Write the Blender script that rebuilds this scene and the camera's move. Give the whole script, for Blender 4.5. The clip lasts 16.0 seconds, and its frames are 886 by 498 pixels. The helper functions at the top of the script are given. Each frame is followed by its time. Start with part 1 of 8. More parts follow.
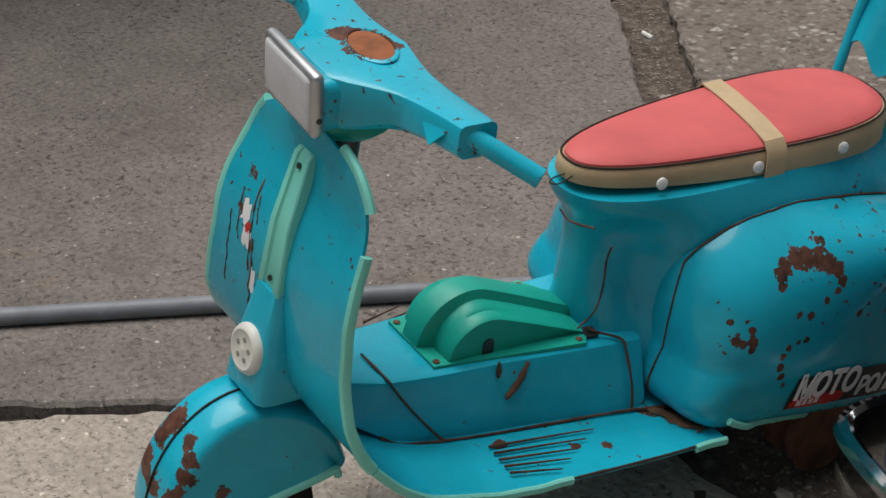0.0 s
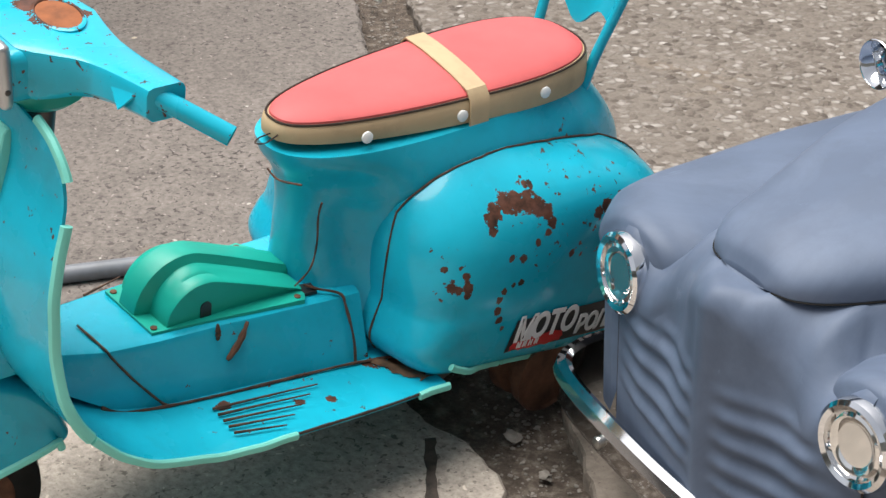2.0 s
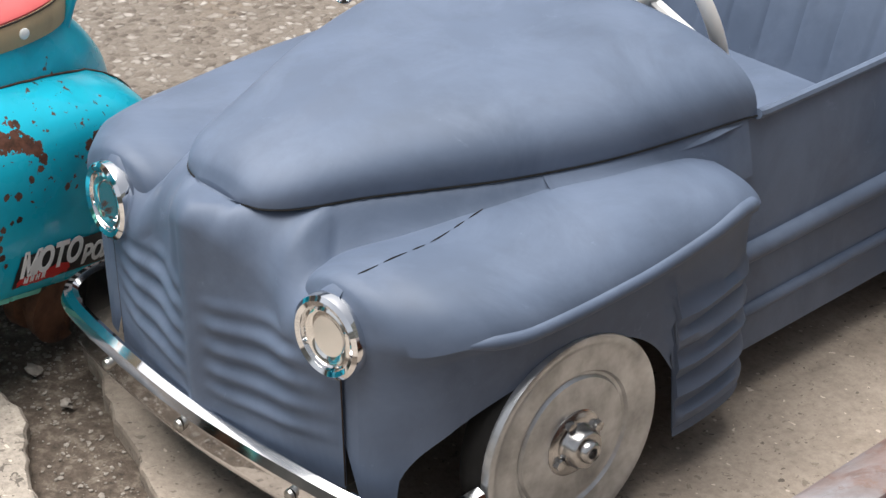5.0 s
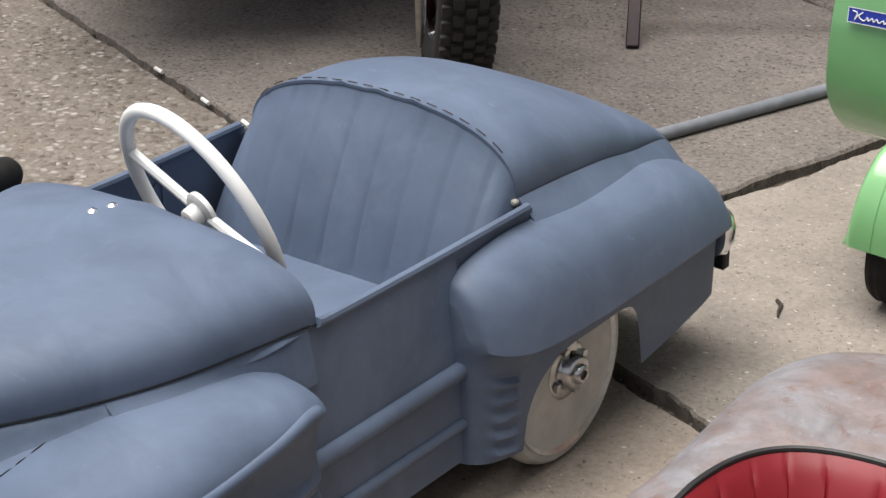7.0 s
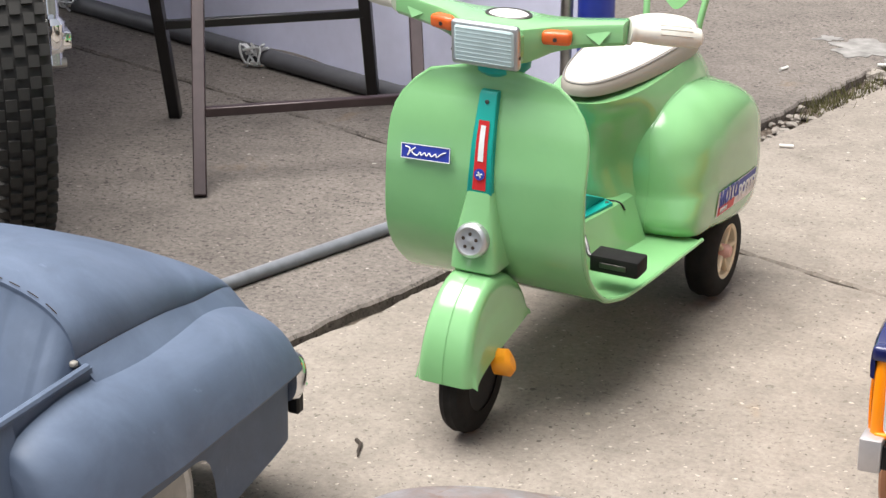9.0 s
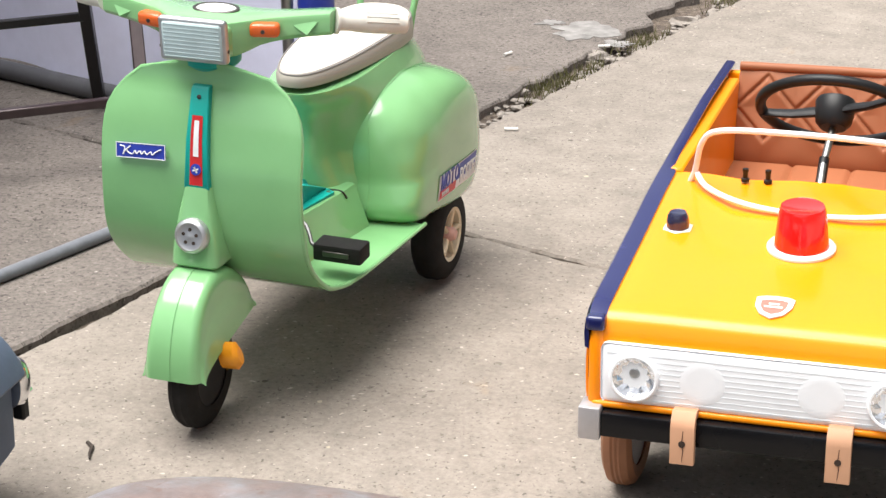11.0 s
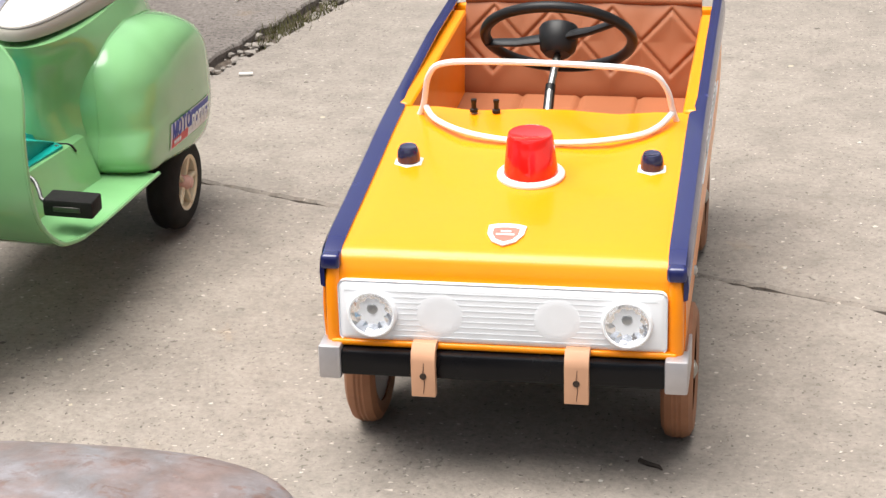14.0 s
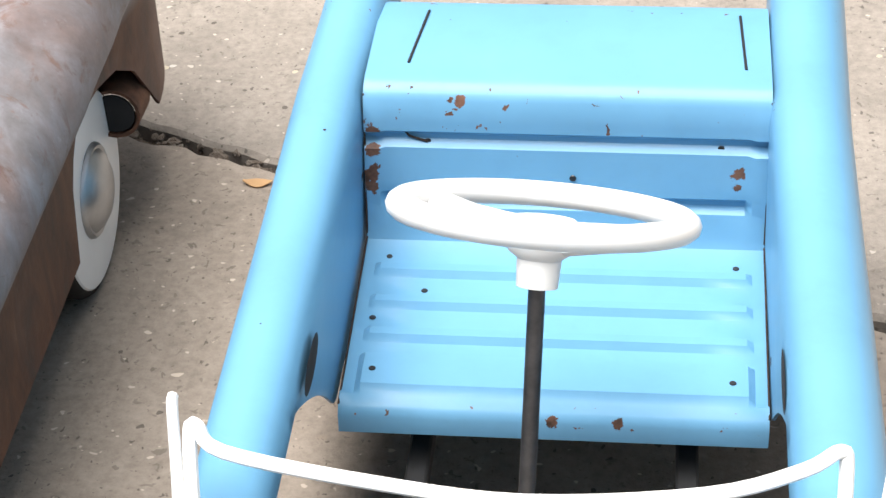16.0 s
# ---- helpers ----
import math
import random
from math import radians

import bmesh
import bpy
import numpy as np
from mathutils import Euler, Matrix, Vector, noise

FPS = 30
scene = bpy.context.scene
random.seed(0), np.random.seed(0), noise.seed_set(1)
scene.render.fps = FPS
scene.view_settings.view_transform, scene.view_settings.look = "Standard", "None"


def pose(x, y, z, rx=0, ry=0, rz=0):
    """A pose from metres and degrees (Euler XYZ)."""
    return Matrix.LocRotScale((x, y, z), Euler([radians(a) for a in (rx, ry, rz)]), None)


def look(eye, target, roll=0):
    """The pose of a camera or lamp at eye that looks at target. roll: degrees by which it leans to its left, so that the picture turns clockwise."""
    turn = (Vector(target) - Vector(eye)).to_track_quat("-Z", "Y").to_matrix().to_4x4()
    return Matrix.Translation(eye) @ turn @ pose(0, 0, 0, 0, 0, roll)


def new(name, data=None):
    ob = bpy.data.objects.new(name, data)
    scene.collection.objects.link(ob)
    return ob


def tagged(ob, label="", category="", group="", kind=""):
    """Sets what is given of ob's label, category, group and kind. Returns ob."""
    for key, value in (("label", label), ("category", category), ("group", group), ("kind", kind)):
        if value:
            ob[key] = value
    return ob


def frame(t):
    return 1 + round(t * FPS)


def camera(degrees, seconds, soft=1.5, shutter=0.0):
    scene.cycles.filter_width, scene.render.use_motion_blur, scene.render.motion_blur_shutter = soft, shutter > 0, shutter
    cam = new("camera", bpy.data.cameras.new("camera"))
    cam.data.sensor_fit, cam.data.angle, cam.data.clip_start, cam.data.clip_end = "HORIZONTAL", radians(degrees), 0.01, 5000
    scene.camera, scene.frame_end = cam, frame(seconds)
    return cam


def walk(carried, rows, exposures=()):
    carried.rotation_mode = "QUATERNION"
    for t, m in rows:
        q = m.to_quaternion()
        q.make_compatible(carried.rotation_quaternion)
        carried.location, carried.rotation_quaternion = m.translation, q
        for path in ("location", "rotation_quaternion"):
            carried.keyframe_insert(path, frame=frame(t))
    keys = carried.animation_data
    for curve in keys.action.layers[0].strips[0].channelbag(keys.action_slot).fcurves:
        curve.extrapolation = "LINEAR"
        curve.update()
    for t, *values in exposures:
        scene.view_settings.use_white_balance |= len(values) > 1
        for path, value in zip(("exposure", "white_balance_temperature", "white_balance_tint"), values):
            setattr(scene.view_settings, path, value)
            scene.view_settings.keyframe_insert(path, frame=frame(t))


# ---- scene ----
cam = camera(24.67, 16.0, soft=1.45)
PATH = [
    (0, (-0.036, -2.369, 1.182), (-1.686, -1.697, 0.274), -0.22),
    (0.5, (-0.032, -2.368, 1.182), (-1.684, -1.702, 0.272), -0.76),
    (1, (-0.031, -2.365, 1.180), (-1.670, -1.677, 0.264), -1.01),
    (1.5, (-0.018, -2.340, 1.175), (-1.620, -1.578, 0.252), -0.89),
    (2, (0.019, -2.314, 1.173), (-1.532, -1.459, 0.243), -0.86),
    (2.5, (0.070, -2.309, 1.186), (-1.420, -1.362, 0.246), -0.67),
    (3, (0.118, -2.299, 1.197), (-1.309, -1.279, 0.236), -0.76),
    (3.2, (0.122, -2.293, 1.208), (-1.277, -1.254, 0.227), -0.57),
    (5.3, (0.167, -2.267, 1.208), (-1.124, -1.097, 0.227), -1.05),
    (5.5, (0.170, -2.263, 1.211), (-1.114, -1.069, 0.248), -1.03),
    (6, (0.179, -2.250, 1.213), (-1.068, -0.980, 0.302), -0.91),
    (6.5, (0.187, -2.238, 1.218), (-0.998, -0.882, 0.349), -0.67),
    (7, (0.210, -2.231, 1.235), (-0.878, -0.771, 0.406), -0.18),
    (7.5, (0.233, -2.212, 1.245), (-0.751, -0.661, 0.454), 0.08),
    (8, (0.244, -2.192, 1.237), (-0.633, -0.555, 0.492), 0.17),
    (8.2, (0.234, -2.175, 1.228), (-0.609, -0.516, 0.498), 0.22),
    (10.3, (0.252, -2.174, 1.220), (-0.457, -0.433, 0.535), -1.01),
    (10.5, (0.260, -2.174, 1.219), (-0.414, -0.422, 0.531), -1.02),
    (11, (0.295, -2.177, 1.216), (-0.268, -0.390, 0.518), -0.85),
    (11.5, (0.318, -2.172, 1.212), (-0.141, -0.359, 0.502), -0.84),
    (12, (0.326, -2.170, 1.210), (-0.055, -0.345, 0.487), -0.94),
    (12.5, (0.330, -2.163, 1.207), (-0.022, -0.336, 0.474), -1.48),
    (13, (0.328, -2.167, 1.209), (-0.017, -0.341, 0.471), -1.76),
    (13.5, (0.329, -2.167, 1.209), (-0.010, -0.339, 0.470), -1.75),
    (14, (0.327, -2.162, 1.203), (-0.004, -0.339, 0.451), -1.69),
    (14.5, (0.329, -2.162, 1.179), (0.006, -0.380, 0.330), -1.94),
    (15, (0.326, -2.162, 1.152), (0.031, -0.450, 0.162), -2.29),
    (15.5, (0.338, -2.178, 1.129), (0.092, -0.525, 0.030), -2.03),
    (16, (0.359, -2.190, 1.114), (0.163, -0.610, -0.096), -2.52),
]
EXPOSURES = [(0, 0.03), (0.5, 0.60), (1.0, 0.78), (1.5, 0.82), (3.0, 1.12), (5.5, 1.02), (7.0, 0.92), (8.0, 1.22), (10.5, 1.33), (12.5, 1.29), (14.5, 1.22), (16, 1.32)]
walk(cam, [(t, look(eye, target, roll)) for t, eye, target, roll in PATH], EXPOSURES)

# ---- light: a bright overcast day ----
world = bpy.data.worlds.new("sky")
scene.world = world
world.use_nodes = True
wn, wl = world.node_tree.nodes, world.node_tree.links
sky = wn.new("ShaderNodeTexSky")
sky.sky_type = "NISHITA"
sky.sun_disc = False
sky.sun_elevation = radians(69)
sky.sun_rotation = radians(-90)
sky.dust_density = 4.0
haze = wn.new("ShaderNodeHueSaturation")
haze.inputs["Saturation"].default_value = 0.3
wl.new(sky.outputs[0], haze.inputs["Color"])
wl.new(haze.outputs[0], wn["Background"].inputs[0])
wn["Background"].inputs[1].default_value = 0.088
sun_data = bpy.data.lights.new("sun", "SUN")
sun_data.energy, sun_data.angle, sun_data.color = 2.55, radians(50), (1.0, 0.97, 0.92)
sun = new("sun", sun_data)
sun.matrix_world = look((-0.8, -0.7, 4.8), (0, 0, 0))

# ---- helpers for materials ----


def material(name):
    m = bpy.data.materials.new(name)
    m.use_nodes = True
    return m, m.node_tree.nodes, m.node_tree.links, m.node_tree.nodes["Principled BSDF"]


def coords(nodes, links, scale, where="Object"):
    tc, mp = nodes.new("ShaderNodeTexCoord"), nodes.new("ShaderNodeMapping")
    links.new(tc.outputs[where], mp.inputs[0])
    mp.inputs["Scale"].default_value = (scale,) * 3 if not isinstance(scale, tuple) else scale
    return mp.outputs[0]


def noise_tex(nodes, links, scale, detail=4.0, rough=0.6, vec=None, distortion=0.0):
    n = nodes.new("ShaderNodeTexNoise")
    n.inputs["Scale"].default_value, n.inputs["Detail"].default_value = scale, detail
    n.inputs["Roughness"].default_value, n.inputs["Distortion"].default_value = rough, distortion
    if vec is None:
        vec = coords(nodes, links, 1.0)
    links.new(vec, n.inputs["Vector"])
    return n.outputs["Fac"]


def ramp(nodes, links, fac, stops):
    r = nodes.new("ShaderNodeValToRGB")
    while len(r.color_ramp.elements) < len(stops):
        r.color_ramp.elements.new(0.5)
    for e, (p, c) in zip(r.color_ramp.elements, stops):
        e.position = p
        e.color = (c, c, c, 1) if not isinstance(c, tuple) else (*c, 1)
    links.new(fac, r.inputs[0])
    return r.outputs[0]


def mix(nodes, links, fac, a, b, mode="MIX"):
    m = nodes.new("ShaderNodeMix")
    m.data_type, m.blend_type = "RGBA", mode
    for sock, v in ((0, fac), (6, a), (7, b)):
        if isinstance(v, (int, float)):
            m.inputs[sock].default_value = v
        elif isinstance(v, tuple):
            m.inputs[sock].default_value = (*v, 1)
        else:
            links.new(v, m.inputs[sock])
    return m.outputs[2]


def bump(nodes, links, height, strength, distance, bsdf, after=None):
    b = nodes.new("ShaderNodeBump")
    b.inputs["Strength"].default_value, b.inputs["Distance"].default_value = strength, distance
    links.new(height, b.inputs["Height"])
    if after is not None:
        links.new(after, b.inputs["Normal"])
    links.new(b.outputs[0], bsdf.inputs["Normal"])
    return b.outputs[0]


def plain(name, color, rough=0.5, metal=0.0, vary=0.12, scale=30.0, bumps=0.0, coat=0.0):
    """A nearly even surface with slight mottling and fine relief."""
    m, n, l, b = material(name)
    f = noise_tex(n, l, scale)
    dark = tuple(c * (1 - vary) for c in color)
    lite = tuple(min(1.0, c * (1 + vary)) for c in color)
    l.new(ramp(n, l, f, [(0.3, dark), (0.7, lite)]), b.inputs["Base Color"])
    l.new(ramp(n, l, noise_tex(n, l, scale * 0.4), [(0.3, max(0.02, rough - 0.07)), (0.7, min(1, rough + 0.07))]), b.inputs["Roughness"])
    b.inputs["Metallic"].default_value = metal
    b.inputs["Coat Weight"].default_value = coat
    if bumps:
        bump(n, l, noise_tex(n, l, scale * 12, 3), bumps, 0.001, b)
    return m

# ---- helpers for shapes ----


def link_mesh(name, bm, mat, smooth=38):
    me = bpy.data.meshes.new(name)
    bmesh.ops.recalc_face_normals(bm, faces=bm.faces)
    bm.to_mesh(me)
    bm.free()
    if mat is not None:
        me.materials.append(mat)
    if smooth:
        me.shade_smooth()
        me.set_sharp_from_angle(angle=radians(smooth))
    return new(name, me)


def part(name, bm, mat, parent, label="", smooth=38):
    ob = link_mesh(name, bm, mat, smooth)
    ob.parent = parent
    if label:
        ob["label"] = label
    return ob


def thing(name, label, category, at=None, group="", kind=""):
    e = tagged(new(name), label, category, group, kind)
    e.empty_display_size = 0.05
    if at is not None:
        e.matrix_world = at
    return e


def box(bm, x0, x1, y0, y1, z0, z1, bev=0.0, seg=2, m=None):
    made = bmesh.ops.create_cube(bm, size=1.0)["verts"]
    t = Matrix.Translation(((x0 + x1) / 2, (y0 + y1) / 2, (z0 + z1) / 2)) @ Matrix.Diagonal((x1 - x0, y1 - y0, z1 - z0, 1))
    bmesh.ops.transform(bm, matrix=(m @ t) if m is not None else t, verts=made)
    if bev:
        edges = list({e for v in made for e in v.link_edges})
        bmesh.ops.bevel(bm, geom=edges, offset=bev, segments=seg, affect="EDGES", profile=0.5)
    return bm


def surface(bm, fn, nu, nv, closed=False):
    """A sheet of points fn(u, v), u and v from 0 to 1; closed: u goes round."""
    count = nu if closed else nu + 1
    grid = [[bm.verts.new(fn(i / nu, j / nv)) for i in range(count)] for j in range(nv + 1)]
    for j in range(nv):
        for i in range(nu):
            k = (i + 1) % count
            bm.faces.new((grid[j][i], grid[j][k], grid[j + 1][k], grid[j + 1][i]))
    return grid


def smooth_path(points, per=6):
    """Points on a smooth line through the given ones."""
    p = [Vector(q) for q in points]
    out = []
    for i in range(len(p) - 1):
        a, b, c, d = p[max(i - 1, 0)], p[i], p[i + 1], p[min(i + 2, len(p) - 1)]
        for k in range(per):
            t = k / per
            out.append(0.5 * (2 * b + (c - a) * t + (2 * a - 5 * b + 4 * c - d) * t * t + (3 * b - a - 3 * c + d) * t ** 3))
    out.append(p[-1])
    return out


def tube(bm, points, radius, seg=10, caps=True, flat=1.0, closed=False):
    """A round bar along points; radius may be a list, one a point; flat squeezes it along its own up."""
    pts = [Vector(p) for p in points]
    n = len(pts)
    rings, up = [], None
    for i, p in enumerate(pts):
        d = (pts[(i + 1) % n] - pts[i - 1]) if closed else (pts[min(i + 1, n - 1)] - pts[max(i - 1, 0)])
        d.normalize()
        if up is None:
            up = Vector((0, 0, 1)) if abs(d.z) < 0.9 else Vector((0, 1, 0))
        side = d.cross(up).normalized()
        up = side.cross(d).normalized()
        r = radius[i] if isinstance(radius, (list, tuple)) else radius
        rings.append([bm.verts.new(p + r * (math.cos(a) * side + flat * math.sin(a) * up)) for a in [2 * math.pi * k / seg for k in range(seg)]])
    for a, b in zip(rings, rings[1:] + ([rings[0]] if closed else [])):
        for k in range(seg):
            bm.faces.new((a[k], a[(k + 1) % seg], b[(k + 1) % seg], b[k]))
    if caps and not closed:
        bm.faces.new(rings[0][::-1])
        bm.faces.new(rings[-1])
    return bm


def lathe(bm, profile, seg=32, m=None, caps=True):
    """Turns (radius, height) about z, then lays it by m."""
    m = m or Matrix.Identity(4)
    rings = [[bm.verts.new(m @ Vector((r * math.cos(2 * math.pi * k / seg), r * math.sin(2 * math.pi * k / seg), h))) for k in range(seg)] for r, h in profile]
    for a, b in zip(rings, rings[1:]):
        for k in range(seg):
            bm.faces.new((a[k], a[(k + 1) % seg], b[(k + 1) % seg], b[k]))
    if caps:
        bm.faces.new(rings[0][::-1])
        bm.faces.new(rings[-1])
    return bm


def ring_line(r, m, seg=32):
    return [m @ Vector((r * math.cos(2 * math.pi * k / seg), r * math.sin(2 * math.pi * k / seg), 0)) for k in range(seg)]


def axis_to(d, at=(0, 0, 0)):
    """A frame at a place whose z points along d."""
    return Matrix.Translation(at) @ Vector(d).to_track_quat("Z", "Y").to_matrix().to_4x4()


def lerp_table(rows, x):
    """Smooth reading of a table of (x, a, b, ...) at x."""
    if x <= rows[0][0]:
        return list(rows[0][1:])
    if x >= rows[-1][0]:
        return list(rows[-1][1:])
    for i in range(len(rows) - 1):
        if rows[i][0] <= x <= rows[i + 1][0]:
            break
    p0, p1, p2, p3 = rows[max(i - 1, 0)], rows[i], rows[i + 1], rows[min(i + 2, len(rows) - 1)]
    h = p2[0] - p1[0]
    t = (x - p1[0]) / h
    out = []
    for k in range(1, len(p1)):
        s = (p2[k] - p1[k]) / h
        s0 = (p1[k] - p0[k]) / (p1[0] - p0[0]) if p1[0] > p0[0] else s
        s1 = (p3[k] - p2[k]) / (p3[0] - p2[0]) if p3[0] > p2[0] else s
        m1 = 0 if s0 * s <= 0 else 2 * s0 * s / (s0 + s)
        m2 = 0 if s1 * s <= 0 else 2 * s1 * s / (s1 + s)
        out.append((2 * t**3 - 3 * t**2 + 1) * p1[k] + (t**3 - 2 * t**2 + t) * h * m1 + (3 * t**2 - 2 * t**3) * p2[k] + (t**3 - t**2) * h * m2)
    return out


def bezel(bm, solid, thick):
    """Gives every sheet in bm a thickness."""
    bm.normal_update()
    bmesh.ops.solidify(bm, geom=bm.faces[:], thickness=thick)
    return bm


def words(name, text, size, mat, m, parent, deep=0.0008, squeeze=1.0, shear=0.0):
    cu = bpy.data.curves.new(name, "FONT")
    cu.body, cu.size, cu.extrude, cu.shear = text, size, deep, shear
    cu.align_x, cu.align_y = "CENTER", "CENTER"
    cu.materials.append(mat)
    ob = new(name, cu)
    ob.parent = parent
    ob.matrix_basis = m @ Matrix.Diagonal((squeeze, 1, 1, 1))
    return ob

# ---- shared materials ----


def worn_paint(name, color, rough=0.38, rust=(), chips=0.0, fade=0.1, metal=0.0, rust_color=(0.13, 0.045, 0.02), dark=(0.02, 0.014, 0.01), grime=0.0, coat=0.0, spots_scale=55.0, side_rust=(), pepper=(), spec=0.35, scuff=0.0):
    """Enamel with rust patches at given places (x, y, z, radius), scattered chips and soft grime."""
    m, n, l, b = material(name)
    v = coords(n, l, 1.0)
    f = noise_tex(n, l, 9, 4, 0.6, v)
    col = ramp(n, l, f, [(0.3, tuple(c * (1 - fade) for c in color)), (0.7, tuple(min(1, c * (1 + fade)) for c in color))])
    if grime:
        col = mix(n, l, ramp(n, l, noise_tex(n, l, 22, 6, 0.7, v), [(0.5, 0.0), (0.75, grime)]), col, tuple(c * 0.45 + 0.02 for c in color))
    if scuff:
        pale = tuple(c * 1.35 + 0.03 for c in color)
        col = mix(n, l, ramp(n, l, noise_tex(n, l, 7, 6, 0.68, v, 0.7), [(0.45, 0.0), (0.70, scuff)]), col, pale)
        col = mix(n, l, ramp(n, l, noise_tex(n, l, 17, 7, 0.75, v, 0.9), [(0.64, 0.0), (0.70, scuff * 0.8)]), col, tuple(c * 1.6 + 0.05 for c in color))
    mask = None
    edge = noise_tex(n, l, spots_scale, 5, 0.75, v)
    flat_v = coords(n, l, (0.0, 1.0, 1.0))
    for x, y, z, r in list(rust) + [(0.0, *p) for p in side_rust]:
        side_on = (y, z, r) in side_rust
        sub = n.new("ShaderNodeVectorMath")
        sub.operation = "DISTANCE"
        sub.inputs[1].default_value = (x, y, z)
        l.new(flat_v if side_on else v, sub.inputs[0])
        div = n.new("ShaderNodeMath")
        div.operation = "DIVIDE"
        l.new(sub.outputs["Value"], div.inputs[0])
        div.inputs[1].default_value = r
        add = n.new("ShaderNodeMath")
        add.operation = "MULTIPLY_ADD"
        l.new(edge, add.inputs[0])
        add.inputs[1].default_value = 2.6
        l.new(div.outputs[0], add.inputs[2])
        st = n.new("ShaderNodeMath")
        st.operation = "LESS_THAN"
        l.new(add.outputs[0], st.inputs[0])
        st.inputs[1].default_value = 2.1
        if mask is None:
            mask = st.outputs[0]
        else:
            mx = n.new("ShaderNodeMath")
            mx.operation = "MAXIMUM"
            l.new(mask, mx.inputs[0])
            l.new(st.outputs[0], mx.inputs[1])
            mask = mx.outputs[0]
    for y, z, r, level in pepper:
        # small chips crowded round a place, seen from the side
        sub = n.new("ShaderNodeVectorMath")
        sub.operation = "DISTANCE"
        sub.inputs[1].default_value = (0.0, y, z)
        l.new(flat_v, sub.inputs[0])
        near = n.new("ShaderNodeMath")
        near.operation = "LESS_THAN"
        l.new(sub.outputs["Value"], near.inputs[0])
        near.inputs[1].default_value = r
        both = n.new("ShaderNodeMath")
        both.operation = "MULTIPLY"
        l.new(near.outputs[0], both.inputs[0])
        l.new(ramp(n, l, noise_tex(n, l, 95, 3, 0.6, v, 0.4), [(level - 0.004, 0.0), (level + 0.004, 1.0)]), both.inputs[1])
        if mask is None:
            mask = both.outputs[0]
        else:
            mx = n.new("ShaderNodeMath")
            mx.operation = "MAXIMUM"
            l.new(mask, mx.inputs[0])
            l.new(both.outputs[0], mx.inputs[1])
            mask = mx.outputs[0]
    if chips:
        c = noise_tex(n, l, 38, 3, 0.8, v, 0.6)
        ch = ramp(n, l, c, [(chips - 0.004, 0.0), (chips + 0.004, 1.0)])
        if mask is None:
            mask = ch
        else:
            mx = n.new("ShaderNodeMath")
            mx.operation = "MAXIMUM"
            l.new(mask, mx.inputs[0])
            l.new(ch, mx.inputs[1])
            mask = mx.outputs[0]
    if mask is not None:
        rcol = ramp(n, l, noise_tex(n, l, 45, 4, 0.7, v), [(0.3, dark), (0.5, rust_color), (0.72, tuple(min(1, c * 1.7) for c in rust_color))])
        col = mix(n, l, mask, col, rcol)
        rr = n.new("ShaderNodeMath")
        rr.operation = "MULTIPLY_ADD"
        l.new(mask, rr.inputs[0])
        rr.inputs[1].default_value = 0.9 - rough
        l.new(ramp(n, l, f, [(0.3, rough - 0.04), (0.7, rough + 0.06)]), rr.inputs[2])
        l.new(rr.outputs[0], b.inputs["Roughness"])
    else:
        l.new(ramp(n, l, f, [(0.3, rough - 0.04), (0.7, rough + 0.06)]), b.inputs["Roughness"])
    l.new(col, b.inputs["Base Color"])
    b.inputs["Metallic"].default_value = metal
    b.inputs["Coat Weight"].default_value = coat
    b.inputs["Coat Roughness"].default_value = 0.1
    b.inputs["Specular IOR Level"].default_value = spec
    h = noise_tex(n, l, 28, 3, 0.6, v)
    bump(n, l, h, 0.12, 0.002, b)
    return m


CHROME = plain("chrome", (0.75, 0.76, 0.78), 0.07, 1.0, 0.04)
STEEL = plain("bare_steel", (0.42, 0.41, 0.39), 0.33, 1.0, 0.22, 40)
DARK_STEEL = plain("dark_steel", (0.08, 0.075, 0.07), 0.4, 0.8, 0.2)
BLACK_RUBBER = plain("black_rubber", (0.014, 0.0135, 0.013), 0.75, 0.0, 0.3, 40, 0.25)
BLACK_PLASTIC = plain("black_plastic", (0.010, 0.010, 0.011), 0.42, 0.0, 0.2)
BLACK_PLASTIC.node_tree.nodes["Principled BSDF"].inputs["Specular IOR Level"].default_value = 0.3
BLACK_RUBBER.node_tree.nodes["Principled BSDF"].inputs["Specular IOR Level"].default_value = 0.2
WHITE_ENAMEL = plain("white_enamel", (0.8, 0.8, 0.79), 0.35, 0.0, 0.04, 12)
IVORY = plain("ivory_plastic", (0.66, 0.57, 0.40), 0.45, 0.0, 0.08)
SEAM = plain("seam_dark", (0.03, 0.018, 0.012), 0.9, 0.0, 0.4, 60)
SEAM_RUST = plain("seam_rust", (0.075, 0.034, 0.020), 0.9, 0.0, 0.7, 60)
WORD_WHITE = plain("lettering_white", (0.78, 0.78, 0.78), 0.5, 0.0, 0.05)
SIGN_RED = plain("sticker_red", (0.55, 0.02, 0.02), 0.4, 0.0, 0.08)
SIGN_BLUE = plain("sticker_blue", (0.02, 0.04, 0.32), 0.4, 0.0, 0.08)
SIGN_BLACK = plain("sticker_black", (0.015, 0.015, 0.016), 0.4, 0.0, 0.2)
GREY_PIPE = plain("grey_pipe", (0.17, 0.18, 0.20), 0.5, 0.0, 0.2, 25)
RUSTY = plain("rusty_iron", (0.11, 0.05, 0.028), 0.9, 0.0, 0.5, 45, 0.5)

# ---- ground: concrete slabs on one sheet ----


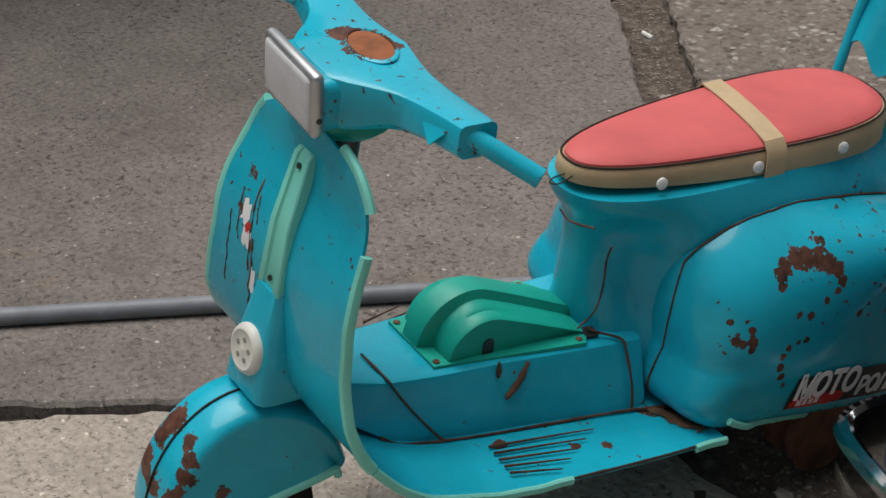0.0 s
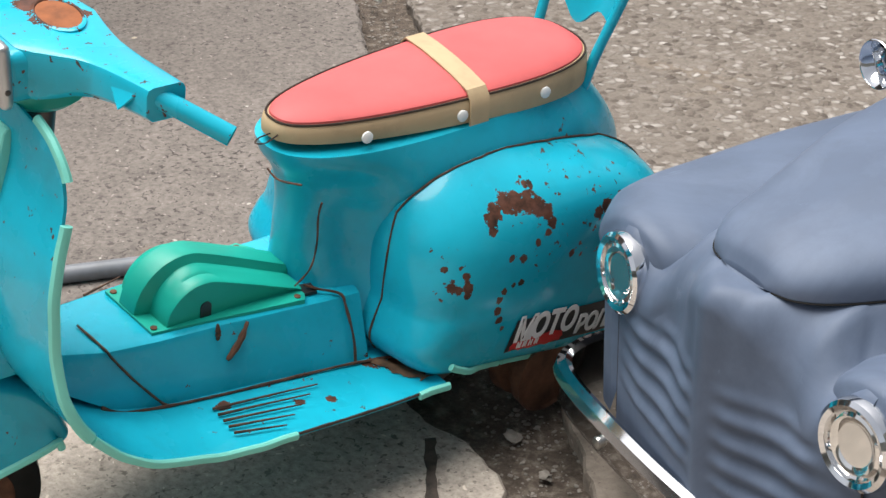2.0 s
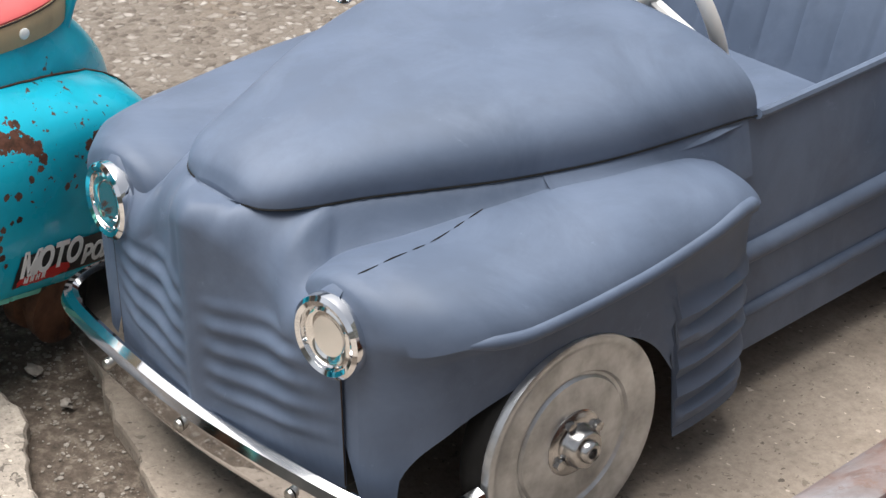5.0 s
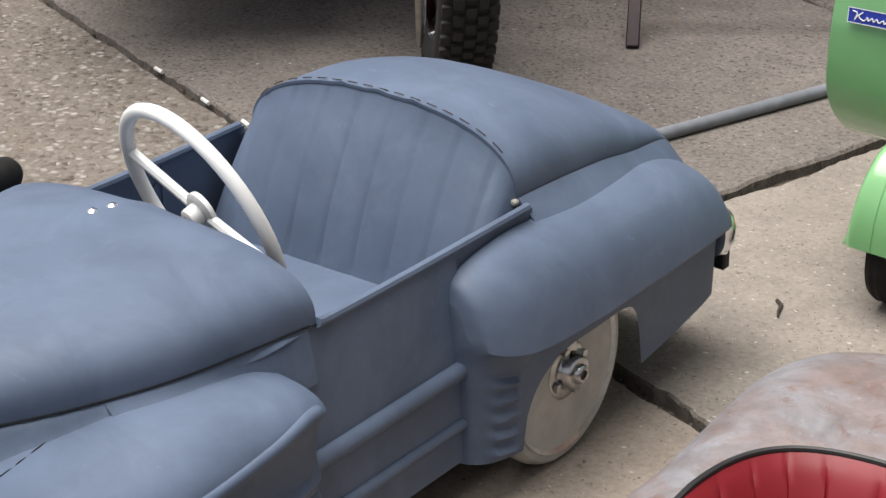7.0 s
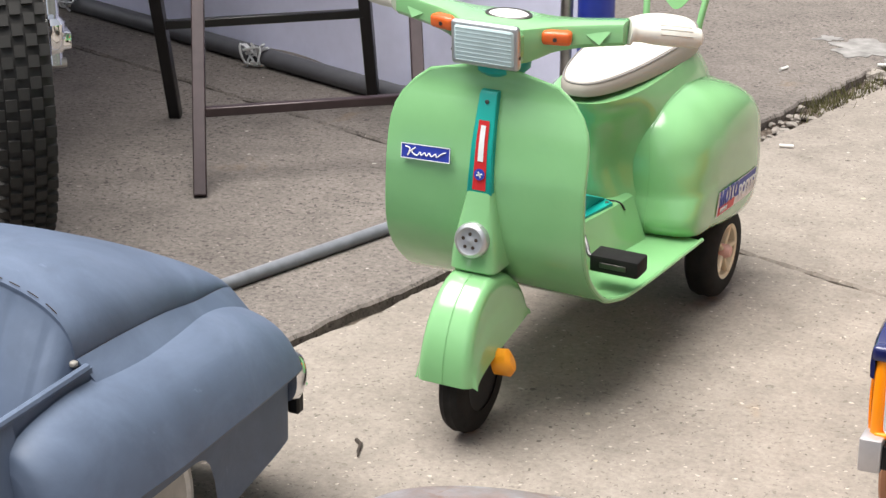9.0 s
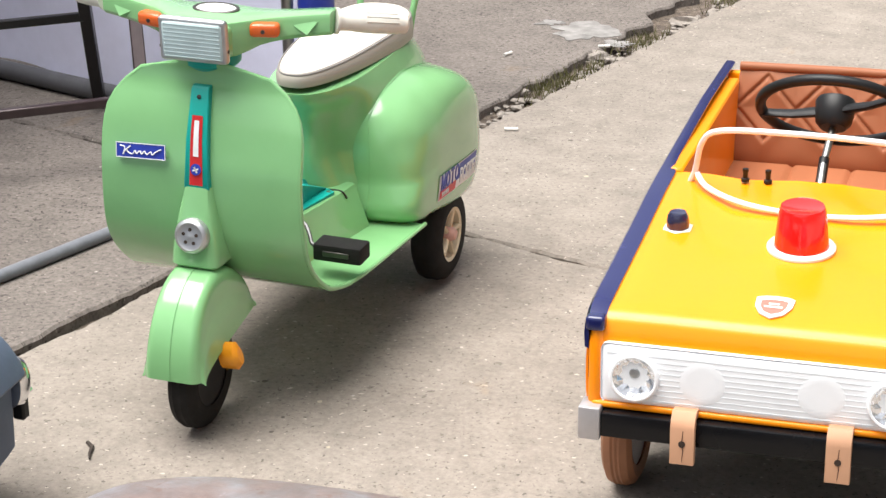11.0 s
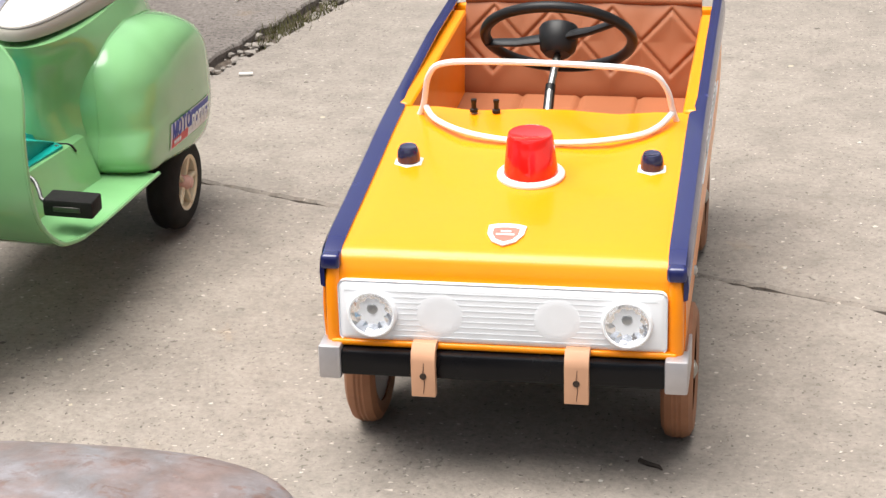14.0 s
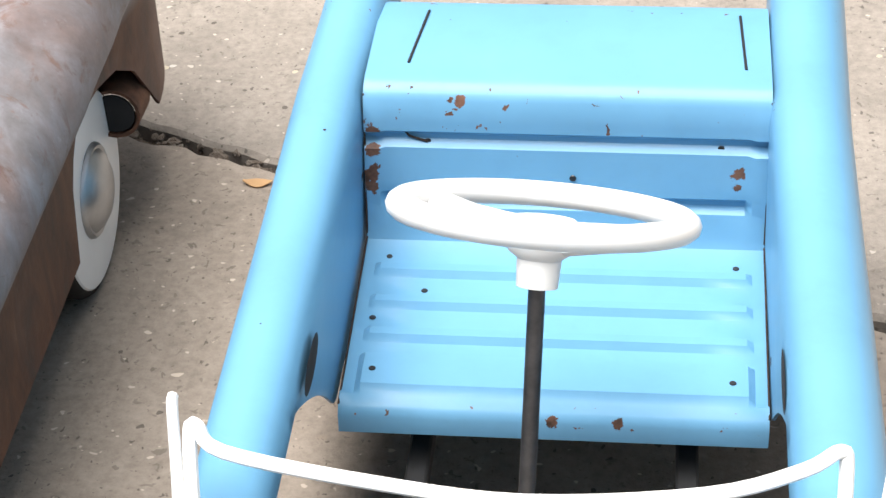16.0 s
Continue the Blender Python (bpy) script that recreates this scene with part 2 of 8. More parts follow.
def concrete(name, base, grit, speck, stone=0.0, soften=0.0):
    m, n, l, b = material(name)
    v = coords(n, l, 1.0)
    big = ramp(n, l, noise_tex(n, l, 1.7, 5, 0.6, v), [(0.3, tuple(c * 0.87 for c in base)), (0.7, tuple(c * 1.12 for c in base))])
    mid = ramp(n, l, noise_tex(n, l, 11, 7, 0.72, v, 0.3), [(0.30, 0.74), (0.5, 0.98), (0.70, 1.18)])
    col = mix(n, l, 0.8, big, mid, "MULTIPLY")
    fine = noise_tex(n, l, 105, 4, 0.72, v)
    col = mix(n, l, 0.62 - 0.36 * soften, col, ramp(n, l, fine, [(0.30, 0.42), (0.5, 1.0), (0.70, 1.5)]), "MULTIPLY")
    soft = noise_tex(n, l, 4.5, 3, 0.6, v)
    pits = ramp(n, l, noise_tex(n, l, speck * 1.5, 2.5, 0.65, v, 0.5), [(grit, 0.0), (grit + 0.035, 0.85 - 0.35 * soften)])
    few = n.new("ShaderNodeMath")
    few.operation = "MULTIPLY"
    l.new(pits, few.inputs[0])
    l.new(ramp(n, l, soft, [(0.35, 0.35), (0.6, 1.0)]), few.inputs[1])
    col = mix(n, l, few.outputs[0], col, tuple(c * 0.28 for c in base))
    flecks = ramp(n, l, noise_tex(n, l, 84, 1.5, 0.5, coords(n, l, (1.0, 1.3, 1.0)), 0.2), [(0.700, 0.0), (0.722, 0.75)])
    col = mix(n, l, flecks, col, tuple(min(1, c * 2.0) for c in base))
    crumbs = ramp(n, l, noise_tex(n, l, 112, 1.5, 0.5, coords(n, l, (1.2, 1.0, 1.0)), 0.3), [(0.285, 0.75), (0.31, 0.0)])
    col = mix(n, l, crumbs, col, tuple(c * 0.3 for c in base))
    # single stones in the face: a few pale, a few dark, none alike in size
    for scale, light, share in ((24.0, (0.50, 0.47, 0.42), 0.80), (30.0, (0.05, 0.043, 0.036), 0.80), (13.0, (0.07, 0.06, 0.05), 0.90), (15.0, (0.46, 0.40, 0.30), 0.92)):
        bent = n.new("ShaderNodeVectorMath")
        bent.operation = "MULTIPLY_ADD"
        l.new(noise_tex(n, l, 130, 2, 0.6, v), bent.inputs[0])
        bent.inputs[1].default_value = (0.006, 0.006, 0.0)
        l.new(coords(n, l, (1.0, 1.0, 0.0)), bent.inputs[2])
        cell = n.new("ShaderNodeTexVoronoi")
        cell.inputs["Scale"].default_value = scale
        l.new(bent.outputs[0], cell.inputs["Vector"])
        pick = n.new("ShaderNodeSeparateColor")
        l.new(cell.outputs["Color"], pick.inputs[0])
        reach = n.new("ShaderNodeMath")
        reach.operation = "MULTIPLY_ADD"
        l.new(pick.outputs[1], reach.inputs[0])
        reach.inputs[1].default_value = 0.07
        reach.inputs[2].default_value = 0.03
        inside = n.new("ShaderNodeMath")
        inside.operation = "LESS_THAN"
        l.new(cell.outputs["Distance"], inside.inputs[0])
        l.new(reach.outputs[0], inside.inputs[1])
        rare = n.new("ShaderNodeMath")
        rare.operation = "GREATER_THAN"
        l.new(pick.outputs[0], rare.inputs[0])
        rare.inputs[1].default_value = share
        both = n.new("ShaderNodeMath")
        both.operation = "MULTIPLY"
        l.new(inside.outputs[0], both.inputs[0])
        l.new(rare.outputs[0], both.inputs[1])
        dim = n.new("ShaderNodeMath")
        dim.operation = "MULTIPLY"
        l.new(both.outputs[0], dim.inputs[0])
        dim.inputs[1].default_value = 0.75
        col = mix(n, l, dim.outputs[0], col, light)
    stain = ramp(n, l, noise_tex(n, l, 3.3, 6, 0.72, v, 0.8), [(0.60, 0.0), (0.72, 0.45)])
    col = mix(n, l, stain, col, (base[0] * 0.55, base[1] * 0.52, base[2] * 0.5))
    ochre = ramp(n, l, noise_tex(n, l, 5.1, 4, 0.6, coords(n, l, (1.0, 0.8, 1.0)), 0.5), [(0.66, 0.0), (0.74, 0.40)])
    col = mix(n, l, ochre, col, (base[0] * 1.25, base[1] * 1.0, base[2] * 0.7))
    height = fine
    if stone:
        vs = n.new("ShaderNodeTexVoronoi")
        vs.inputs["Scale"].default_value = 74
        vs.inputs["Randomness"].default_value = 1.0
        l.new(mix(n, l, 0.02, v, noise_vec(n, l, v)), vs.inputs["Vector"])
        ws = n.new("ShaderNodeTexWhiteNoise")
        l.new(vs.outputs["Color"], ws.inputs["Vector"])
        peb = ramp(n, l, ws.outputs["Value"], [(0.0, (0.075, 0.06, 0.05)), (0.4, (0.15, 0.125, 0.105)), (0.75, (0.26, 0.235, 0.21)), (1.0, (0.42, 0.39, 0.36))])
        edge = ramp(n, l, vs.outputs["Distance"], [(0.30, 1.0), (0.62, 0.0)])
        some = ramp(n, l, noise_tex(n, l, 16, 3, 0.6, v), [(0.35, 0.35), (0.6, 1.0)])
        fac = n.new("ShaderNodeMath")
        fac.operation = "MULTIPLY"
        l.new(edge, fac.inputs[0])
        l.new(some, fac.inputs[1])
        col = mix(n, l, fac.outputs[0], mix(n, l, 0.6, col, (0.115, 0.095, 0.08)), peb)
        height = fac.outputs[0]
    l.new(col, b.inputs["Base Color"])
    b.inputs["Roughness"].default_value = 0.92
    b.inputs["Specular IOR Level"].default_value = 0.25
    bump(n, l, height, 0.6 if not stone else 0.9, 0.003 if not stone else 0.004, b)
    return m


def noise_vec(n, l, v):
    t = n.new("ShaderNodeTexNoise")
    t.inputs["Scale"].default_value = 40
    l.new(v, t.inputs["Vector"])
    return t.outputs["Color"]


def dirt_material():
    m, n, l, b = material("joint_dirt")
    v = coords(n, l, 1.0)
    f = noise_tex(n, l, 60, 6, 0.75, v)
    l.new(ramp(n, l, f, [(0.3, (0.045, 0.035, 0.027)), (0.52, (0.13, 0.10, 0.078)), (0.72, (0.30, 0.26, 0.215))]), b.inputs["Base Color"])
    b.inputs["Roughness"].default_value = 1.0
    bump(n, l, noise_tex(n, l, 120, 5, 0.8, v), 1.0, 0.006, b)
    return m


MAT_DIRT = dirt_material()
MAT_SLAB = concrete("slab_concrete", (0.250, 0.219, 0.190), 0.620, 66, soften=0.85)
MAT_SLAB_GREY = concrete("slab_concrete_grey", (0.174, 0.152, 0.137), 0.585, 62)
MAT_SLAB_PIT = concrete("pitted_slab_concrete", (0.35, 0.305, 0.262), 0.60, 62)
# browner base: dirt, and the shade between two cars put into the colour
MAT_SLAB_DIRT_SHADE = concrete("dirt_and_shade_slab_concrete", (0.285, 0.240, 0.200), 0.625, 66, soften=0.85)
MAT_GRIT = concrete("exposed_aggregate", (0.25, 0.22, 0.19), 0.66, 80, stone=1.0)

# joints run along two directions: A (away, slightly to the right) and B (across it)
DIR_A = Vector((0.335, 0.942, 0))
DIR_B = Vector((0.935, -0.354, 0))
CORNER = Vector((-1.302, -0.115, 0))  # where the joint across meets the joint along


def slab_point(a, b):
    # beyond the crossing the long joint swings a little to the left
    return CORNER + DIR_A * a + DIR_B * (b - 0.085 * max(0.0, a))


ground = None


def build_ground():
    global ground
    bm = bmesh.new()
    bmesh.ops.create_grid(bm, x_segments=2, y_segments=2, size=60)
    bmesh.ops.transform(bm, matrix=Matrix.Translation((0, 0, -0.022)), verts=bm.verts)
    ground = tagged(link_mesh("ground", bm, MAT_DIRT), "dusty earth showing in the joints of old concrete slabs", "ground", kind="structure")

    def slab(a0, a1, b0, b1, mat, gaps, rough=0.004, step=0.02, top=0.0, bites=()):
        """gaps: how far the edges a0, a1, b0, b1 stand back from the joint's middle."""
        a0, a1, b0, b1 = a0 + gaps[0], a1 - gaps[1], b0 + gaps[2], b1 - gaps[3]
        bm = bmesh.new()
        line = []

        def walk_edge(p, q, inward):
            n = max(2, min(220, int((q - p).length / step)))
            for i in range(n):
                t = i / n
                s = p + (q - p) * t
                w = noise.noise(s * 9) * rough * 1.4 + noise.noise(s * 45) * rough
                chip = max(0.0, noise.noise(s * 5 + Vector((7, 3, 1))) - 0.28) * rough * 9
                for centre, reach, deep in (bites if abs(inward.dot(DIR_A)) > 0.5 or a0 > 1 else ()):
                    chip += deep * math.exp(-(((s - centre).length / reach) ** 2)) * (0.8 + 0.5 * noise.noise(s * 14)) * min(1.0, t * (q - p).length / 0.07, (1 - t) * (q - p).length / 0.07)
                corner = min(1.0, t * (q - p).length / 0.04, (1 - t) * (q - p).length / 0.04)
                line.append(s + inward * (w + chip) * corner)
        c = [slab_point(a0, b0), slab_point(a1, b0), slab_point(a1, b1), slab_point(a0, b1)]
        walk_edge(c[0], c[1], DIR_B)
        walk_edge(c[1], c[2], -DIR_A)
        walk_edge(c[2], c[3], -DIR_B)
        walk_edge(c[3], c[0], DIR_A)
        mid = sum(c, Vector()) / 4
        rings = []
        for inset, z in ((0.0, -0.022), (0.0, -0.005), (0.004, top)):
            rings.append([bm.verts.new(p + (mid - p).normalized() * inset * 1.3 + Vector((0, 0, z))) for p in line])
        n = len(line)
        for r, s in zip(rings, rings[1:]):
            for i in range(n):
                bm.faces.new((r[i], r[(i + 1) % n], s[(i + 1) % n], s[i]))
        lid = bm.faces.new(rings[-1])
        bmesh.ops.triangulate(bm, faces=[lid], ngon_method="EAR_CLIP")
        return part("slab", bm, mat, ground, smooth=0)
    thin, mid = 0.006, 0.011
    # (a0, a1, b0, b1): first the strip before the long joint, then behind it
    B1 = -1.243
    for a0, a1, ga, gb in ((-9.0, -4.3, thin, thin), (-4.3, B1, thin, 0.046), (B1, 0.0, 0.045, mid), (0.0, 1.285, mid, 0.004), (1.285, 4.6, 0.004, thin), (4.6, 9.0, thin, thin), (9.0, 40.0, thin, thin)):
        for b0, b1, gl, gr in ((-40, -7.0, thin, thin), (-7.0, -3.4, thin, thin), (-3.4, 0.0, thin, mid), (0.0, 3.6, mid, thin), (3.6, 7.2, thin, thin), (7.2, 40, thin, thin)):
            far = abs(b0) > 10 or abs(b1) > 10 or a1 > 10
            mat = MAT_SLAB
            if b0 >= 0 and a1 <= 0.0:
                mat = MAT_SLAB_PIT
            if a0 == B1 and b0 == 0.0:
                mat = MAT_SLAB_DIRT_SHADE
            if b1 <= 0:
                mat = MAT_GRIT if (a0 == B1 and b1 == 0.0) else MAT_SLAB_GREY
            g = [ga, gb, gl, gr]
            if a1 <= B1 and b1 == 0.0:
                g[3] = 0.013
            if a1 <= B1 and b0 == 0.0:
                g[2] = 0.013
            if a0 == 1.285 and b1 == 0:
                g[3] = 0.022
            if a0 == 1.285 and b0 == 0:
                g[2] = 0.022
            slab(a0, a1, b0, b1, mat, g, rough=0.0065 if not far else 0.0, bites=[(slab_point(B1, 0.08), 0.11, 0.12)] if a1 == B1 and b0 == 0.0 else ([(slab_point(B1, 0.0), 0.10, 0.05)] if a0 == B1 and b0 == 0.0 else ([(slab_point(2.3, 0.0), 0.5, 0.05), (slab_point(3.0, 0.0), 0.3, 0.10)] if a0 == 1.285 and b1 == 0.0 else ())), step=0.015 if abs(a0) < 5 and b0 > -4 and b1 < 4 else 0.1)


build_ground()

# ---- toy motor scooters ----
# local axes: x to the rider's left, y to the rear, z up; the origin lies under the front badge


def by_length(rows):
    """Gives each row of a profile (y, z, ...) its share of the whole length."""
    at, out = 0.0, []
    for i, r in enumerate(rows):
        if i:
            at += math.hypot(r[0] - rows[i - 1][0], r[1] - rows[i - 1][1])
        out.append((at, *r))
    return [(q[0] / at, *q[1:]) for q in out]


def sheet_point(u, v, profile):
    """The leg shield and footboard: u from -1 to 1 across, v along the profile from the shield's top to the footboard's end."""
    y, z, w, back = lerp_table(profile, v)
    if profile is SHIELD_NARROW and u < 0:
        w *= 1 - 0.24 * max(0.0, min(1.0, (y - 0.08) / 0.10))  # the far board is bent in
    return Vector((u * w, y + back * abs(u) ** 2.2, z + 0.002 * (1 - u * u)))


# y and z of the middle, half width, how far the edges stand back
SHIELD_WIDE = by_length([(0.073, 0.509, 0.022, 0.0015), (0.0745, 0.506, 0.048, 0.0015), (0.076, 0.499, 0.076, 0.0015), (0.077, 0.489, 0.098, 0.0015), (0.0755, 0.475, 0.1145, 0.0015), (0.069, 0.455, 0.1315, 0.0015), (0.061, 0.43, 0.1417, 0.0015), (0.054, 0.4, 0.1443, 0.0015), (0.047, 0.36, 0.1443, 0.0015), (0.046, 0.32, 0.145, 0.0015), (0.048, 0.28, 0.1462, 0.0027), (0.0568, 0.25, 0.1464, 0.0036), (0.097, 0.202, 0.146, 0.003), (0.138, 0.175, 0.149, 0.002), (0.2, 0.162, 0.156, 0.0), (0.3, 0.157, 0.162, 0.0), (0.4, 0.151, 0.164, 0.0), (0.471, 0.147, 0.1655, 0.0)])
SHIELD_NARROW = by_length([(0.071, 0.507, 0.02, 0.0015), (0.073, 0.504, 0.04, 0.0015), (0.072, 0.497, 0.064, 0.0015), (0.071, 0.488, 0.08, 0.0015), (0.071, 0.475, 0.0915, 0.0015), (0.069, 0.455, 0.1008, 0.0015), (0.062, 0.43, 0.1076, 0.0015), (0.052, 0.4, 0.1125, 0.0015), (0.045, 0.36, 0.1145, 0.0015), (0.044, 0.32, 0.1195, 0.0015), (0.045, 0.28, 0.1279, 0.0027), (0.0528, 0.25, 0.1351, 0.0036), (0.097, 0.199, 0.145, 0.003), (0.138, 0.176, 0.149, 0.002), (0.2, 0.162, 0.1565, 0.0), (0.3, 0.156, 0.163, 0.0), (0.4, 0.149, 0.1655, 0.0), (0.475, 0.146, 0.1665, 0.0)])

BODY = [  # height: front, rear, half width
    (0.112, 0.390, 0.800, 0.098), (0.155, 0.385, 0.830, 0.098), (0.200, 0.381, 0.840, 0.094), (0.235, 0.378, 0.836, 0.090), (0.270, 0.375, 0.825, 0.087), (0.300, 0.377, 0.812, 0.090),
    (0.325, 0.374, 0.795, 0.089), (0.345, 0.367, 0.778, 0.085), (0.362, 0.355, 0.762, 0.079), (0.378, 0.350, 0.748, 0.0725)]


def neck(y, z):
    """The body draws in behind the rider's legs."""
    f = max(0.0, min(1.0, (0.475 - y) / 0.075))
    g = max(0.0, min(1.0, (z - 0.215) / 0.05)) * max(0.0, min(1.0, (0.368 - z) / 0.03))
    dent = math.exp(-((y - 0.432) / 0.026) ** 2) * max(0.0, min(1.0, (z - 0.17) / 0.06)) * max(0.0, min(1.0, (0.352 - z) / 0.05))
    return 1 - 0.26 * f * f * (3 - 2 * f) * g - 0.20 * dent


def seat_outline(grow=0.0, count=46):
    """Narrow and round in front, broad behind."""
    right = []
    for k in range(count + 1):
        v = -math.cos(math.pi * k / count)
        h = 0.0651 + 0.0167 * v + grow
        right.append((h * max(0.0, 1 - abs(v) ** 2.6) ** (1 / 2.6), 0.553 + (0.198 + grow) * v))
    return right + [(-x, y) for x, y in right[-2:0:-1]]


def seat_low(y):
    return 0.384 - 0.045 * (y - 0.39)


def stack(bm, rings, cap=True, floor=True):
    made = [[bm.verts.new(p) for p in r] for r in rings]
    n = len(made[0])
    for a, b in zip(made, made[1:]):
        for i in range(n):
            bm.faces.new((a[i], a[(i + 1) % n], b[(i + 1) % n], b[i]))
    if cap:
        bm.faces.new(made[-1])
    if floor:
        bm.faces.new(made[0][::-1])
    return made


CY, CZ, CP = 0.590, 0.215, 3.15


def cowl_out(r, y, z):
    """How far out the cowl stands: full at its rear and its lower edge, sloping at the front and the top."""
    below = max(0.0, min(1.0, (0.215 - z) / 0.05))
    toe = max(0.0, min(1.0, (0.265 - z) / 0.08)) * max(0.0, min(1.0, (0.53 - y) / 0.07))
    p = 3.6 + 4.4 * max(0.0, min(1.0, (y - 0.56) / 0.10)) * (1 - below) + 6.0 * below + 6.0 * toe
    x = 0.086 + 0.076 * max(0.0, 1 - r ** p) ** 0.60
    return x - 0.034 * max(0.0, (z - 0.25) / 0.12) ** 2 - 0.012 * max(0.0, (y - 0.66) / 0.18) ** 2


def cowl_drop(y):
    """The cowl's lower edge falls towards the rear."""
    return 0.22 * max(-0.13, min(0.17, y - 0.58))


def cowl_shape(c, s):
    """Half length, half height and squareness of the cowl's outline; its lower front corner is square."""
    toe = max(0.0, -c) * max(0.0, -s)
    return (0.242 if c > 0 else 0.146 + 0.012 * min(1.0, max(0.0, -s) * 2)), (0.138 if s > 0 else 0.100), CP + 9.0 * toe


def cowl_point(r, a, side):
    """A bulging side cowl over the rear wheel; r from 0 at its middle to 1 at its rim."""
    c, s = math.cos(a), math.sin(a)
    ry, rz, cp = cowl_shape(c, s)
    k = (abs(c) ** cp + abs(s) ** cp) ** (-1 / cp)
    y = CY + r * ry * c * k
    z = CZ + r * rz * s * k - (0.040 * max(0, y - CY) / 0.24 * r if s > 0 else cowl_drop(y) * r * min(1.0, -s * k * 1.2))
    return Vector((side * cowl_out(r, y, z), y, z))


def cowl_x(y, z):
    """How far out the cowl stands at a height and length."""
    r = 0.5
    for _ in range(8):
        zz = z + (0.040 * max(0, y - CY) / 0.24 * r if z > CZ else cowl_drop(y) * r * min(1.0, (CZ - z) / 0.077))
        d = math.hypot((y - CY) / 0.19, (zz - CZ) / 0.11) or 1.0
        ry, rz, cp = cowl_shape((y - CY) / 0.19 / d, (zz - CZ) / 0.11 / d)
        r = min(1.0, ((abs(y - CY) / ry) ** cp + (abs(zz - CZ) / rz) ** cp) ** (1 / cp))
    return cowl_out(r, y, z)


def body_half(y, z):
    """Half the width of the body under the seat."""
    f, r, w = lerp_table(BODY, z)
    t = abs((y - (f + r) / 2) / ((r - f) / 2))
    return w * neck(y, z) * (1 - t ** 2.5) ** 0.4 if t < 1 else 0.0


GRIP_RIB = plain("grip_rib", (0.5, 0.48, 0.43), 0.6)
PIPING_GREY = plain("piping_grey", (0.2, 0.19, 0.18), 0.7)
HOLE_GREY = plain("horn_hole_grey", (0.25, 0.23, 0.19), 0.8)
GRIP_IVORY = plain("grip_ivory", (0.62, 0.6, 0.54), 0.55)
AMBER = plain("amber_lens", (0.62, 0.11, 0.02), 0.18)
DULL_ALU = plain("dull_aluminium", (0.45, 0.46, 0.47), 0.38, 0.85, 0.12, 30)
ORANGE = plain("orange_plastic", (0.75, 0.28, 0.01), 0.4)
HUB_GREY = plain("grey_crank", (0.13, 0.13, 0.13), 0.45, 0.6, 0.2)
PINK_CAP = plain("pink_cap", (0.62, 0.36, 0.30), 0.5)
SCUFFED_MINT = plain("grimy_joint", (0.10, 0.055, 0.03), 0.95, 0.0, 0.6, 70, 0.4)


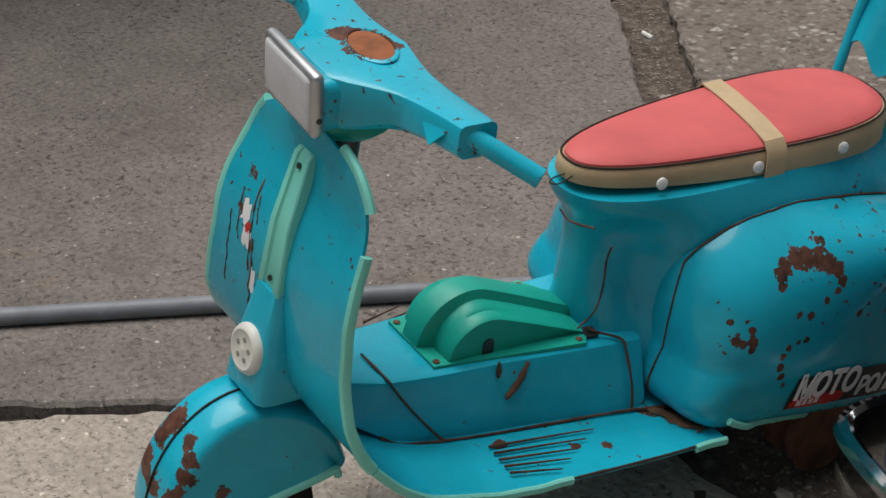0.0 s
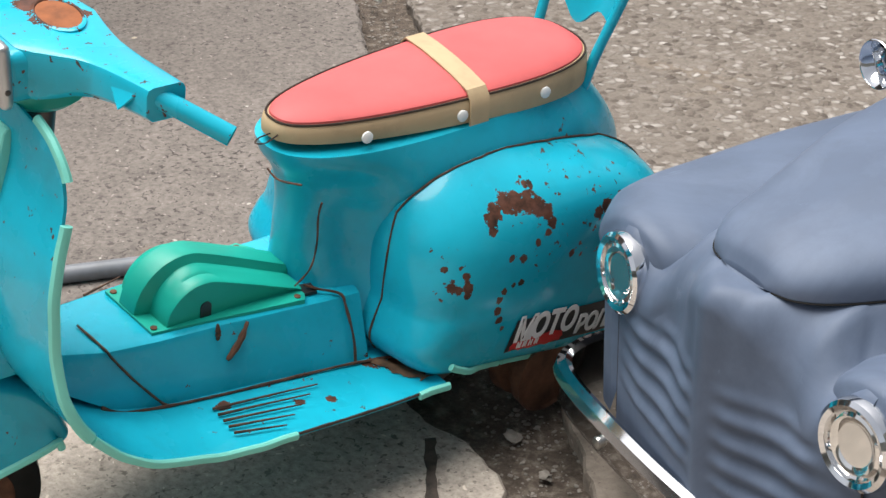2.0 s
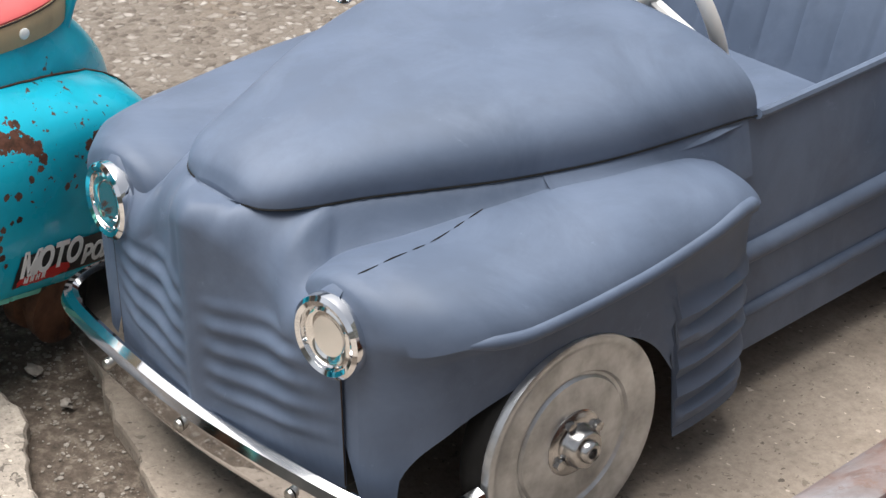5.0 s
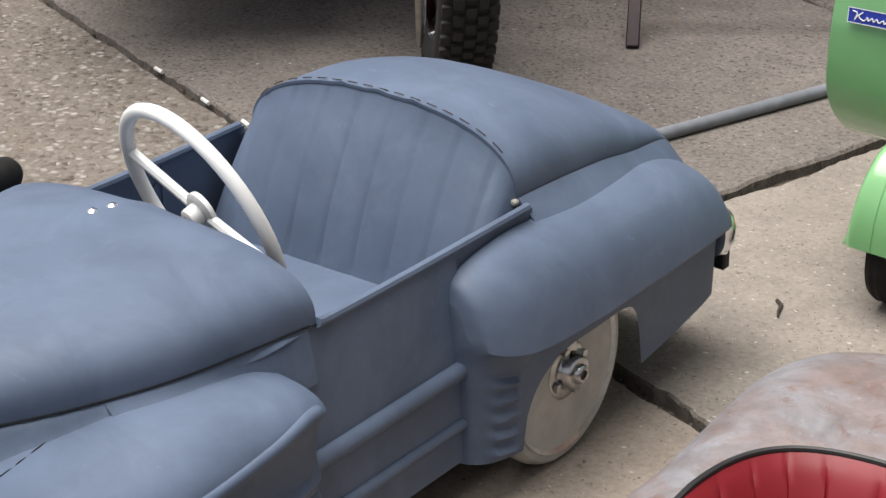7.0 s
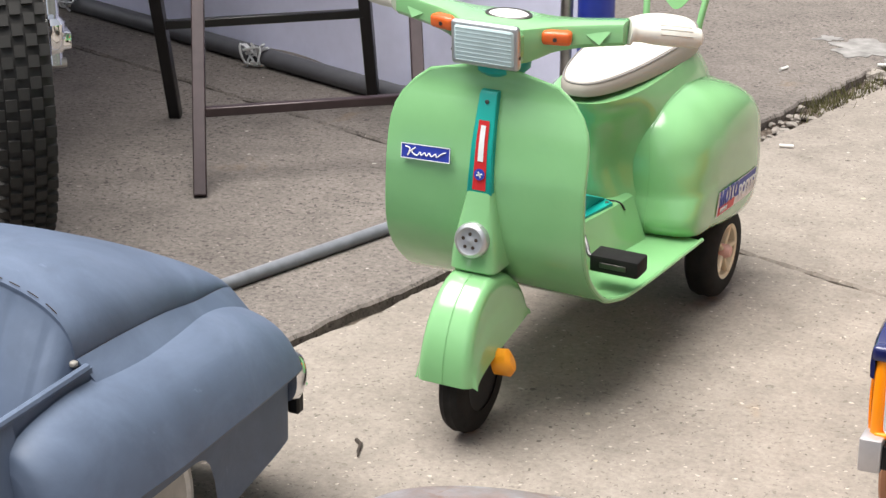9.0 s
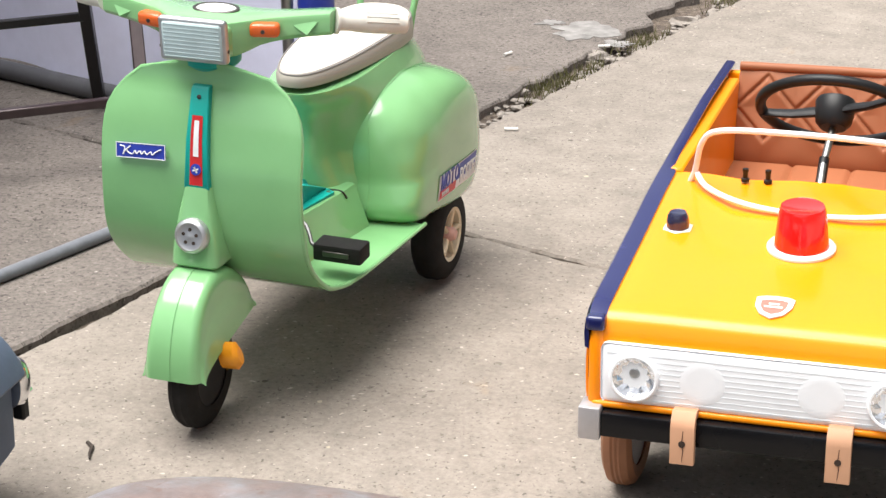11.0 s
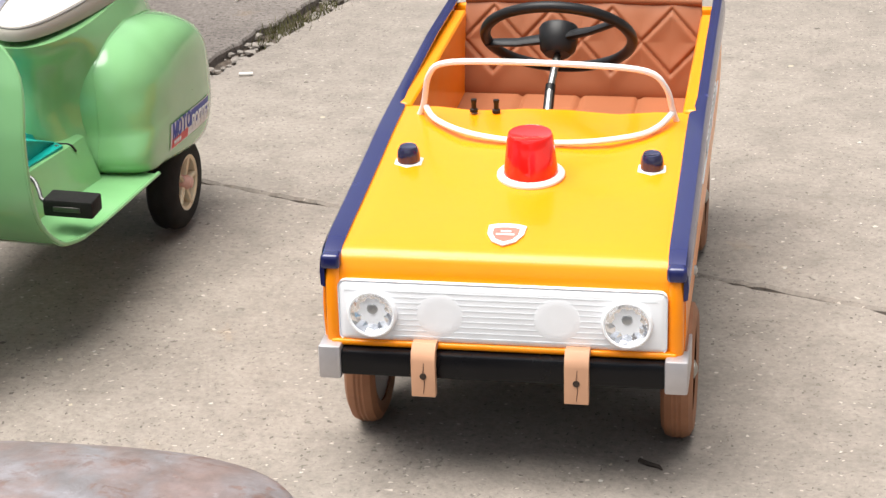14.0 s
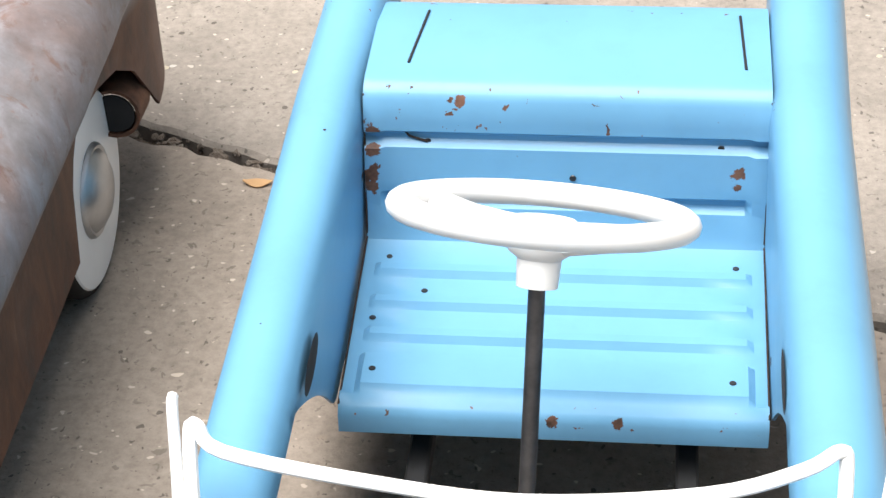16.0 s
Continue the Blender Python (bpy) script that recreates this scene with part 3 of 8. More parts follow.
def scooter(name, label, at, paint, accent, trim, seat_top, seat_side, opts):
    s = thing(name, label, "toy scooter", at, group="toy scooters")
    worn = opts["worn"]
    tab = SHIELD_NARROW if worn else SHIELD_WIDE
    steer = Matrix.Translation((0, 0.10, 0)) @ Matrix.Rotation(radians(opts["steer"]), 4, "Z") @ Matrix.Translation((0, -0.10, 0))

    def turned(ob):
        """What swings with the handlebar."""
        ob.matrix_basis = steer
        return ob
    # leg shield and footboard in one sheet
    bm = bmesh.new()
    surface(bm, lambda u, v: sheet_point(2 * u - 1, v, tab), 28, 70)
    bezel(bm, True, 0.0035)
    part("leg_shield", bm, paint, s)
    # rolled rim along both edges
    for side in (-1, 1):
        runs = [(0.0, 1.0)] if not worn else ([(0.006, 0.055), (0.105, 0.405), (0.41, 0.735), (0.945, 0.998)] if side > 0 else [(0.03, 0.70)])
        for a, b in runs:
            bm = bmesh.new()
            pts = [sheet_point(side, a + (b - a) * k / 40, tab) + Vector((side * (0.0030 if worn else 0.0012), 0.0, 0.0008)) for k in range(41)]
            pts = [p + Vector((noise.noise(p * 22) * (0.003 if worn else 0.0), 0, noise.noise(p * 30) * (0.0025 if worn else 0.0))) for p in pts]
            tube(bm, pts, (0.0046 if a < 0.2 else 0.0036) if worn else 0.0034, 8, flat=1.3 if worn else 1.0)
            part("rim_trim", bm, trim, s, "pale mint plastic edging, torn" if worn else "")
    if not worn:
        # raised bead just inside the shield's edge
        bm = bmesh.new()
        us = [(-0.935, 0.50 - 0.44 * k / 30) for k in range(31)] + [(-0.90 + 1.80 * k / 16, 0.045 - 0.018 * math.sin(math.pi * k / 16)) for k in range(17)] + [(0.935, 0.06 + 0.44 * k / 30) for k in range(31)]
        tube(bm, [sheet_point(u, v, tab) + Vector((0, -0.0012, 0)) for u, v in us], 0.0022, 6)
        part("shield_bead", bm, paint, s)
    if worn:
        # chipped bare edge where the edging has gone
        bm = bmesh.new()
        tube(bm, [sheet_point(1, 0.735 + 0.21 * k / 24, tab) + Vector((0.0008, 0, 0.0006)) for k in range(25)], [0.0014 + 0.0012 * abs(noise.noise(Vector((k * 0.9, 3, 0)))) for k in range(25)], 6)
        part("bare_edge", bm, SEAM, s)
    # ribs on the footboard
    for side in (-1, 1) if worn else ():
        for k in range(5):
            bm = bmesh.new()
            x = side * (0.094 + k * 0.0105)
            y0, y1 = 0.236 - 0.001 * k, 0.352 - 0.017 * k
            pts = [(x, y0, 0), (x + side * 0.014, y1, 0)]
            pts = [(px, py, lerp_table([(0.20, 0.1645), (0.30, 0.159), (0.40, 0.1525)], py)[0] + 0.0012) for px, py, _ in smooth_path(pts, 8)]
            tube(bm, pts, [0.0016 - 0.0009 * i / 8 for i in range(9)], 6)
            part("footboard_rib", bm, SEAM_RUST, s)
    # tunnel between the footboards, widening to the rear
    bm = bmesh.new()
    rings = []
    for y, w, low, zb, zt in ((0.066, 0.036, 0.045, 0.245, 0.262), (0.10, 0.041, 0.050, 0.206, 0.247), (0.146, 0.0475, 0.056, 0.174, 0.2365), (0.20, 0.053, 0.064, 0.162, 0.2325), (0.27, 0.0575, 0.073, 0.157, 0.229), (0.395, 0.068, 0.088, 0.150, 0.2205), (0.43, 0.070, 0.092, 0.147, 0.219)):
        r = 0.008
        rings.append([Vector((-low, y, zb)), Vector((-w, y, zt - r)), Vector((-w + r * 0.3, y, zt - r * 0.3)), Vector((-w + r, y, zt)), Vector((w - r, y, zt)), Vector((w - r * 0.3, y, zt - r * 0.3)), Vector((w, y, zt - r)), Vector((low, y, zb))])
    stack(bm, rings)
    part("tunnel", bm, paint, s)
    # engine cover on the tunnel
    base = 0.2300
    bm = bmesh.new()

    def cover(cy, h, y1):
        """A round hump at cy that runs out towards y1."""
        out = []
        for k in range(31):
            t = k / 30
            if t < 0.6:
                a = math.pi * (1 - t / 0.6 * 0.60)
                y, z = cy + h * 0.98 * math.cos(a), base + h * math.sin(a)
            else:
                f = (t - 0.6) / 0.4
                ya, za = cy + h * 0.98 * math.cos(math.pi * 0.40), base + h * math.sin(math.pi * 0.40)
                y, z = ya + (y1 - ya) * f, za + (base - 0.002 - za) * f ** 1.05
            out.append((y, z))
        return out
    outer, inner = cover(0.2570, 0.0430, 0.374), cover(0.2540, 0.0570, 0.394)
    rings = []
    for x, c, k in ((-0.040, outer, 0.94), (-0.036, outer, 1), (-0.022, outer, 1), (-0.018, inner, 0.985), (0.004, inner, 1.0), (0.008, inner, 0.985), (0.012, outer, 1.09), (0.024, outer, 1.06), (0.027, outer, 1.0), (0.037, outer, 1.0), (0.0405, outer, 0.95)):
        rings.append([Vector((x * (1 + 1.2 * max(0.0, y - 0.27)), 0.26 + (y - 0.26) * (1 if k >= 1 else 0.985), 0.227 + (z - 0.227) * k)) for y, z in c] + [Vector((x, c[-1][0], 0.2215)), Vector((x, c[0][0], 0.2215))])
    stack(bm, rings)
    part("engine_cover", bm, accent, s, "sea-green moulded plastic cover" if worn else "turquoise plastic cover")
    bm = bmesh.new()
    flange = [(-0.042, 0.198, 0.2335), (0.042, 0.198, 0.2335), (0.0605, 0.366, 0.2240), (0.043, 0.378, 0.2235), (-0.043, 0.378, 0.2235), (-0.0605, 0.366, 0.2240)]
    stack(bm, [[Vector((x, y, z - 0.004)) for x, y, z in flange], [Vector((x, y, z + 0.0022)) for x, y, z in flange]])
    part("cover_flange", bm, accent, s)
    for x, y, z in ((-0.036, 0.204, 0.2355), (0.036, 0.204, 0.2355), (-0.053, 0.362, 0.2262), (0.053, 0.362, 0.2262)):
        bm = bmesh.new()
        lathe(bm, [(0.0035, 0), (0.0035, 0.0012), (0.0015, 0.002)], 10, Matrix.Translation((x, y, z)))
        part("rivet", bm, RUSTY if worn else STEEL, s)
    if worn:
        bm = bmesh.new()  # slot for the missing crank, with a round top
        stack(bm, [[Vector((x, 0.2600 + y, z)) for y, z in [(-0.0062, 0.2265)] + [(-0.0062 * math.cos(math.pi * k / 8), 0.2430 + 0.0062 * math.sin(math.pi * k / 8)) for k in range(9)] + [(0.0062, 0.2265)]] for x in (0.036, 0.0418)])
        part("crank_slot", bm, SIGN_BLACK, s)
        for pts, r in (([(0.0590, 0.262, 0.2330), (0.0600, 0.2625, 0.2225), (0.0605, 0.262, 0.215)], 0.0030), ([(0.0600, 0.297, 0.224), (0.0640, 0.286, 0.207), (0.0670, 0.270, 0.192)], 0.0040)):
            bm = bmesh.new()
            tube(bm, smooth_path(pts, 5), [r * (0.25 + 0.9 * math.sin(math.pi * (k + 0.6) / 12) * (0.7 + 0.6 * noise.noise(Vector((k * 0.8, r * 900, 0))))) for k in range(11)], 8)
            part("rust_scratch", bm, RUSTY, s)
    else:
        for side in (-1, 1):
            zc = 0.201 if side > 0 else 0.250
            bm = bmesh.new()
            box(bm, min(side * 0.096, side * 0.170), max(side * 0.096, side * 0.170), 0.196, 0.236, zc - 0.013, zc + 0.013, 0.004, 2)
            pedal = part("pedal", bm, BLACK_RUBBER, s, "black ribbed plastic pedal")
            bm = bmesh.new()
            tube(bm, smooth_path([(side * 0.040, 0.252, 0.226), (side * 0.064, 0.244, 0.222), (side * 0.078, 0.230, (zc + 0.222) / 2), (side * 0.086, 0.220, zc + 0.002), (side * 0.10, 0.216, zc)], 4), 0.0032, 8)
            part("crank", bm, HUB_GREY, pedal, "steel crank")
            bm = bmesh.new()
            box(bm, min(side * 0.112, side * 0.152), max(side * 0.112, side * 0.152), 0.1945, 0.198, zc - 0.004, zc + 0.004, 0.001, 1)
            part("pedal_slot", bm, DARK_STEEL, pedal)
        bm = bmesh.new()
        tube(bm, smooth_path([(0.010, 0.378, 0.2230), (0.045, 0.381, 0.2222), (0.064, 0.386, 0.2195), (0.071, 0.390, 0.2080)], 5), 0.0017, 6)
        part("tunnel_gap", bm, SIGN_BLACK, s)
    # body under the seat
    bm = bmesh.new()

    def body_point(u, v):
        z = 0.112 + (0.378 - 0.112) * v
        f, r, w = lerp_table(BODY, z)
        a = 2 * math.pi * u
        c, q = math.cos(a), math.sin(a)
        n = 2.5
        cy, ry = (f + r) / 2, (r - f) / 2
        y = cy + ry * math.copysign(abs(c) ** (2 / n), c)
        return Vector((w * neck(y, z) * math.copysign(abs(q) ** (2 / n), q), y, z))
    g = surface(bm, body_point, 96, 34, True)
    bm.faces.new(g[-1])
    part("body", bm, paint, s)
    # cowls and their seams
    for side in (-1, 1):
        bm = bmesh.new()
        g = surface(bm, lambda u, v: cowl_point(0.02 + 0.98 * v ** 0.8, 2 * math.pi * u, side), 72, 26, True)
        inner = [bm.verts.new((side * 0.012, CY + (q.co.y - CY) * 0.94, CZ + (q.co.z - CZ) * 0.96)) for q in g[-1]]
        for i in range(72):
            bm.faces.new((g[-1][i], g[-1][(i + 1) % 72], inner[(i + 1) % 72], inner[i]))
        bm.faces.new(g[0][::-1])
        part("side_cowl", bm, paint, s)
        bm = bmesh.new()
        line = []
        for k in range(71):
            q = math.pi * (-0.06 + 1.30 * k / 70)
            r = 1.0
            while r > 0.6:
                p = cowl_point(r, q, side)
                if abs(p.x) > body_half(p.y, p.z) + 0.001:
                    break
                r -= 0.002
            line.append(p + Vector((side * 0.0006, 0, 0.0004)))
        tube(bm, line, [0.0010 + 0.0010 * abs(noise.noise(p * 25)) for p in line] if worn else 0.0006, 6)
        part("cowl_seam", bm, SEAM_RUST if worn else paint, s)
        if worn:
            for a0, a1 in ((0.478, 0.560), (0.565, 0.800)):
                bm = bmesh.new()
                line = []
                for k in range(31):
                    y = a0 + (a1 - a0) * k / 30
                    fa = abs(y - CY) / (0.242 if y > CY else 0.146)
                    z = CZ - 0.100 * max(0.0, 1 - fa ** CP) ** (1 / CP) + 0.010 - cowl_drop(y)
                    line.append(Vector((side * (cowl_x(y, z) + 0.003), y, z + 0.001 * noise.noise(Vector((y * 60, 0, 0))))))
                tube(bm, line, 0.0030, 8, flat=1.4)
                part("cowl_edging", bm, trim, s, "pale mint plastic edging")
    if worn:
        # rusty joints between the pressed parts
        for pts, r in ((((0.0690, 0.205, 0.1625), (0.0655, 0.195, 0.170), (0.0555, 0.170, 0.200), (0.0492, 0.150, 0.2285), (0.0440, 0.145, 0.2375), (0.0, 0.142, 0.2400)), 0.0016),
                       (((0.056, 0.135, 0.181), (0.0620, 0.155, 0.1715), (0.0680, 0.195, 0.1655), (0.0785, 0.270, 0.1605), (0.0925, 0.395, 0.1535), (0.106, 0.455, 0.1510)), 0.0017),
                       (((0.093, 0.412, 0.150), (0.088, 0.411, 0.178), (0.0735, 0.409, 0.210), (0.066, 0.406, 0.2222), (0.052, 0.386, 0.2275), (0.044, 0.376, 0.231)), 0.0016),
                       (((0.060, 0.378, 0.335), (0.055, 0.379, 0.315), (0.0560, 0.379, 0.285), (0.056, 0.373, 0.258), (0.0500, 0.360, 0.238)), 0.0012),
                       (((0.0745, 0.340, 0.374), (0.045, 0.335, 0.366), (0.030, 0.332, 0.372)), 0.0014)):
            bm = bmesh.new()
            line = smooth_path(pts, 7)
            tube(bm, line, [r * (0.7 + 0.8 * abs(noise.noise(p * 40))) for p in line], 6)
            part("seam", bm, SEAM_RUST, s)
        bm = bmesh.new()  # gap between cover and body
        stack(bm, [[Vector((x, y, z + h)) for x, y, z in ((0.036, 0.372, 0.2235), (0.052, 0.372, 0.2225), (0.054, 0.386, 0.2225), (0.040, 0.388, 0.2235))] for h in (0.0, 0.0035)])
        part("cover_gap", bm, SIGN_BLACK, s)
        bm = bmesh.new()  # wire loop under the seat's nose
        tube(bm, smooth_path([(0.004, 0.356, 0.392), (0.006, 0.338, 0.392), (0.014, 0.328, 0.393), (0.020, 0.336, 0.394), (0.012, 0.358, 0.394)], 5), 0.0008, 5)
        part("wire_loop", bm, SEAM, s)
        bm = bmesh.new()  # caked rust and dirt where footboard, body and cowl meet
        surface(bm, lambda u, v: Vector((0.100 + 0.050 * u, 0.432 + 0.030 * u + (0.014 + 0.008 * u) * (v - 0.5) * (1 + 1.4 * noise.noise(Vector((u * 5, 3, 1)))), 0.1510 - 0.003 * u + 0.002 * math.sin(math.pi * v))), 10, 10)
        part("caked_rust", bm, SCUFFED_MINT, s, "caked brown rust on the footboard")
    # seat
    cushion = part("seat", seat_mesh(), seat_side, s, opts["seat_label"])
    bm = bmesh.new()
    rings = []
    for grow, z in ((-0.0035, 0.4035), (-0.0045, 0.4075), (-0.009, 0.4105), (-0.022, 0.4130), (-0.040, 0.4142)):
        rings.append([Vector((x, y, z)) for x, y in seat_outline(grow)])
    stack(bm, rings, floor=False)
    part("seat_top", bm, seat_top, cushion, opts["top_label"])
    bm = bmesh.new()
    tube(bm, [(x, y, 0.4055) for x, y in seat_outline(-0.0012)], 0.0013, 6, closed=True)
    part("piping", bm, SEAM if worn else PIPING_GREY, cushion)
    if worn:
        bm = bmesh.new()
        pts = [(-0.0715, 0.385), (-0.0700, 0.4035), (-0.062, 0.4120), (-0.03, 0.4148), (0.0, 0.4155), (0.03, 0.4148), (0.060, 0.4120), (0.0690, 0.4035), (0.0715, 0.392), (0.0725, 0.374)]
        grid = [[bm.verts.new((x, 0.574 + d - 0.15 * x + 0.05 * max(0.0, x - 0.06), z + 0.0014)) for x, z in pts] for d in (-0.0125, 0.0, 0.0125)]
        for j in range(2):
            for i in range(len(pts) - 1):
                bm.faces.new((grid[j][i], grid[j][i + 1], grid[j + 1][i + 1], grid[j + 1][i]))
        bezel(bm, True, 0.0018)
        part("strap", bm, seat_side, cushion, "tan leatherette strap over the seat")
        for y in (0.432, 0.543, 0.652):
            h = [x for x, yy in seat_outline(0.0015) if abs(yy - y) < 0.02 and x > 0]
            bm = bmesh.new()
            lathe(bm, [(0.0062, 0), (0.0062, 0.002), (0.0045, 0.0032)], 14, axis_to((1, -0.1, 0.1), (max(h) + 0.001, y, 0.3905)))
            part("button", bm, WHITE_ENAMEL, cushion, "white round button")
    # backrest hoop
    bm = bmesh.new()
    tube(bm, smooth_path([(0.042, 0.735, 0.345), (0.046, 0.748, 0.40), (0.054, 0.772, 0.475), (0.050, 0.79, 0.54), (0.0, 0.80, 0.565), (-0.050, 0.79, 0.54), (-0.054, 0.772, 0.475), (-0.046, 0.748, 0.40), (-0.042, 0.735, 0.345)], 5), 0.0058, 10)
    part("backrest_hoop", bm, paint, s)
    bm = bmesh.new()
    low = [(x, 0.757, 0.428 - 0.013 * math.cos(x / 0.050 * math.pi * 1.5)) for x in [-0.050 + 0.10 * k / 20 for k in range(21)]]
    a = [bm.verts.new(p) for p in low]
    b2 = [bm.verts.new((p[0] * 1.05, 0.776, 0.490 + 0.008 * math.cos(p[0] / 0.050 * math.pi))) for p in low]
    for i in range(20):
        bm.faces.new((a[i], a[i + 1], b2[i + 1], b2[i]))
    bezel(bm, True, 0.004)
    part("backrest_plate", bm, paint, s)
    if worn:
        for u0, u1, v0, v1, mt in ((-0.62, -0.50, 0.16, 0.19, WORD_WHITE), (-0.55, -0.42, 0.195, 0.22, WORD_WHITE), (-0.52, -0.46, 0.185, 0.20, SIGN_RED), (-0.36, -0.28, 0.24, 0.275, WORD_WHITE)):
            bm = bmesh.new()
            surface(bm, lambda p, q: sheet_point(u0 + (u1 - u0) * (p + 0.25 * noise.noise(Vector((q * 4, u0 * 9, 0)))), v0 + (v1 - v0) * (q + 0.3 * noise.noise(Vector((p * 5, u0 * 7, 2)))), tab) + Vector((0, -0.0042, 0)), 6, 6)
            part("sticker_scrap", bm, mt, s, "torn scrap of a white sticker")
        for u0, u1, v0, v1, r in ((-0.50, -0.40, 0.12, 0.25, 0.0012), (-0.38, -0.32, 0.20, 0.34, 0.0015), (-0.70, -0.62, 0.15, 0.22, 0.0010), (-0.44, -0.38, 0.14, 0.18, 0.0009), (-0.24, -0.22, 0.24, 0.30, 0.0009), (-0.78, -0.74, 0.19, 0.30, 0.0009)):
            bm = bmesh.new()
            tube(bm, [sheet_point(u0 + (u1 - u0) * k / 12 + 0.03 * noise.noise(Vector((k * 0.6, u0 * 9, 1))), v0 + (v1 - v0) * k / 12, tab) + Vector((0, -0.0036, 0)) for k in range(13)], [r * (0.25 + abs(math.sin(k * 1.3 + u0 * 7))) for k in range(13)], 6)
            part("rust_scratch", bm, RUSTY, s)
    # steering column casting with the badge
    bm = bmesh.new()
    rings = []
    for z, w, f, bk in ((0.2370, 0.0335, 0.0150, 0.085), (0.2400, 0.0350, 0.0125, 0.085), (0.262, 0.0335, 0.0150, 0.08), (0.283, 0.031, 0.0185, 0.075), (0.310, 0.0265, 0.0245, 0.07), (0.335, 0.0220, 0.0305, 0.07), (0.346, 0.0205, 0.0335, 0.07)):
        rings.append([Vector((-w * 1.04, bk, z)), Vector((-w, f + 0.014, z)), Vector((-w * 0.94, f + 0.005, z)), Vector((-w * 0.80, f + 0.001, z)), Vector((-w * 0.55, f, z)), Vector((w * 0.55, f, z)), Vector((w * 0.80, f + 0.001, z)), Vector((w * 0.94, f + 0.005, z)), Vector((w, f + 0.014, z)), Vector((w * 1.04, bk, z))])
    stack(bm, rings)
    part("column_casting", bm, paint, s)
    badge_at = axis_to((0, -1, 0.16), (0, 0.0185, 0.283))
    bm = bmesh.new()
    cap = 0.0 if not worn else -0.0055
    lathe(bm, [(0.0245, -0.005), (0.0245, 0.007 + cap), (0.0225, 0.0105 + cap), (0.019, 0.012 + cap), (0.0165, 0.0108 + cap), (0.004, 0.0112 + cap), (0.002, 0.0118 + cap)], 36, badge_at)
    horn = part("horn_cap", bm, opts["horn_mat"], s, opts["horn_label"])
    for k in range(5):
        bm = bmesh.new()
        a = 2 * math.pi * k / 5 + 0.3
        lathe(bm, [(0.0026, 0.0110 + cap), (0.0026, 0.0116 + cap)], 10, badge_at @ Matrix.Translation((0.0100 * math.cos(a), 0.0100 * math.sin(a), 0)))
        part("horn_hole", bm, SEAM if not worn else HOLE_GREY, horn)
    # ornament strip on the shield, a shallow channel
    bm = bmesh.new()
    rings = []
    for z, w, f in ((0.3415, 0.0185, 0.0360), (0.3450, 0.0185, 0.0340), (0.410, 0.0160, 0.0420), (0.476, 0.0130, 0.0600), (0.4800, 0.0124, 0.0640)):
        lip = 0.0025 if worn else 0.0
        rings.append([Vector((-w, f + 0.022, z)), Vector((-w, f + 0.0015, z)), Vector((-w * 0.92, f, z)), Vector((-w * 0.5, f, z)), Vector((-w * 0.4, f + lip, z)), Vector((w * 0.4, f + lip, z)), Vector((w * 0.5, f, z)), Vector((w * 0.92, f, z)), Vector((w, f + 0.0015, z)), Vector((w, f + 0.022, z))])
    stack(bm, rings)
    strip = part("ornament_strip", bm, opts["strip_mat"], s, opts["strip_label"])

    def strip_y(z):
        return lerp_table([(0.345, 0.0340), (0.410, 0.0420), (0.476, 0.0600)], z)[0]
    for z in ((0.466, 0.355) if worn else (0.467,)):
        bm = bmesh.new()
        lathe(bm, [(0.0030, 0), (0.0030, 0.0012), (0.001, 0.0018)], 10, axis_to((0, -1, 0.25), (0, strip_y(z) + (0.0018 if worn else -0.0002), z)))
        part("screw", bm, DARK_STEEL, strip)
    if not worn:
        for nm, z0, z1, w, mt, lift in (("red_insert", 0.349, 0.443, 0.0092, SIGN_RED, 0.0006), ("white_insert", 0.389, 0.437, 0.0042, WORD_WHITE, 0.0014)):
            bm = bmesh.new()
            pts = [z0 + (z1 - z0) * k / 6 for k in range(7)]
            g2 = [[bm.verts.new((sx * w * (1.06 - 0.22 * (z - 0.349) / 0.094), strip_y(z) - lift, z)) for z in pts] for sx in (-1, 1)]
            for i in range(6):
                bm.faces.new((g2[0][i], g2[0][i + 1], g2[1][i + 1], g2[1][i]))
            part(nm, bm, mt, strip)
        bm = bmesh.new()
        lathe(bm, [(0.0078, 0), (0.0078, 0.0012)], 20, axis_to((0, -1, 0.2), (0, strip_y(0.371) - 0.0006, 0.371)))
        part("round_emblem", bm, SIGN_BLUE, strip, "small blue round emblem")
        bm = bmesh.new()
        for a in (0.6, 1.9, 3.6):
            box(bm, -0.001, 0.001, -0.0045, 0.0045, 0, 0.0004, m=axis_to((0, -1, 0.2), (0, strip_y(0.371) - 0.0020, 0.371)) @ Matrix.Rotation(a, 4, "Z"))
        part("emblem_mark", bm, WORD_WHITE, strip)
        # script plate on the shield's right half
        plate_m = Matrix.Translation((-0.0835, 0.0415, 0.386)) @ Matrix.Rotation(radians(-2), 4, "Z") @ Matrix.Rotation(radians(-3), 4, "Y") @ Matrix.Rotation(radians(80), 4, "X")
        bm = bmesh.new()
        box(bm, -0.038, 0.038, -0.0105, 0.0105, 0, 0.0015, 0.0004, 1, plate_m)
        pl = part("name_plate", bm, SIGN_BLUE, s, "small blue name plate with white script")
        bm = bmesh.new()
        for x0, x1, y0, y1 in ((-0.038, 0.038, 0.0094, 0.0105), (-0.038, 0.038, -0.0105, -0.0094), (-0.038, -0.037, -0.0105, 0.0105), (0.037, 0.038, -0.0105, 0.0105)):
            box(bm, x0, x1, y0, y1, 0.0016, 0.002, m=plate_m)
        part("plate_border", bm, WORD_WHITE, pl)
        bm = bmesh.new()
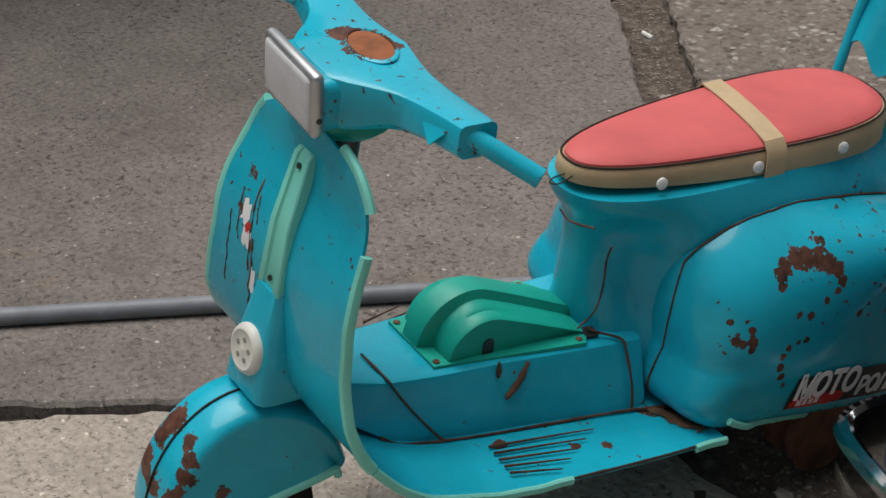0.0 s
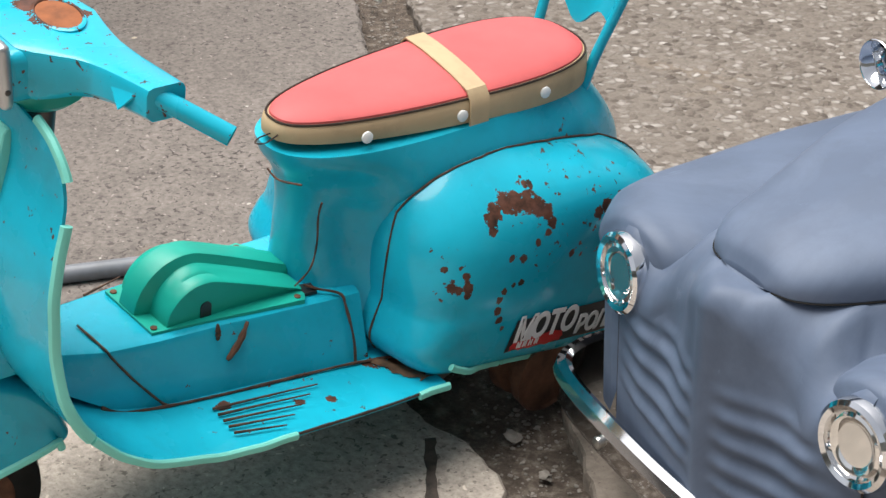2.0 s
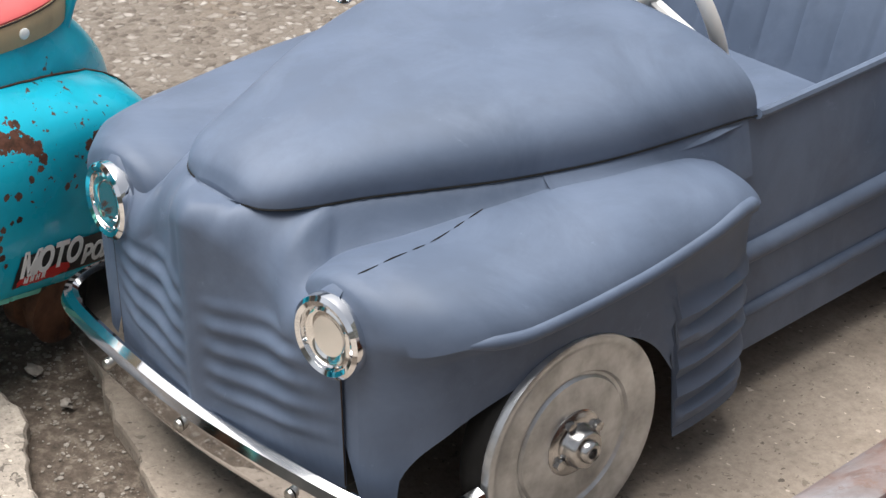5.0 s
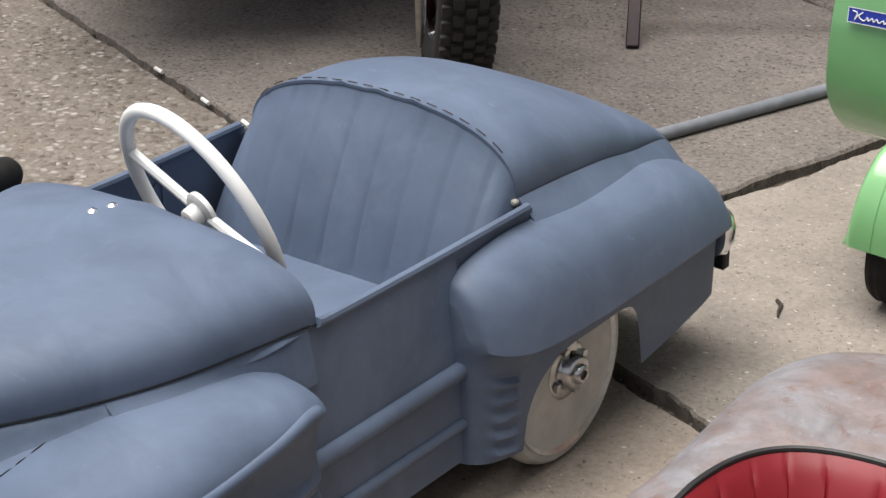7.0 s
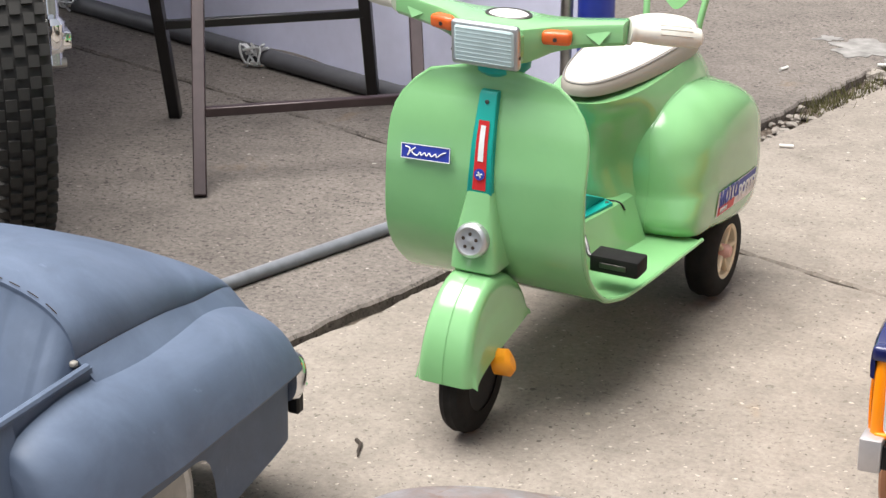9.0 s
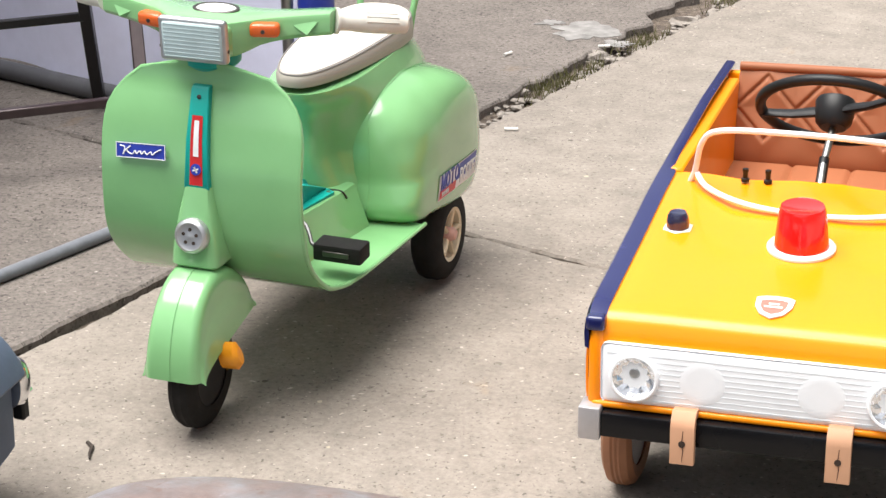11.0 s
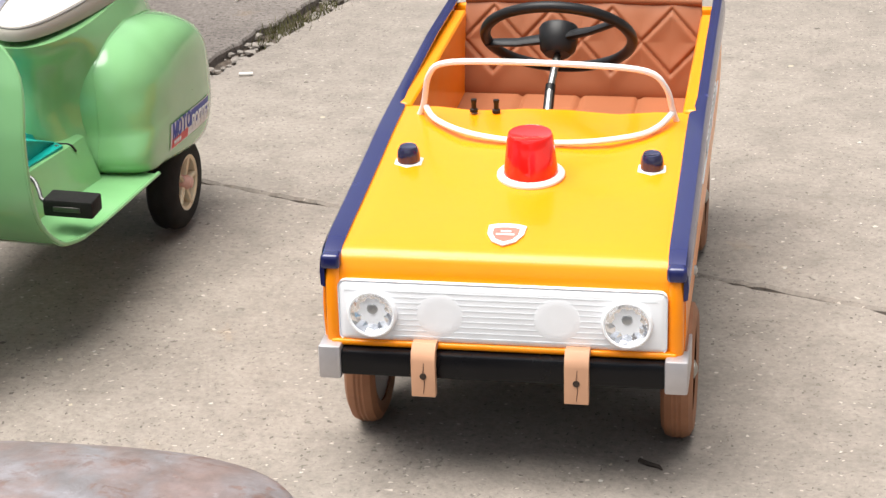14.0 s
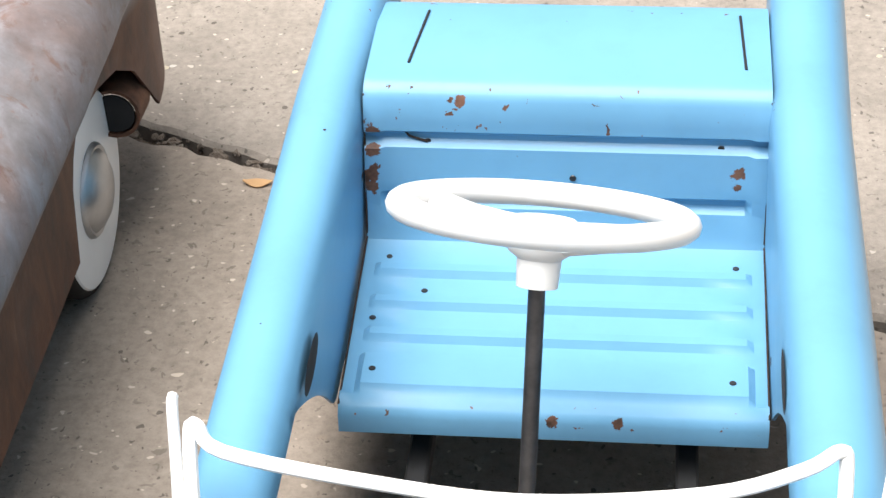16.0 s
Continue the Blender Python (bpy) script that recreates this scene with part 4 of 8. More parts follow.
        tube(bm, [plate_m @ Vector((x, y, 0.0022)) for x, y in smooth_path_2d([(-0.031, 0.006), (-0.024, 0.004), (-0.027, -0.006), (-0.023, 0.0), (-0.015, 0.006), (-0.021, 0.0), (-0.013, -0.005), (-0.008, 0.0), (-0.006, -0.004), (-0.001, 0.0), (0.002, -0.004), (0.006, 0.0), (0.010, -0.004), (0.016, 0.0), (0.018, -0.004), (0.025, 0.001), (0.032, 0.004)])], 0.0009, 5)
        part("plate_script", bm, WORD_WHITE, pl)
    # handlebar: a hollow casting that flares into the headlight
    e, ge, bz = opts["arm_end"], opts["grip_end"], opts["bar_z"]
    bm = bmesh.new()
    for side in (-1, 1):
        rings = []
        for k in range(15):
            t = k / 14
            ax = e[0] * t
            front = lerp_table([(0.0, 0.060), (0.034, 0.062), (0.050, 0.074), (0.066, 0.090), (0.085, 0.102), (0.110, 0.108), (0.170, e[1] - 0.0185)], ax)[0]
            rear = lerp_table([(0.0, 0.157), (0.035, 0.152), (0.06, 0.150), (0.17, e[1] + 0.0165)], ax)[0]
            top = lerp_table([(0.0, bz + 0.021), (0.05, bz + 0.020), (0.17, e[2] + 0.0160)], ax)[0]
            deep = lerp_table([(0.0, 0.050), (0.045, 0.048), (0.075, 0.037), (0.11, 0.033), (0.17, 0.031)], ax)[0]
            rr = 0.006
            cx = side * ax
            rings.append([Vector((cx, y, z)) for y, z in ((front, top - deep + rr), (front, top - rr), (front + rr * 0.3, top - rr * 0.3), (front + rr, top), (rear - rr, top), (rear - rr * 0.3, top - rr * 0.3), (rear, top - rr), (rear, top - deep + rr), (rear - rr, top - deep), (front + rr, top - deep))])
        stack(bm, rings)
    bar = turned(part("handlebar", bm, paint, s))
    for side in (-1, 1):
        bm = bmesh.new()
        a, b = Vector((side * e[0], e[1], e[2])), Vector((side * ge[0], ge[1], ge[2]))
        d = (b - a).normalized()
        if worn:
            tube(bm, [a - d * 0.01, a + (b - a) * 0.5, b], 0.0088, 18, caps=False)
            tube(bm, [b, a], 0.0074, 18, caps=False)
            # dark brown disc paints the tube's rusty, shaded inside
            hole = bmesh.new()
            lathe(hole, [(0.0075, 0), (0.0072, 0.001)], 18, axis_to(d, b - d * 0.003))
            part("tube_hole_shade", hole, SEAM, bar)
            part("grip_tube", bm, paint, bar, "bare painted tube without a rubber grip")
        else:
            n = (b - a).length
            lathe(bm, [(0.0175, 0.0), (0.0175, 0.004), (0.013, 0.005), (0.0125, 0.02), (0.0140, 0.035), (0.0145, 0.055), (0.0138, n - 0.012), (0.0125, n - 0.003), (0.009, n)], 18, axis_to(d, a))
            part("grip", bm, GRIP_IVORY, bar, "ivory plastic grip")
            for k in range(6):
                bm = bmesh.new()
                an = math.pi * (0.1 + 0.16 * k)
                m = axis_to(d, a)
                tube(bm, [m @ Vector((0.0142 * math.cos(an), 0.0142 * math.sin(an), 0.04)), m @ Vector((0.0140 * math.cos(an), 0.0140 * math.sin(an), n - 0.016))], 0.0012, 5)
                part("grip_rib", bm, GRIP_RIB, bar)
        # lever bracket: a folded fin before the arm, hollow beneath
        bm = bmesh.new()
        yf, zt = e[1] - 0.0175, e[2] + 0.012
        q = [(side * 0.094, yf + 0.001, zt - 0.006), (side * 0.150, yf - 0.002, zt - 0.010), (side * 0.138, yf - 0.010, zt - 0.026), (side * 0.128, yf - 0.003, zt - 0.029)]
        vs = [bm.verts.new(p) for p in q]
        bm.faces.new((vs[0], vs[1], vs[2]))
        bm.faces.new((vs[0], vs[2], vs[3]))
        bezel(bm, True, 0.0018)
        part("lever_bracket", bm, paint, bar)
        bm = bmesh.new()
        box(bm, min(side * 0.132, side * 0.154), max(side * 0.132, side * 0.154), yf - 0.0012, yf + 0.004, zt - 0.022, zt - 0.006, 0.0, 1)
        part("lever_slot", bm, SEAM_RUST if worn else SEAM, bar)
        if not worn:
            bm = bmesh.new()
            box(bm, side * 0.082 - 0.020, side * 0.082 + 0.020, 0.084, 0.104, 0.5475, 0.5665, 0.006, 3, Matrix.Translation((side * 0.082, 0.094, 0)) @ Matrix.Rotation(side * radians(14), 4, "Z") @ Matrix.Translation((side * -0.082, -0.094, 0)))
            part("indicator", bm, AMBER, bar, "amber plastic turn signal")
            bm = bmesh.new()
            lathe(bm, [(0.003, 0), (0.003, 0.0016)], 8, axis_to((side * 0.2, -1, 0), (side * 0.083, 0.0845, 0.5565)))
            part("indicator_screw", bm, DARK_STEEL, bar)
    # speedometer dial
    bm = bmesh.new()
    dm = Matrix.Translation((0, 0.121, bz + 0.0205)) @ Matrix.Rotation(radians(4), 4, "X") @ Matrix.Diagonal((1.0, 0.62, 1, 1))
    lathe(bm, [(0.0335, 0.0), (0.0335, 0.0016), (0.0315, 0.0026), (0.0290, 0.0026), (0.0280, 0.0012)], 30, dm)
    dial = turned(part("dial_rim", bm, paint if worn else DARK_STEEL, s))
    bm = bmesh.new()
    lathe(bm, [(0.0285, 0.0010), (0.027, 0.0018)], 30, dm)
    part("dial", bm, opts["dial_mat"], dial, opts["dial_label"])
    # headlight
    hz = bz - 0.002
    bm = bmesh.new()
    box(bm, -0.0455, 0.0455, 0.050, 0.112, hz - 0.0285, hz + 0.0200, 0.010, 3)
    head = turned(part("headlight", bm, paint, s))
    bm = bmesh.new()
    hm = Matrix.Translation((0, 0.0495, hz)) @ Matrix.Rotation(radians(3), 4, "X")
    box(bm, -0.0490, 0.0490, -0.006, 0.006, -0.0305, 0.0305, 0.0055, 4, hm)
    part("headlight_rim", bm, DULL_ALU, head, "dull aluminium frame")
    bm = bmesh.new()
    box(bm, -0.0445, 0.0445, -0.0085, 0.0, -0.0262, 0.0262, 0.0060, 3, hm)
    part("headlight_lens", bm, opts["lens_mat"], head, opts["lens_label"])
    for x in (-0.0480, 0.0480):
        bm = bmesh.new()
        lathe(bm, [(0.0028, 0), (0.0028, 0.0015), (0.001, 0.0022)], 8, axis_to((math.copysign(1, x), 0, 0), (x, 0.0500, hz - 0.012)))
        part("rim_screw", bm, DARK_STEEL, head)
    if not worn:
        for k in range(9):
            bm = bmesh.new()
            tube(bm, [hm @ Vector((-0.040, -0.0083, -0.022 + 0.0055 * k)), hm @ Vector((0.040, -0.0083, -0.022 + 0.0055 * k))], 0.0007, 5)
            part("lens_rib", bm, opts["lens_mat"], head)
    bm = bmesh.new()
    lathe(bm, [(0.030, 0.0), (0.034, 0.008), (0.033, 0.020), (0.026, 0.027), (0.02, 0.028)], 24, Matrix.Translation((0, 0.104, bz - 0.026)) @ Matrix.Rotation(math.pi, 4, "X") @ Matrix.Diagonal((1.15, 1.2, 1, 1)))
    part("column_collar", bm, accent, bar, "turquoise plastic collar" if not worn else "")
    bm = bmesh.new()
    tube(bm, [(0, 0.104, 0.515), (0, 0.095, 0.40), (0, 0.07, 0.28), (0, 0.05, 0.22)], 0.0155, 14)
    turned(part("steering_column", bm, DARK_STEEL if worn else paint, s))
    # front fender: a nearly flat crown between two pressed side walls
    bm = bmesh.new()

    def fender_point(u, v):
        # v runs from the front lip over the top to the rear
        a = radians(180 - 158 * v)
        y, z = 0.024 + 0.100 * math.cos(a), 0.108 + (0.130 - 0.006 * v) * max(math.sin(a), -0.04)
        w = (0.0425 if worn else 0.0410) - 0.006 * math.sin(math.pi * min(1.0, v * 1.1))
        x = 2 * u - 1
        q = abs(x)
        top = min(1.0, q / 0.6)
        dx, fall = 1 - (1 - top) ** 1.25, 0.010 * max(0.0, (top - 0.55) / 0.45) ** 2.2
        if worn:
            dx, fall = math.sin(top * math.pi / 2) ** 0.75, 0.018 * (1 - max(0.0, math.cos(top * math.pi / 2)) ** 0.6)
        out = Vector((y - 0.024, z - 0.100)).normalized()
        y, z = y - out[0] * fall, z - out[1] * fall
        if q > 0.6:
            low = 0.103 + 0.055 * v ** 1.2
            f = (q - 0.6) / 0.4
            z, y = z + (min(z, low) - z) * f, y + (0.024 - y) * 0.03 * f
            dx += 0.17 * f + 0.05 * max(0.0, min(1.0, (f - 0.42) * 9)) * math.sin(math.pi * min(1.0, v * 1.05))
        return Vector((math.copysign(w * dx, x), y, z))
    surface(bm, fender_point, 44, 32)
    bezel(bm, True, 0.003)
    turned(part("front_fender", bm, paint, s))
    bm = bmesh.new()
    tube(bm, [fender_point(0.5, k / 28) + Vector((0, -0.0005, 0.001)) for k in range(29)], 0.0012 if worn else 0.0004, 5)
    turned(part("fender_seam", bm, SEAM if worn else paint, s))
    if worn:
        for side in (0.0, 1.0):
            bm = bmesh.new()
            tube(bm, [fender_point(side, k / 28) for k in range(3, 29)], 0.0042, 7)
            turned(part("fender_edging", bm, trim, s, "pale mint plastic edging"))
    else:
        for side in (-1, 1):
            bm = bmesh.new()
            tube(bm, [(side * 0.038, 0.010, 0.114), (side * 0.060, 0.008, 0.117), (side * 0.066, 0.008, 0.119)], [0.011, 0.0115, 0.007], 12, flat=1.8)
            turned(part("axle_cover", bm, ORANGE, s, "orange plastic axle cover"))
    # wheels; the worn scooter has lost one tyre and leans on its bare rim
    for nm, x, y, zc, w, r in (("front_wheel", 0.0, 0.018, 0.080, 0.021 if worn else 0.018, 0.080), ("rear_wheel", 0.128, 0.640, opts["rear_z"], 0.024, opts["rear_r"]), ("rear_wheel", -0.128, 0.640, opts["rear_z"], 0.024, opts["rear_r"])):
        side = 1 if x >= 0 else -1
        m = axis_to((side, 0, 0), (x, y, zc)) @ Matrix.Diagonal((r / 0.086, r / 0.086, 1, 1))
        bare = worn and x > 0
        bm = bmesh.new()
        if bare:
            lathe(bm, [(0.044, -w * 0.9), (0.047, -w), (0.045, -w * 0.4), (0.036, -w * 0.2), (0.036, w * 0.2), (0.045, w * 0.4), (0.047, w), (0.044, w * 0.9)], 36, m)
        else:
            lathe(bm, [(0.050, -w), (0.070, -w * 1.05), (0.082, -w * 0.75), (0.086, -w * 0.3), (0.0848, -w * 0.1), (0.0848, w * 0.1), (0.086, w * 0.3), (0.082, w * 0.75), (0.070, w * 1.05), (0.050, w)], 44, m, caps=False)
        wheel = part(nm, bm, RUSTY if bare else BLACK_RUBBER, s, "bare rusty rim without a tyre" if bare else "black rubber tyre")
        if nm == "front_wheel":
            turned(wheel)
        if bare:
            continue
        bm = bmesh.new()
        if not worn and nm == "rear_wheel":
            # dark web behind an open ivory rim
            lathe(bm, [(0.047, -w * 0.6), (0.047, w * 0.15), (0.002, w * 0.15)], 32, m)
            part("web", bm, BLACK_PLASTIC, wheel)
            bm = bmesh.new()
            lathe(bm, [(0.053, w * 0.2), (0.0535, w * 0.92), (0.050, w * 1.0), (0.044, w * 0.92), (0.042, w * 0.2)], 36, m, caps=False)
        else:
            lathe(bm, [(0.051, -w * 0.9), (0.046, -w * 0.5), (0.030, -w * 0.3), (0.030, w * 0.3), (0.046, w * 0.5), (0.051, w * 0.9)], 32, m)
        part("rim", bm, RUSTY if worn else (IVORY if nm == "rear_wheel" else BLACK_PLASTIC), wheel, "" if nm == "front_wheel" else ("ivory plastic rim" if not worn else "rusty rim"))
        if not worn and nm == "rear_wheel":
            for k in range(5):
                bm = bmesh.new()
                a = 2 * math.pi * k / 5
                tube(bm, [m @ Vector((0.012 * math.cos(a), 0.012 * math.sin(a), w * 0.6)), m @ Vector((0.048 * math.cos(a), 0.048 * math.sin(a), w * 0.75))], 0.007, 8, flat=0.6)
                part("spoke", bm, IVORY, wheel)
            bm = bmesh.new()
            lathe(bm, [(0.014, w * 0.3), (0.013, w * 0.95), (0.009, w * 1.25), (0.004, w * 1.3)], 16, m)
            part("axle_cap", bm, PINK_CAP, wheel, "pink plastic axle cap")
    bm = bmesh.new()
    tube(bm, [(-0.125, 0.640, opts["rear_z"]), (0.125, 0.640, opts["rear_z"])], 0.008, 8)
    part("rear_axle", bm, DARK_STEEL, s)
    return s


def smooth_path_2d(points, per=5):
    return [(p.x, p.y) for p in smooth_path([(x, y, 0) for x, y in points], per)]


def seat_mesh():
    bm = bmesh.new()
    rings = []
    for g, f in ((-0.002, 0.0), (0.0025, 0.10), (0.0030, 0.45), (0.0015, 0.85), (-0.0008, 1.0), (-0.005, 1.04)):
        rings.append([Vector((x, y, seat_low(y) + (0.4045 - seat_low(y)) * f)) for x, y in seat_outline(g)])
    stack(bm, rings)
    return bm


def sticker(s, yc, zc, tilt, back, worn):
    """The oblong side sticker, pressed onto the cowl, with its words letter by letter."""
    ca, sa = math.cos(radians(tilt)), math.sin(radians(tilt))

    def on_cowl(a, b, lift):
        y, z = yc + a * ca - b * sa, zc + a * sa + b * ca
        e = 0.004
        n = Vector((1.0, -(cowl_x(y + e, z) - cowl_x(y - e, z)) / (2 * e), -(cowl_x(y, z + e) - cowl_x(y, z - e)) / (2 * e))).normalized()
        return Vector((cowl_x(y, z), y, z)) + n * lift, n

    def patch(name, a0, a1, b0, b1, lift, mat, parent, label="", slant=0.0, tear=0.0):
        bm = bmesh.new()
        surface(bm, lambda u, v: on_cowl(a0 + (a1 - a0) * u + slant * (v - 0.5) + tear * noise.noise(Vector((v * 5, a0 * 40, 1))) * (2 * u - 1), b0 + (b1 - b0) * v + tear * noise.noise(Vector((u * 6, b0 * 60, 4))) * (2 * v - 1), lift)[0], 30, 8)
        return part(name, bm, mat, parent, label)
    tear = 0.004 if worn else 0.0
    st = patch("side_sticker", -0.094, 0.094, -0.0195, 0.0195, 0.0012, SIGN_BLACK if worn else WORD_WHITE, s, "torn black and red lettered sticker" if worn else "blue and red lettered sticker", 0.008, tear * 0.4)
    patch("sticker_field", -0.002, 0.092, -0.006, 0.0180, 0.0017, back, st, "", 0.008, tear)
    patch("sticker_field", -0.090, 0.000, 0.000, 0.0180, 0.0017, back if worn else WORD_WHITE, st, "", 0.008, tear)
    patch("sticker_band", -0.091, -0.015, -0.0182, -0.0045, 0.0019, SIGN_RED, st, "", 0.004, tear)
    patch("sticker_band", -0.030, 0.090, -0.0182, -0.006, 0.0017, back if worn else WORD_WHITE, st, "", 0.0, tear)
    for text, a0, step, b, size, mt in (("МОТО", -0.077, 0.0215, 0.0058, 0.0390 if worn else 0.0325, WORD_WHITE if worn else SIGN_BLUE), ("РОЛЛЕР", 0.009, 0.0160, -0.004, 0.0300, WORD_WHITE), ("МИНИ", -0.080, 0.0085, -0.0120, 0.0090, WORD_WHITE)):
        for k, ch in enumerate(text):
            p, n = on_cowl(a0 + step * k, b, 0.0026)
            along_v = (Vector((0, ca, sa)) - n * n.dot(Vector((0, ca, sa)))).normalized()
            up_v = n.cross(along_v)
            m = Matrix((along_v, up_v, n)).transposed().to_4x4()
            m.translation = p
            words("sticker_letter", ch, size, mt, m, st, 0.0004, 0.80, 0.15).data.offset = size * (0.036 if worn else 0.026)
    return st


TEAL = worn_paint("teal_enamel", (0.010, 0.405, 0.550), 0.27, rust=[(-0.015, -0.041, 0.205, 0.019), (-0.019, -0.053, 0.189, 0.016), (-0.023, -0.065, 0.163, 0.017), (0.019, -0.041, 0.204, 0.012), (0.032, -0.046, 0.192, 0.011), (0.036, -0.052, 0.177, 0.012), (0.036, -0.059, 0.163, 0.010), (0.004, -0.070, 0.152, 0.015), (0.034, -0.065, 0.153, 0.014), (-0.012, -0.069, 0.156, 0.012), (0.030, -0.066, 0.135, 0.016), (0.042, -0.017, 0.153, 0.010), (0.043, -0.020, 0.140, 0.010), (0.115, 0.455, 0.150, 0.016), (0.1, 0.425, 0.155, 0.012), (-0.075, 0.045, 0.42, 0.014), (-0.07, 0.04, 0.39, 0.012), (-0.06, 0.035, 0.36, 0.010), (0.0, 0.121, 0.570, 0.030), (-0.03, 0.11, 0.570, 0.018), (0.09, 0.25, 0.16, 0.009), (0.12, 0.32, 0.156, 0.008), (0.131, 0.352, 0.154, 0.008)],
    side_rust=[(0.531, 0.300, 0.006), (0.5325, 0.308, 0.009), (0.541, 0.314, 0.009), (0.554, 0.317, 0.011), (0.567, 0.317, 0.012), (0.580, 0.315, 0.012), (0.591, 0.310, 0.011), (0.600, 0.304, 0.010), (0.603, 0.293, 0.008), (0.597, 0.284, 0.006), (0.590, 0.3285, 0.004), (0.584, 0.329, 0.004), (0.477, 0.268, 0.004), (0.481, 0.251, 0.008), (0.488, 0.247, 0.006), (0.497, 0.261, 0.005), (0.498, 0.248, 0.008), (0.497, 0.239, 0.005), (0.545, 0.186, 0.004), (0.540, 0.198, 0.005), (0.537, 0.211, 0.006), (0.537, 0.223, 0.006), (0.542, 0.232, 0.005), (0.554, 0.236, 0.004), (0.565, 0.236, 0.005), (0.668, 0.285, 0.009), (0.679, 0.289, 0.009), (0.563, 0.265, 0.006), (0.584, 0.276, 0.006), (0.549, 0.269, 0.004), (0.632, 0.250, 0.005)],
    pepper=[(0.60, 0.29, 0.05, 0.655), (0.66, 0.30, 0.06, 0.64), (0.48, 0.26, 0.03, 0.66), (0.04, 0.42, 0.07, 0.69), (0.13, 0.56, 0.08, 0.655), (0.30, 0.15, 0.10, 0.69)], chips=0.735, fade=0.12, grime=0.25, coat=0.38, spots_scale=70.0, rust_color=(0.095, 0.040, 0.026), spec=0.16)
MINT = worn_paint("mint_plastic", (0.20, 0.66, 0.56), 0.45, chips=0.75, fade=0.08)
SEA_GREEN = worn_paint("sea_green_plastic", (0.010, 0.36, 0.275), 0.36, fade=0.10)
TURQUOISE = worn_paint("turquoise_plastic", (0.005, 0.33, 0.28), 0.4, fade=0.06)
PINK_VINYL = worn_paint("faded_pink_vinyl", (0.56, 0.105, 0.105), 0.55, fade=0.16, grime=0.12)
TAN_VINYL = worn_paint("tan_leatherette", (0.50, 0.37, 0.22), 0.6, fade=0.14, grime=0.4)
GREEN_PAINT = worn_paint("leaf_green_enamel", (0.210, 0.455, 0.198), 0.20, fade=0.05, coat=0.7, spec=0.3)
CREAM_VINYL = worn_paint("cream_vinyl", (0.68, 0.63, 0.57), 0.45, fade=0.05)
GREY_VINYL = worn_paint("warm_grey_vinyl", (0.36, 0.33, 0.29), 0.5, fade=0.06)

TEAL_AT = pose(-1.5977, -1.9702, -0.0003, -2.045, 7.755, 10.47) @ Matrix.Scale(0.9915, 4)
teal_scooter = scooter("toy_scooter", "worn teal metal toy scooter, rust-patched, with faded pink seat", TEAL_AT, TEAL, SEA_GREEN, MINT, PINK_VINYL, TAN_VINYL, dict(
    worn=True, seat_label="tan leatherette seat side", top_label="faded pink vinyl top", horn_mat=plain("aged_white", (0.62, 0.61, 0.56), 0.5), horn_label="white plastic horn cap",
    strip_mat=MINT, strip_label="pale mint ornament strip", arm_end=(0.166, 0.1330, 0.566), grip_end=(0.208, 0.169, 0.547), bar_z=0.550, rear_z=0.086, rear_r=0.086, steer=-3.6, dial_mat=plain("rusted_dial", (0.26, 0.085, 0.03), 0.85, 0.0, 0.3, 60, 0.4),
    dial_label="rusted round dial", lens_mat=plain("frosted_lens", (0.58, 0.58, 0.60), 0.3), lens_label="frosted grey plastic lens"))
sticker(teal_scooter, 0.652, 0.156, -9, SIGN_BLACK, True)

green_scooter = scooter("toy_scooter", "glossy leaf-green toy scooter with a cream seat and black pedals", pose(-0.8041, 0.1615, 0.0018, 2.05, 1.43, -2.37), GREEN_PAINT, TURQUOISE, GREEN_PAINT, CREAM_VINYL, GREY_VINYL, dict(
    worn=False, seat_label="warm grey vinyl seat side", top_label="cream vinyl top", horn_mat=plain("silver_cap", (0.5, 0.51, 0.52), 0.35, 0.8), horn_label="silver perforated horn cap",
    strip_mat=TURQUOISE, strip_label="turquoise ornament strip with a red insert", arm_end=(0.166, 0.1330, 0.566), grip_end=(0.246, 0.192, 0.552), bar_z=0.550, rear_z=0.063, rear_r=0.078, steer=0.6, dial_mat=WHITE_ENAMEL,
    dial_label="white oval dial", lens_mat=plain("ribbed_lens", (0.42, 0.53, 0.54), 0.2), lens_label="pale blue ribbed lens"))
sticker(green_scooter, 0.638, 0.169, -5, SIGN_BLUE, False)

# ---- grey pedal car ----
# x across from its middle, y as in the world (the nose points to -y)
PRIMER = worn_paint("grey_primer", (0.088, 0.117, 0.176), 0.54, fade=0.12, grime=0.20, scuff=0.45)
GREY_TYRE = plain("grey_rubber", (0.39, 0.385, 0.365), 0.7, 0.0, 0.18, 18, 0.2)
DISC = plain("dull_disc_steel", (0.44, 0.452, 0.462), 0.36, 0.8, 0.35, 24)
HUB_STEEL = plain("hub_steel", (0.40, 0.395, 0.39), 0.22, 0.95, 0.3, 40)
LAMP_DISH = plain("lamp_dish", (0.76, 0.75, 0.73), 0.09, 0.95, 0.06)
PRIMER_DARK = plain("underbody_black", (0.012, 0.012, 0.013), 0.8, 0.0, 0.3)

grey_car = thing("pedal_car", "matte grey primed metal pedal car with white steering wheel", "pedal car", pose(-1.21, 0, 0), group="pedal cars")

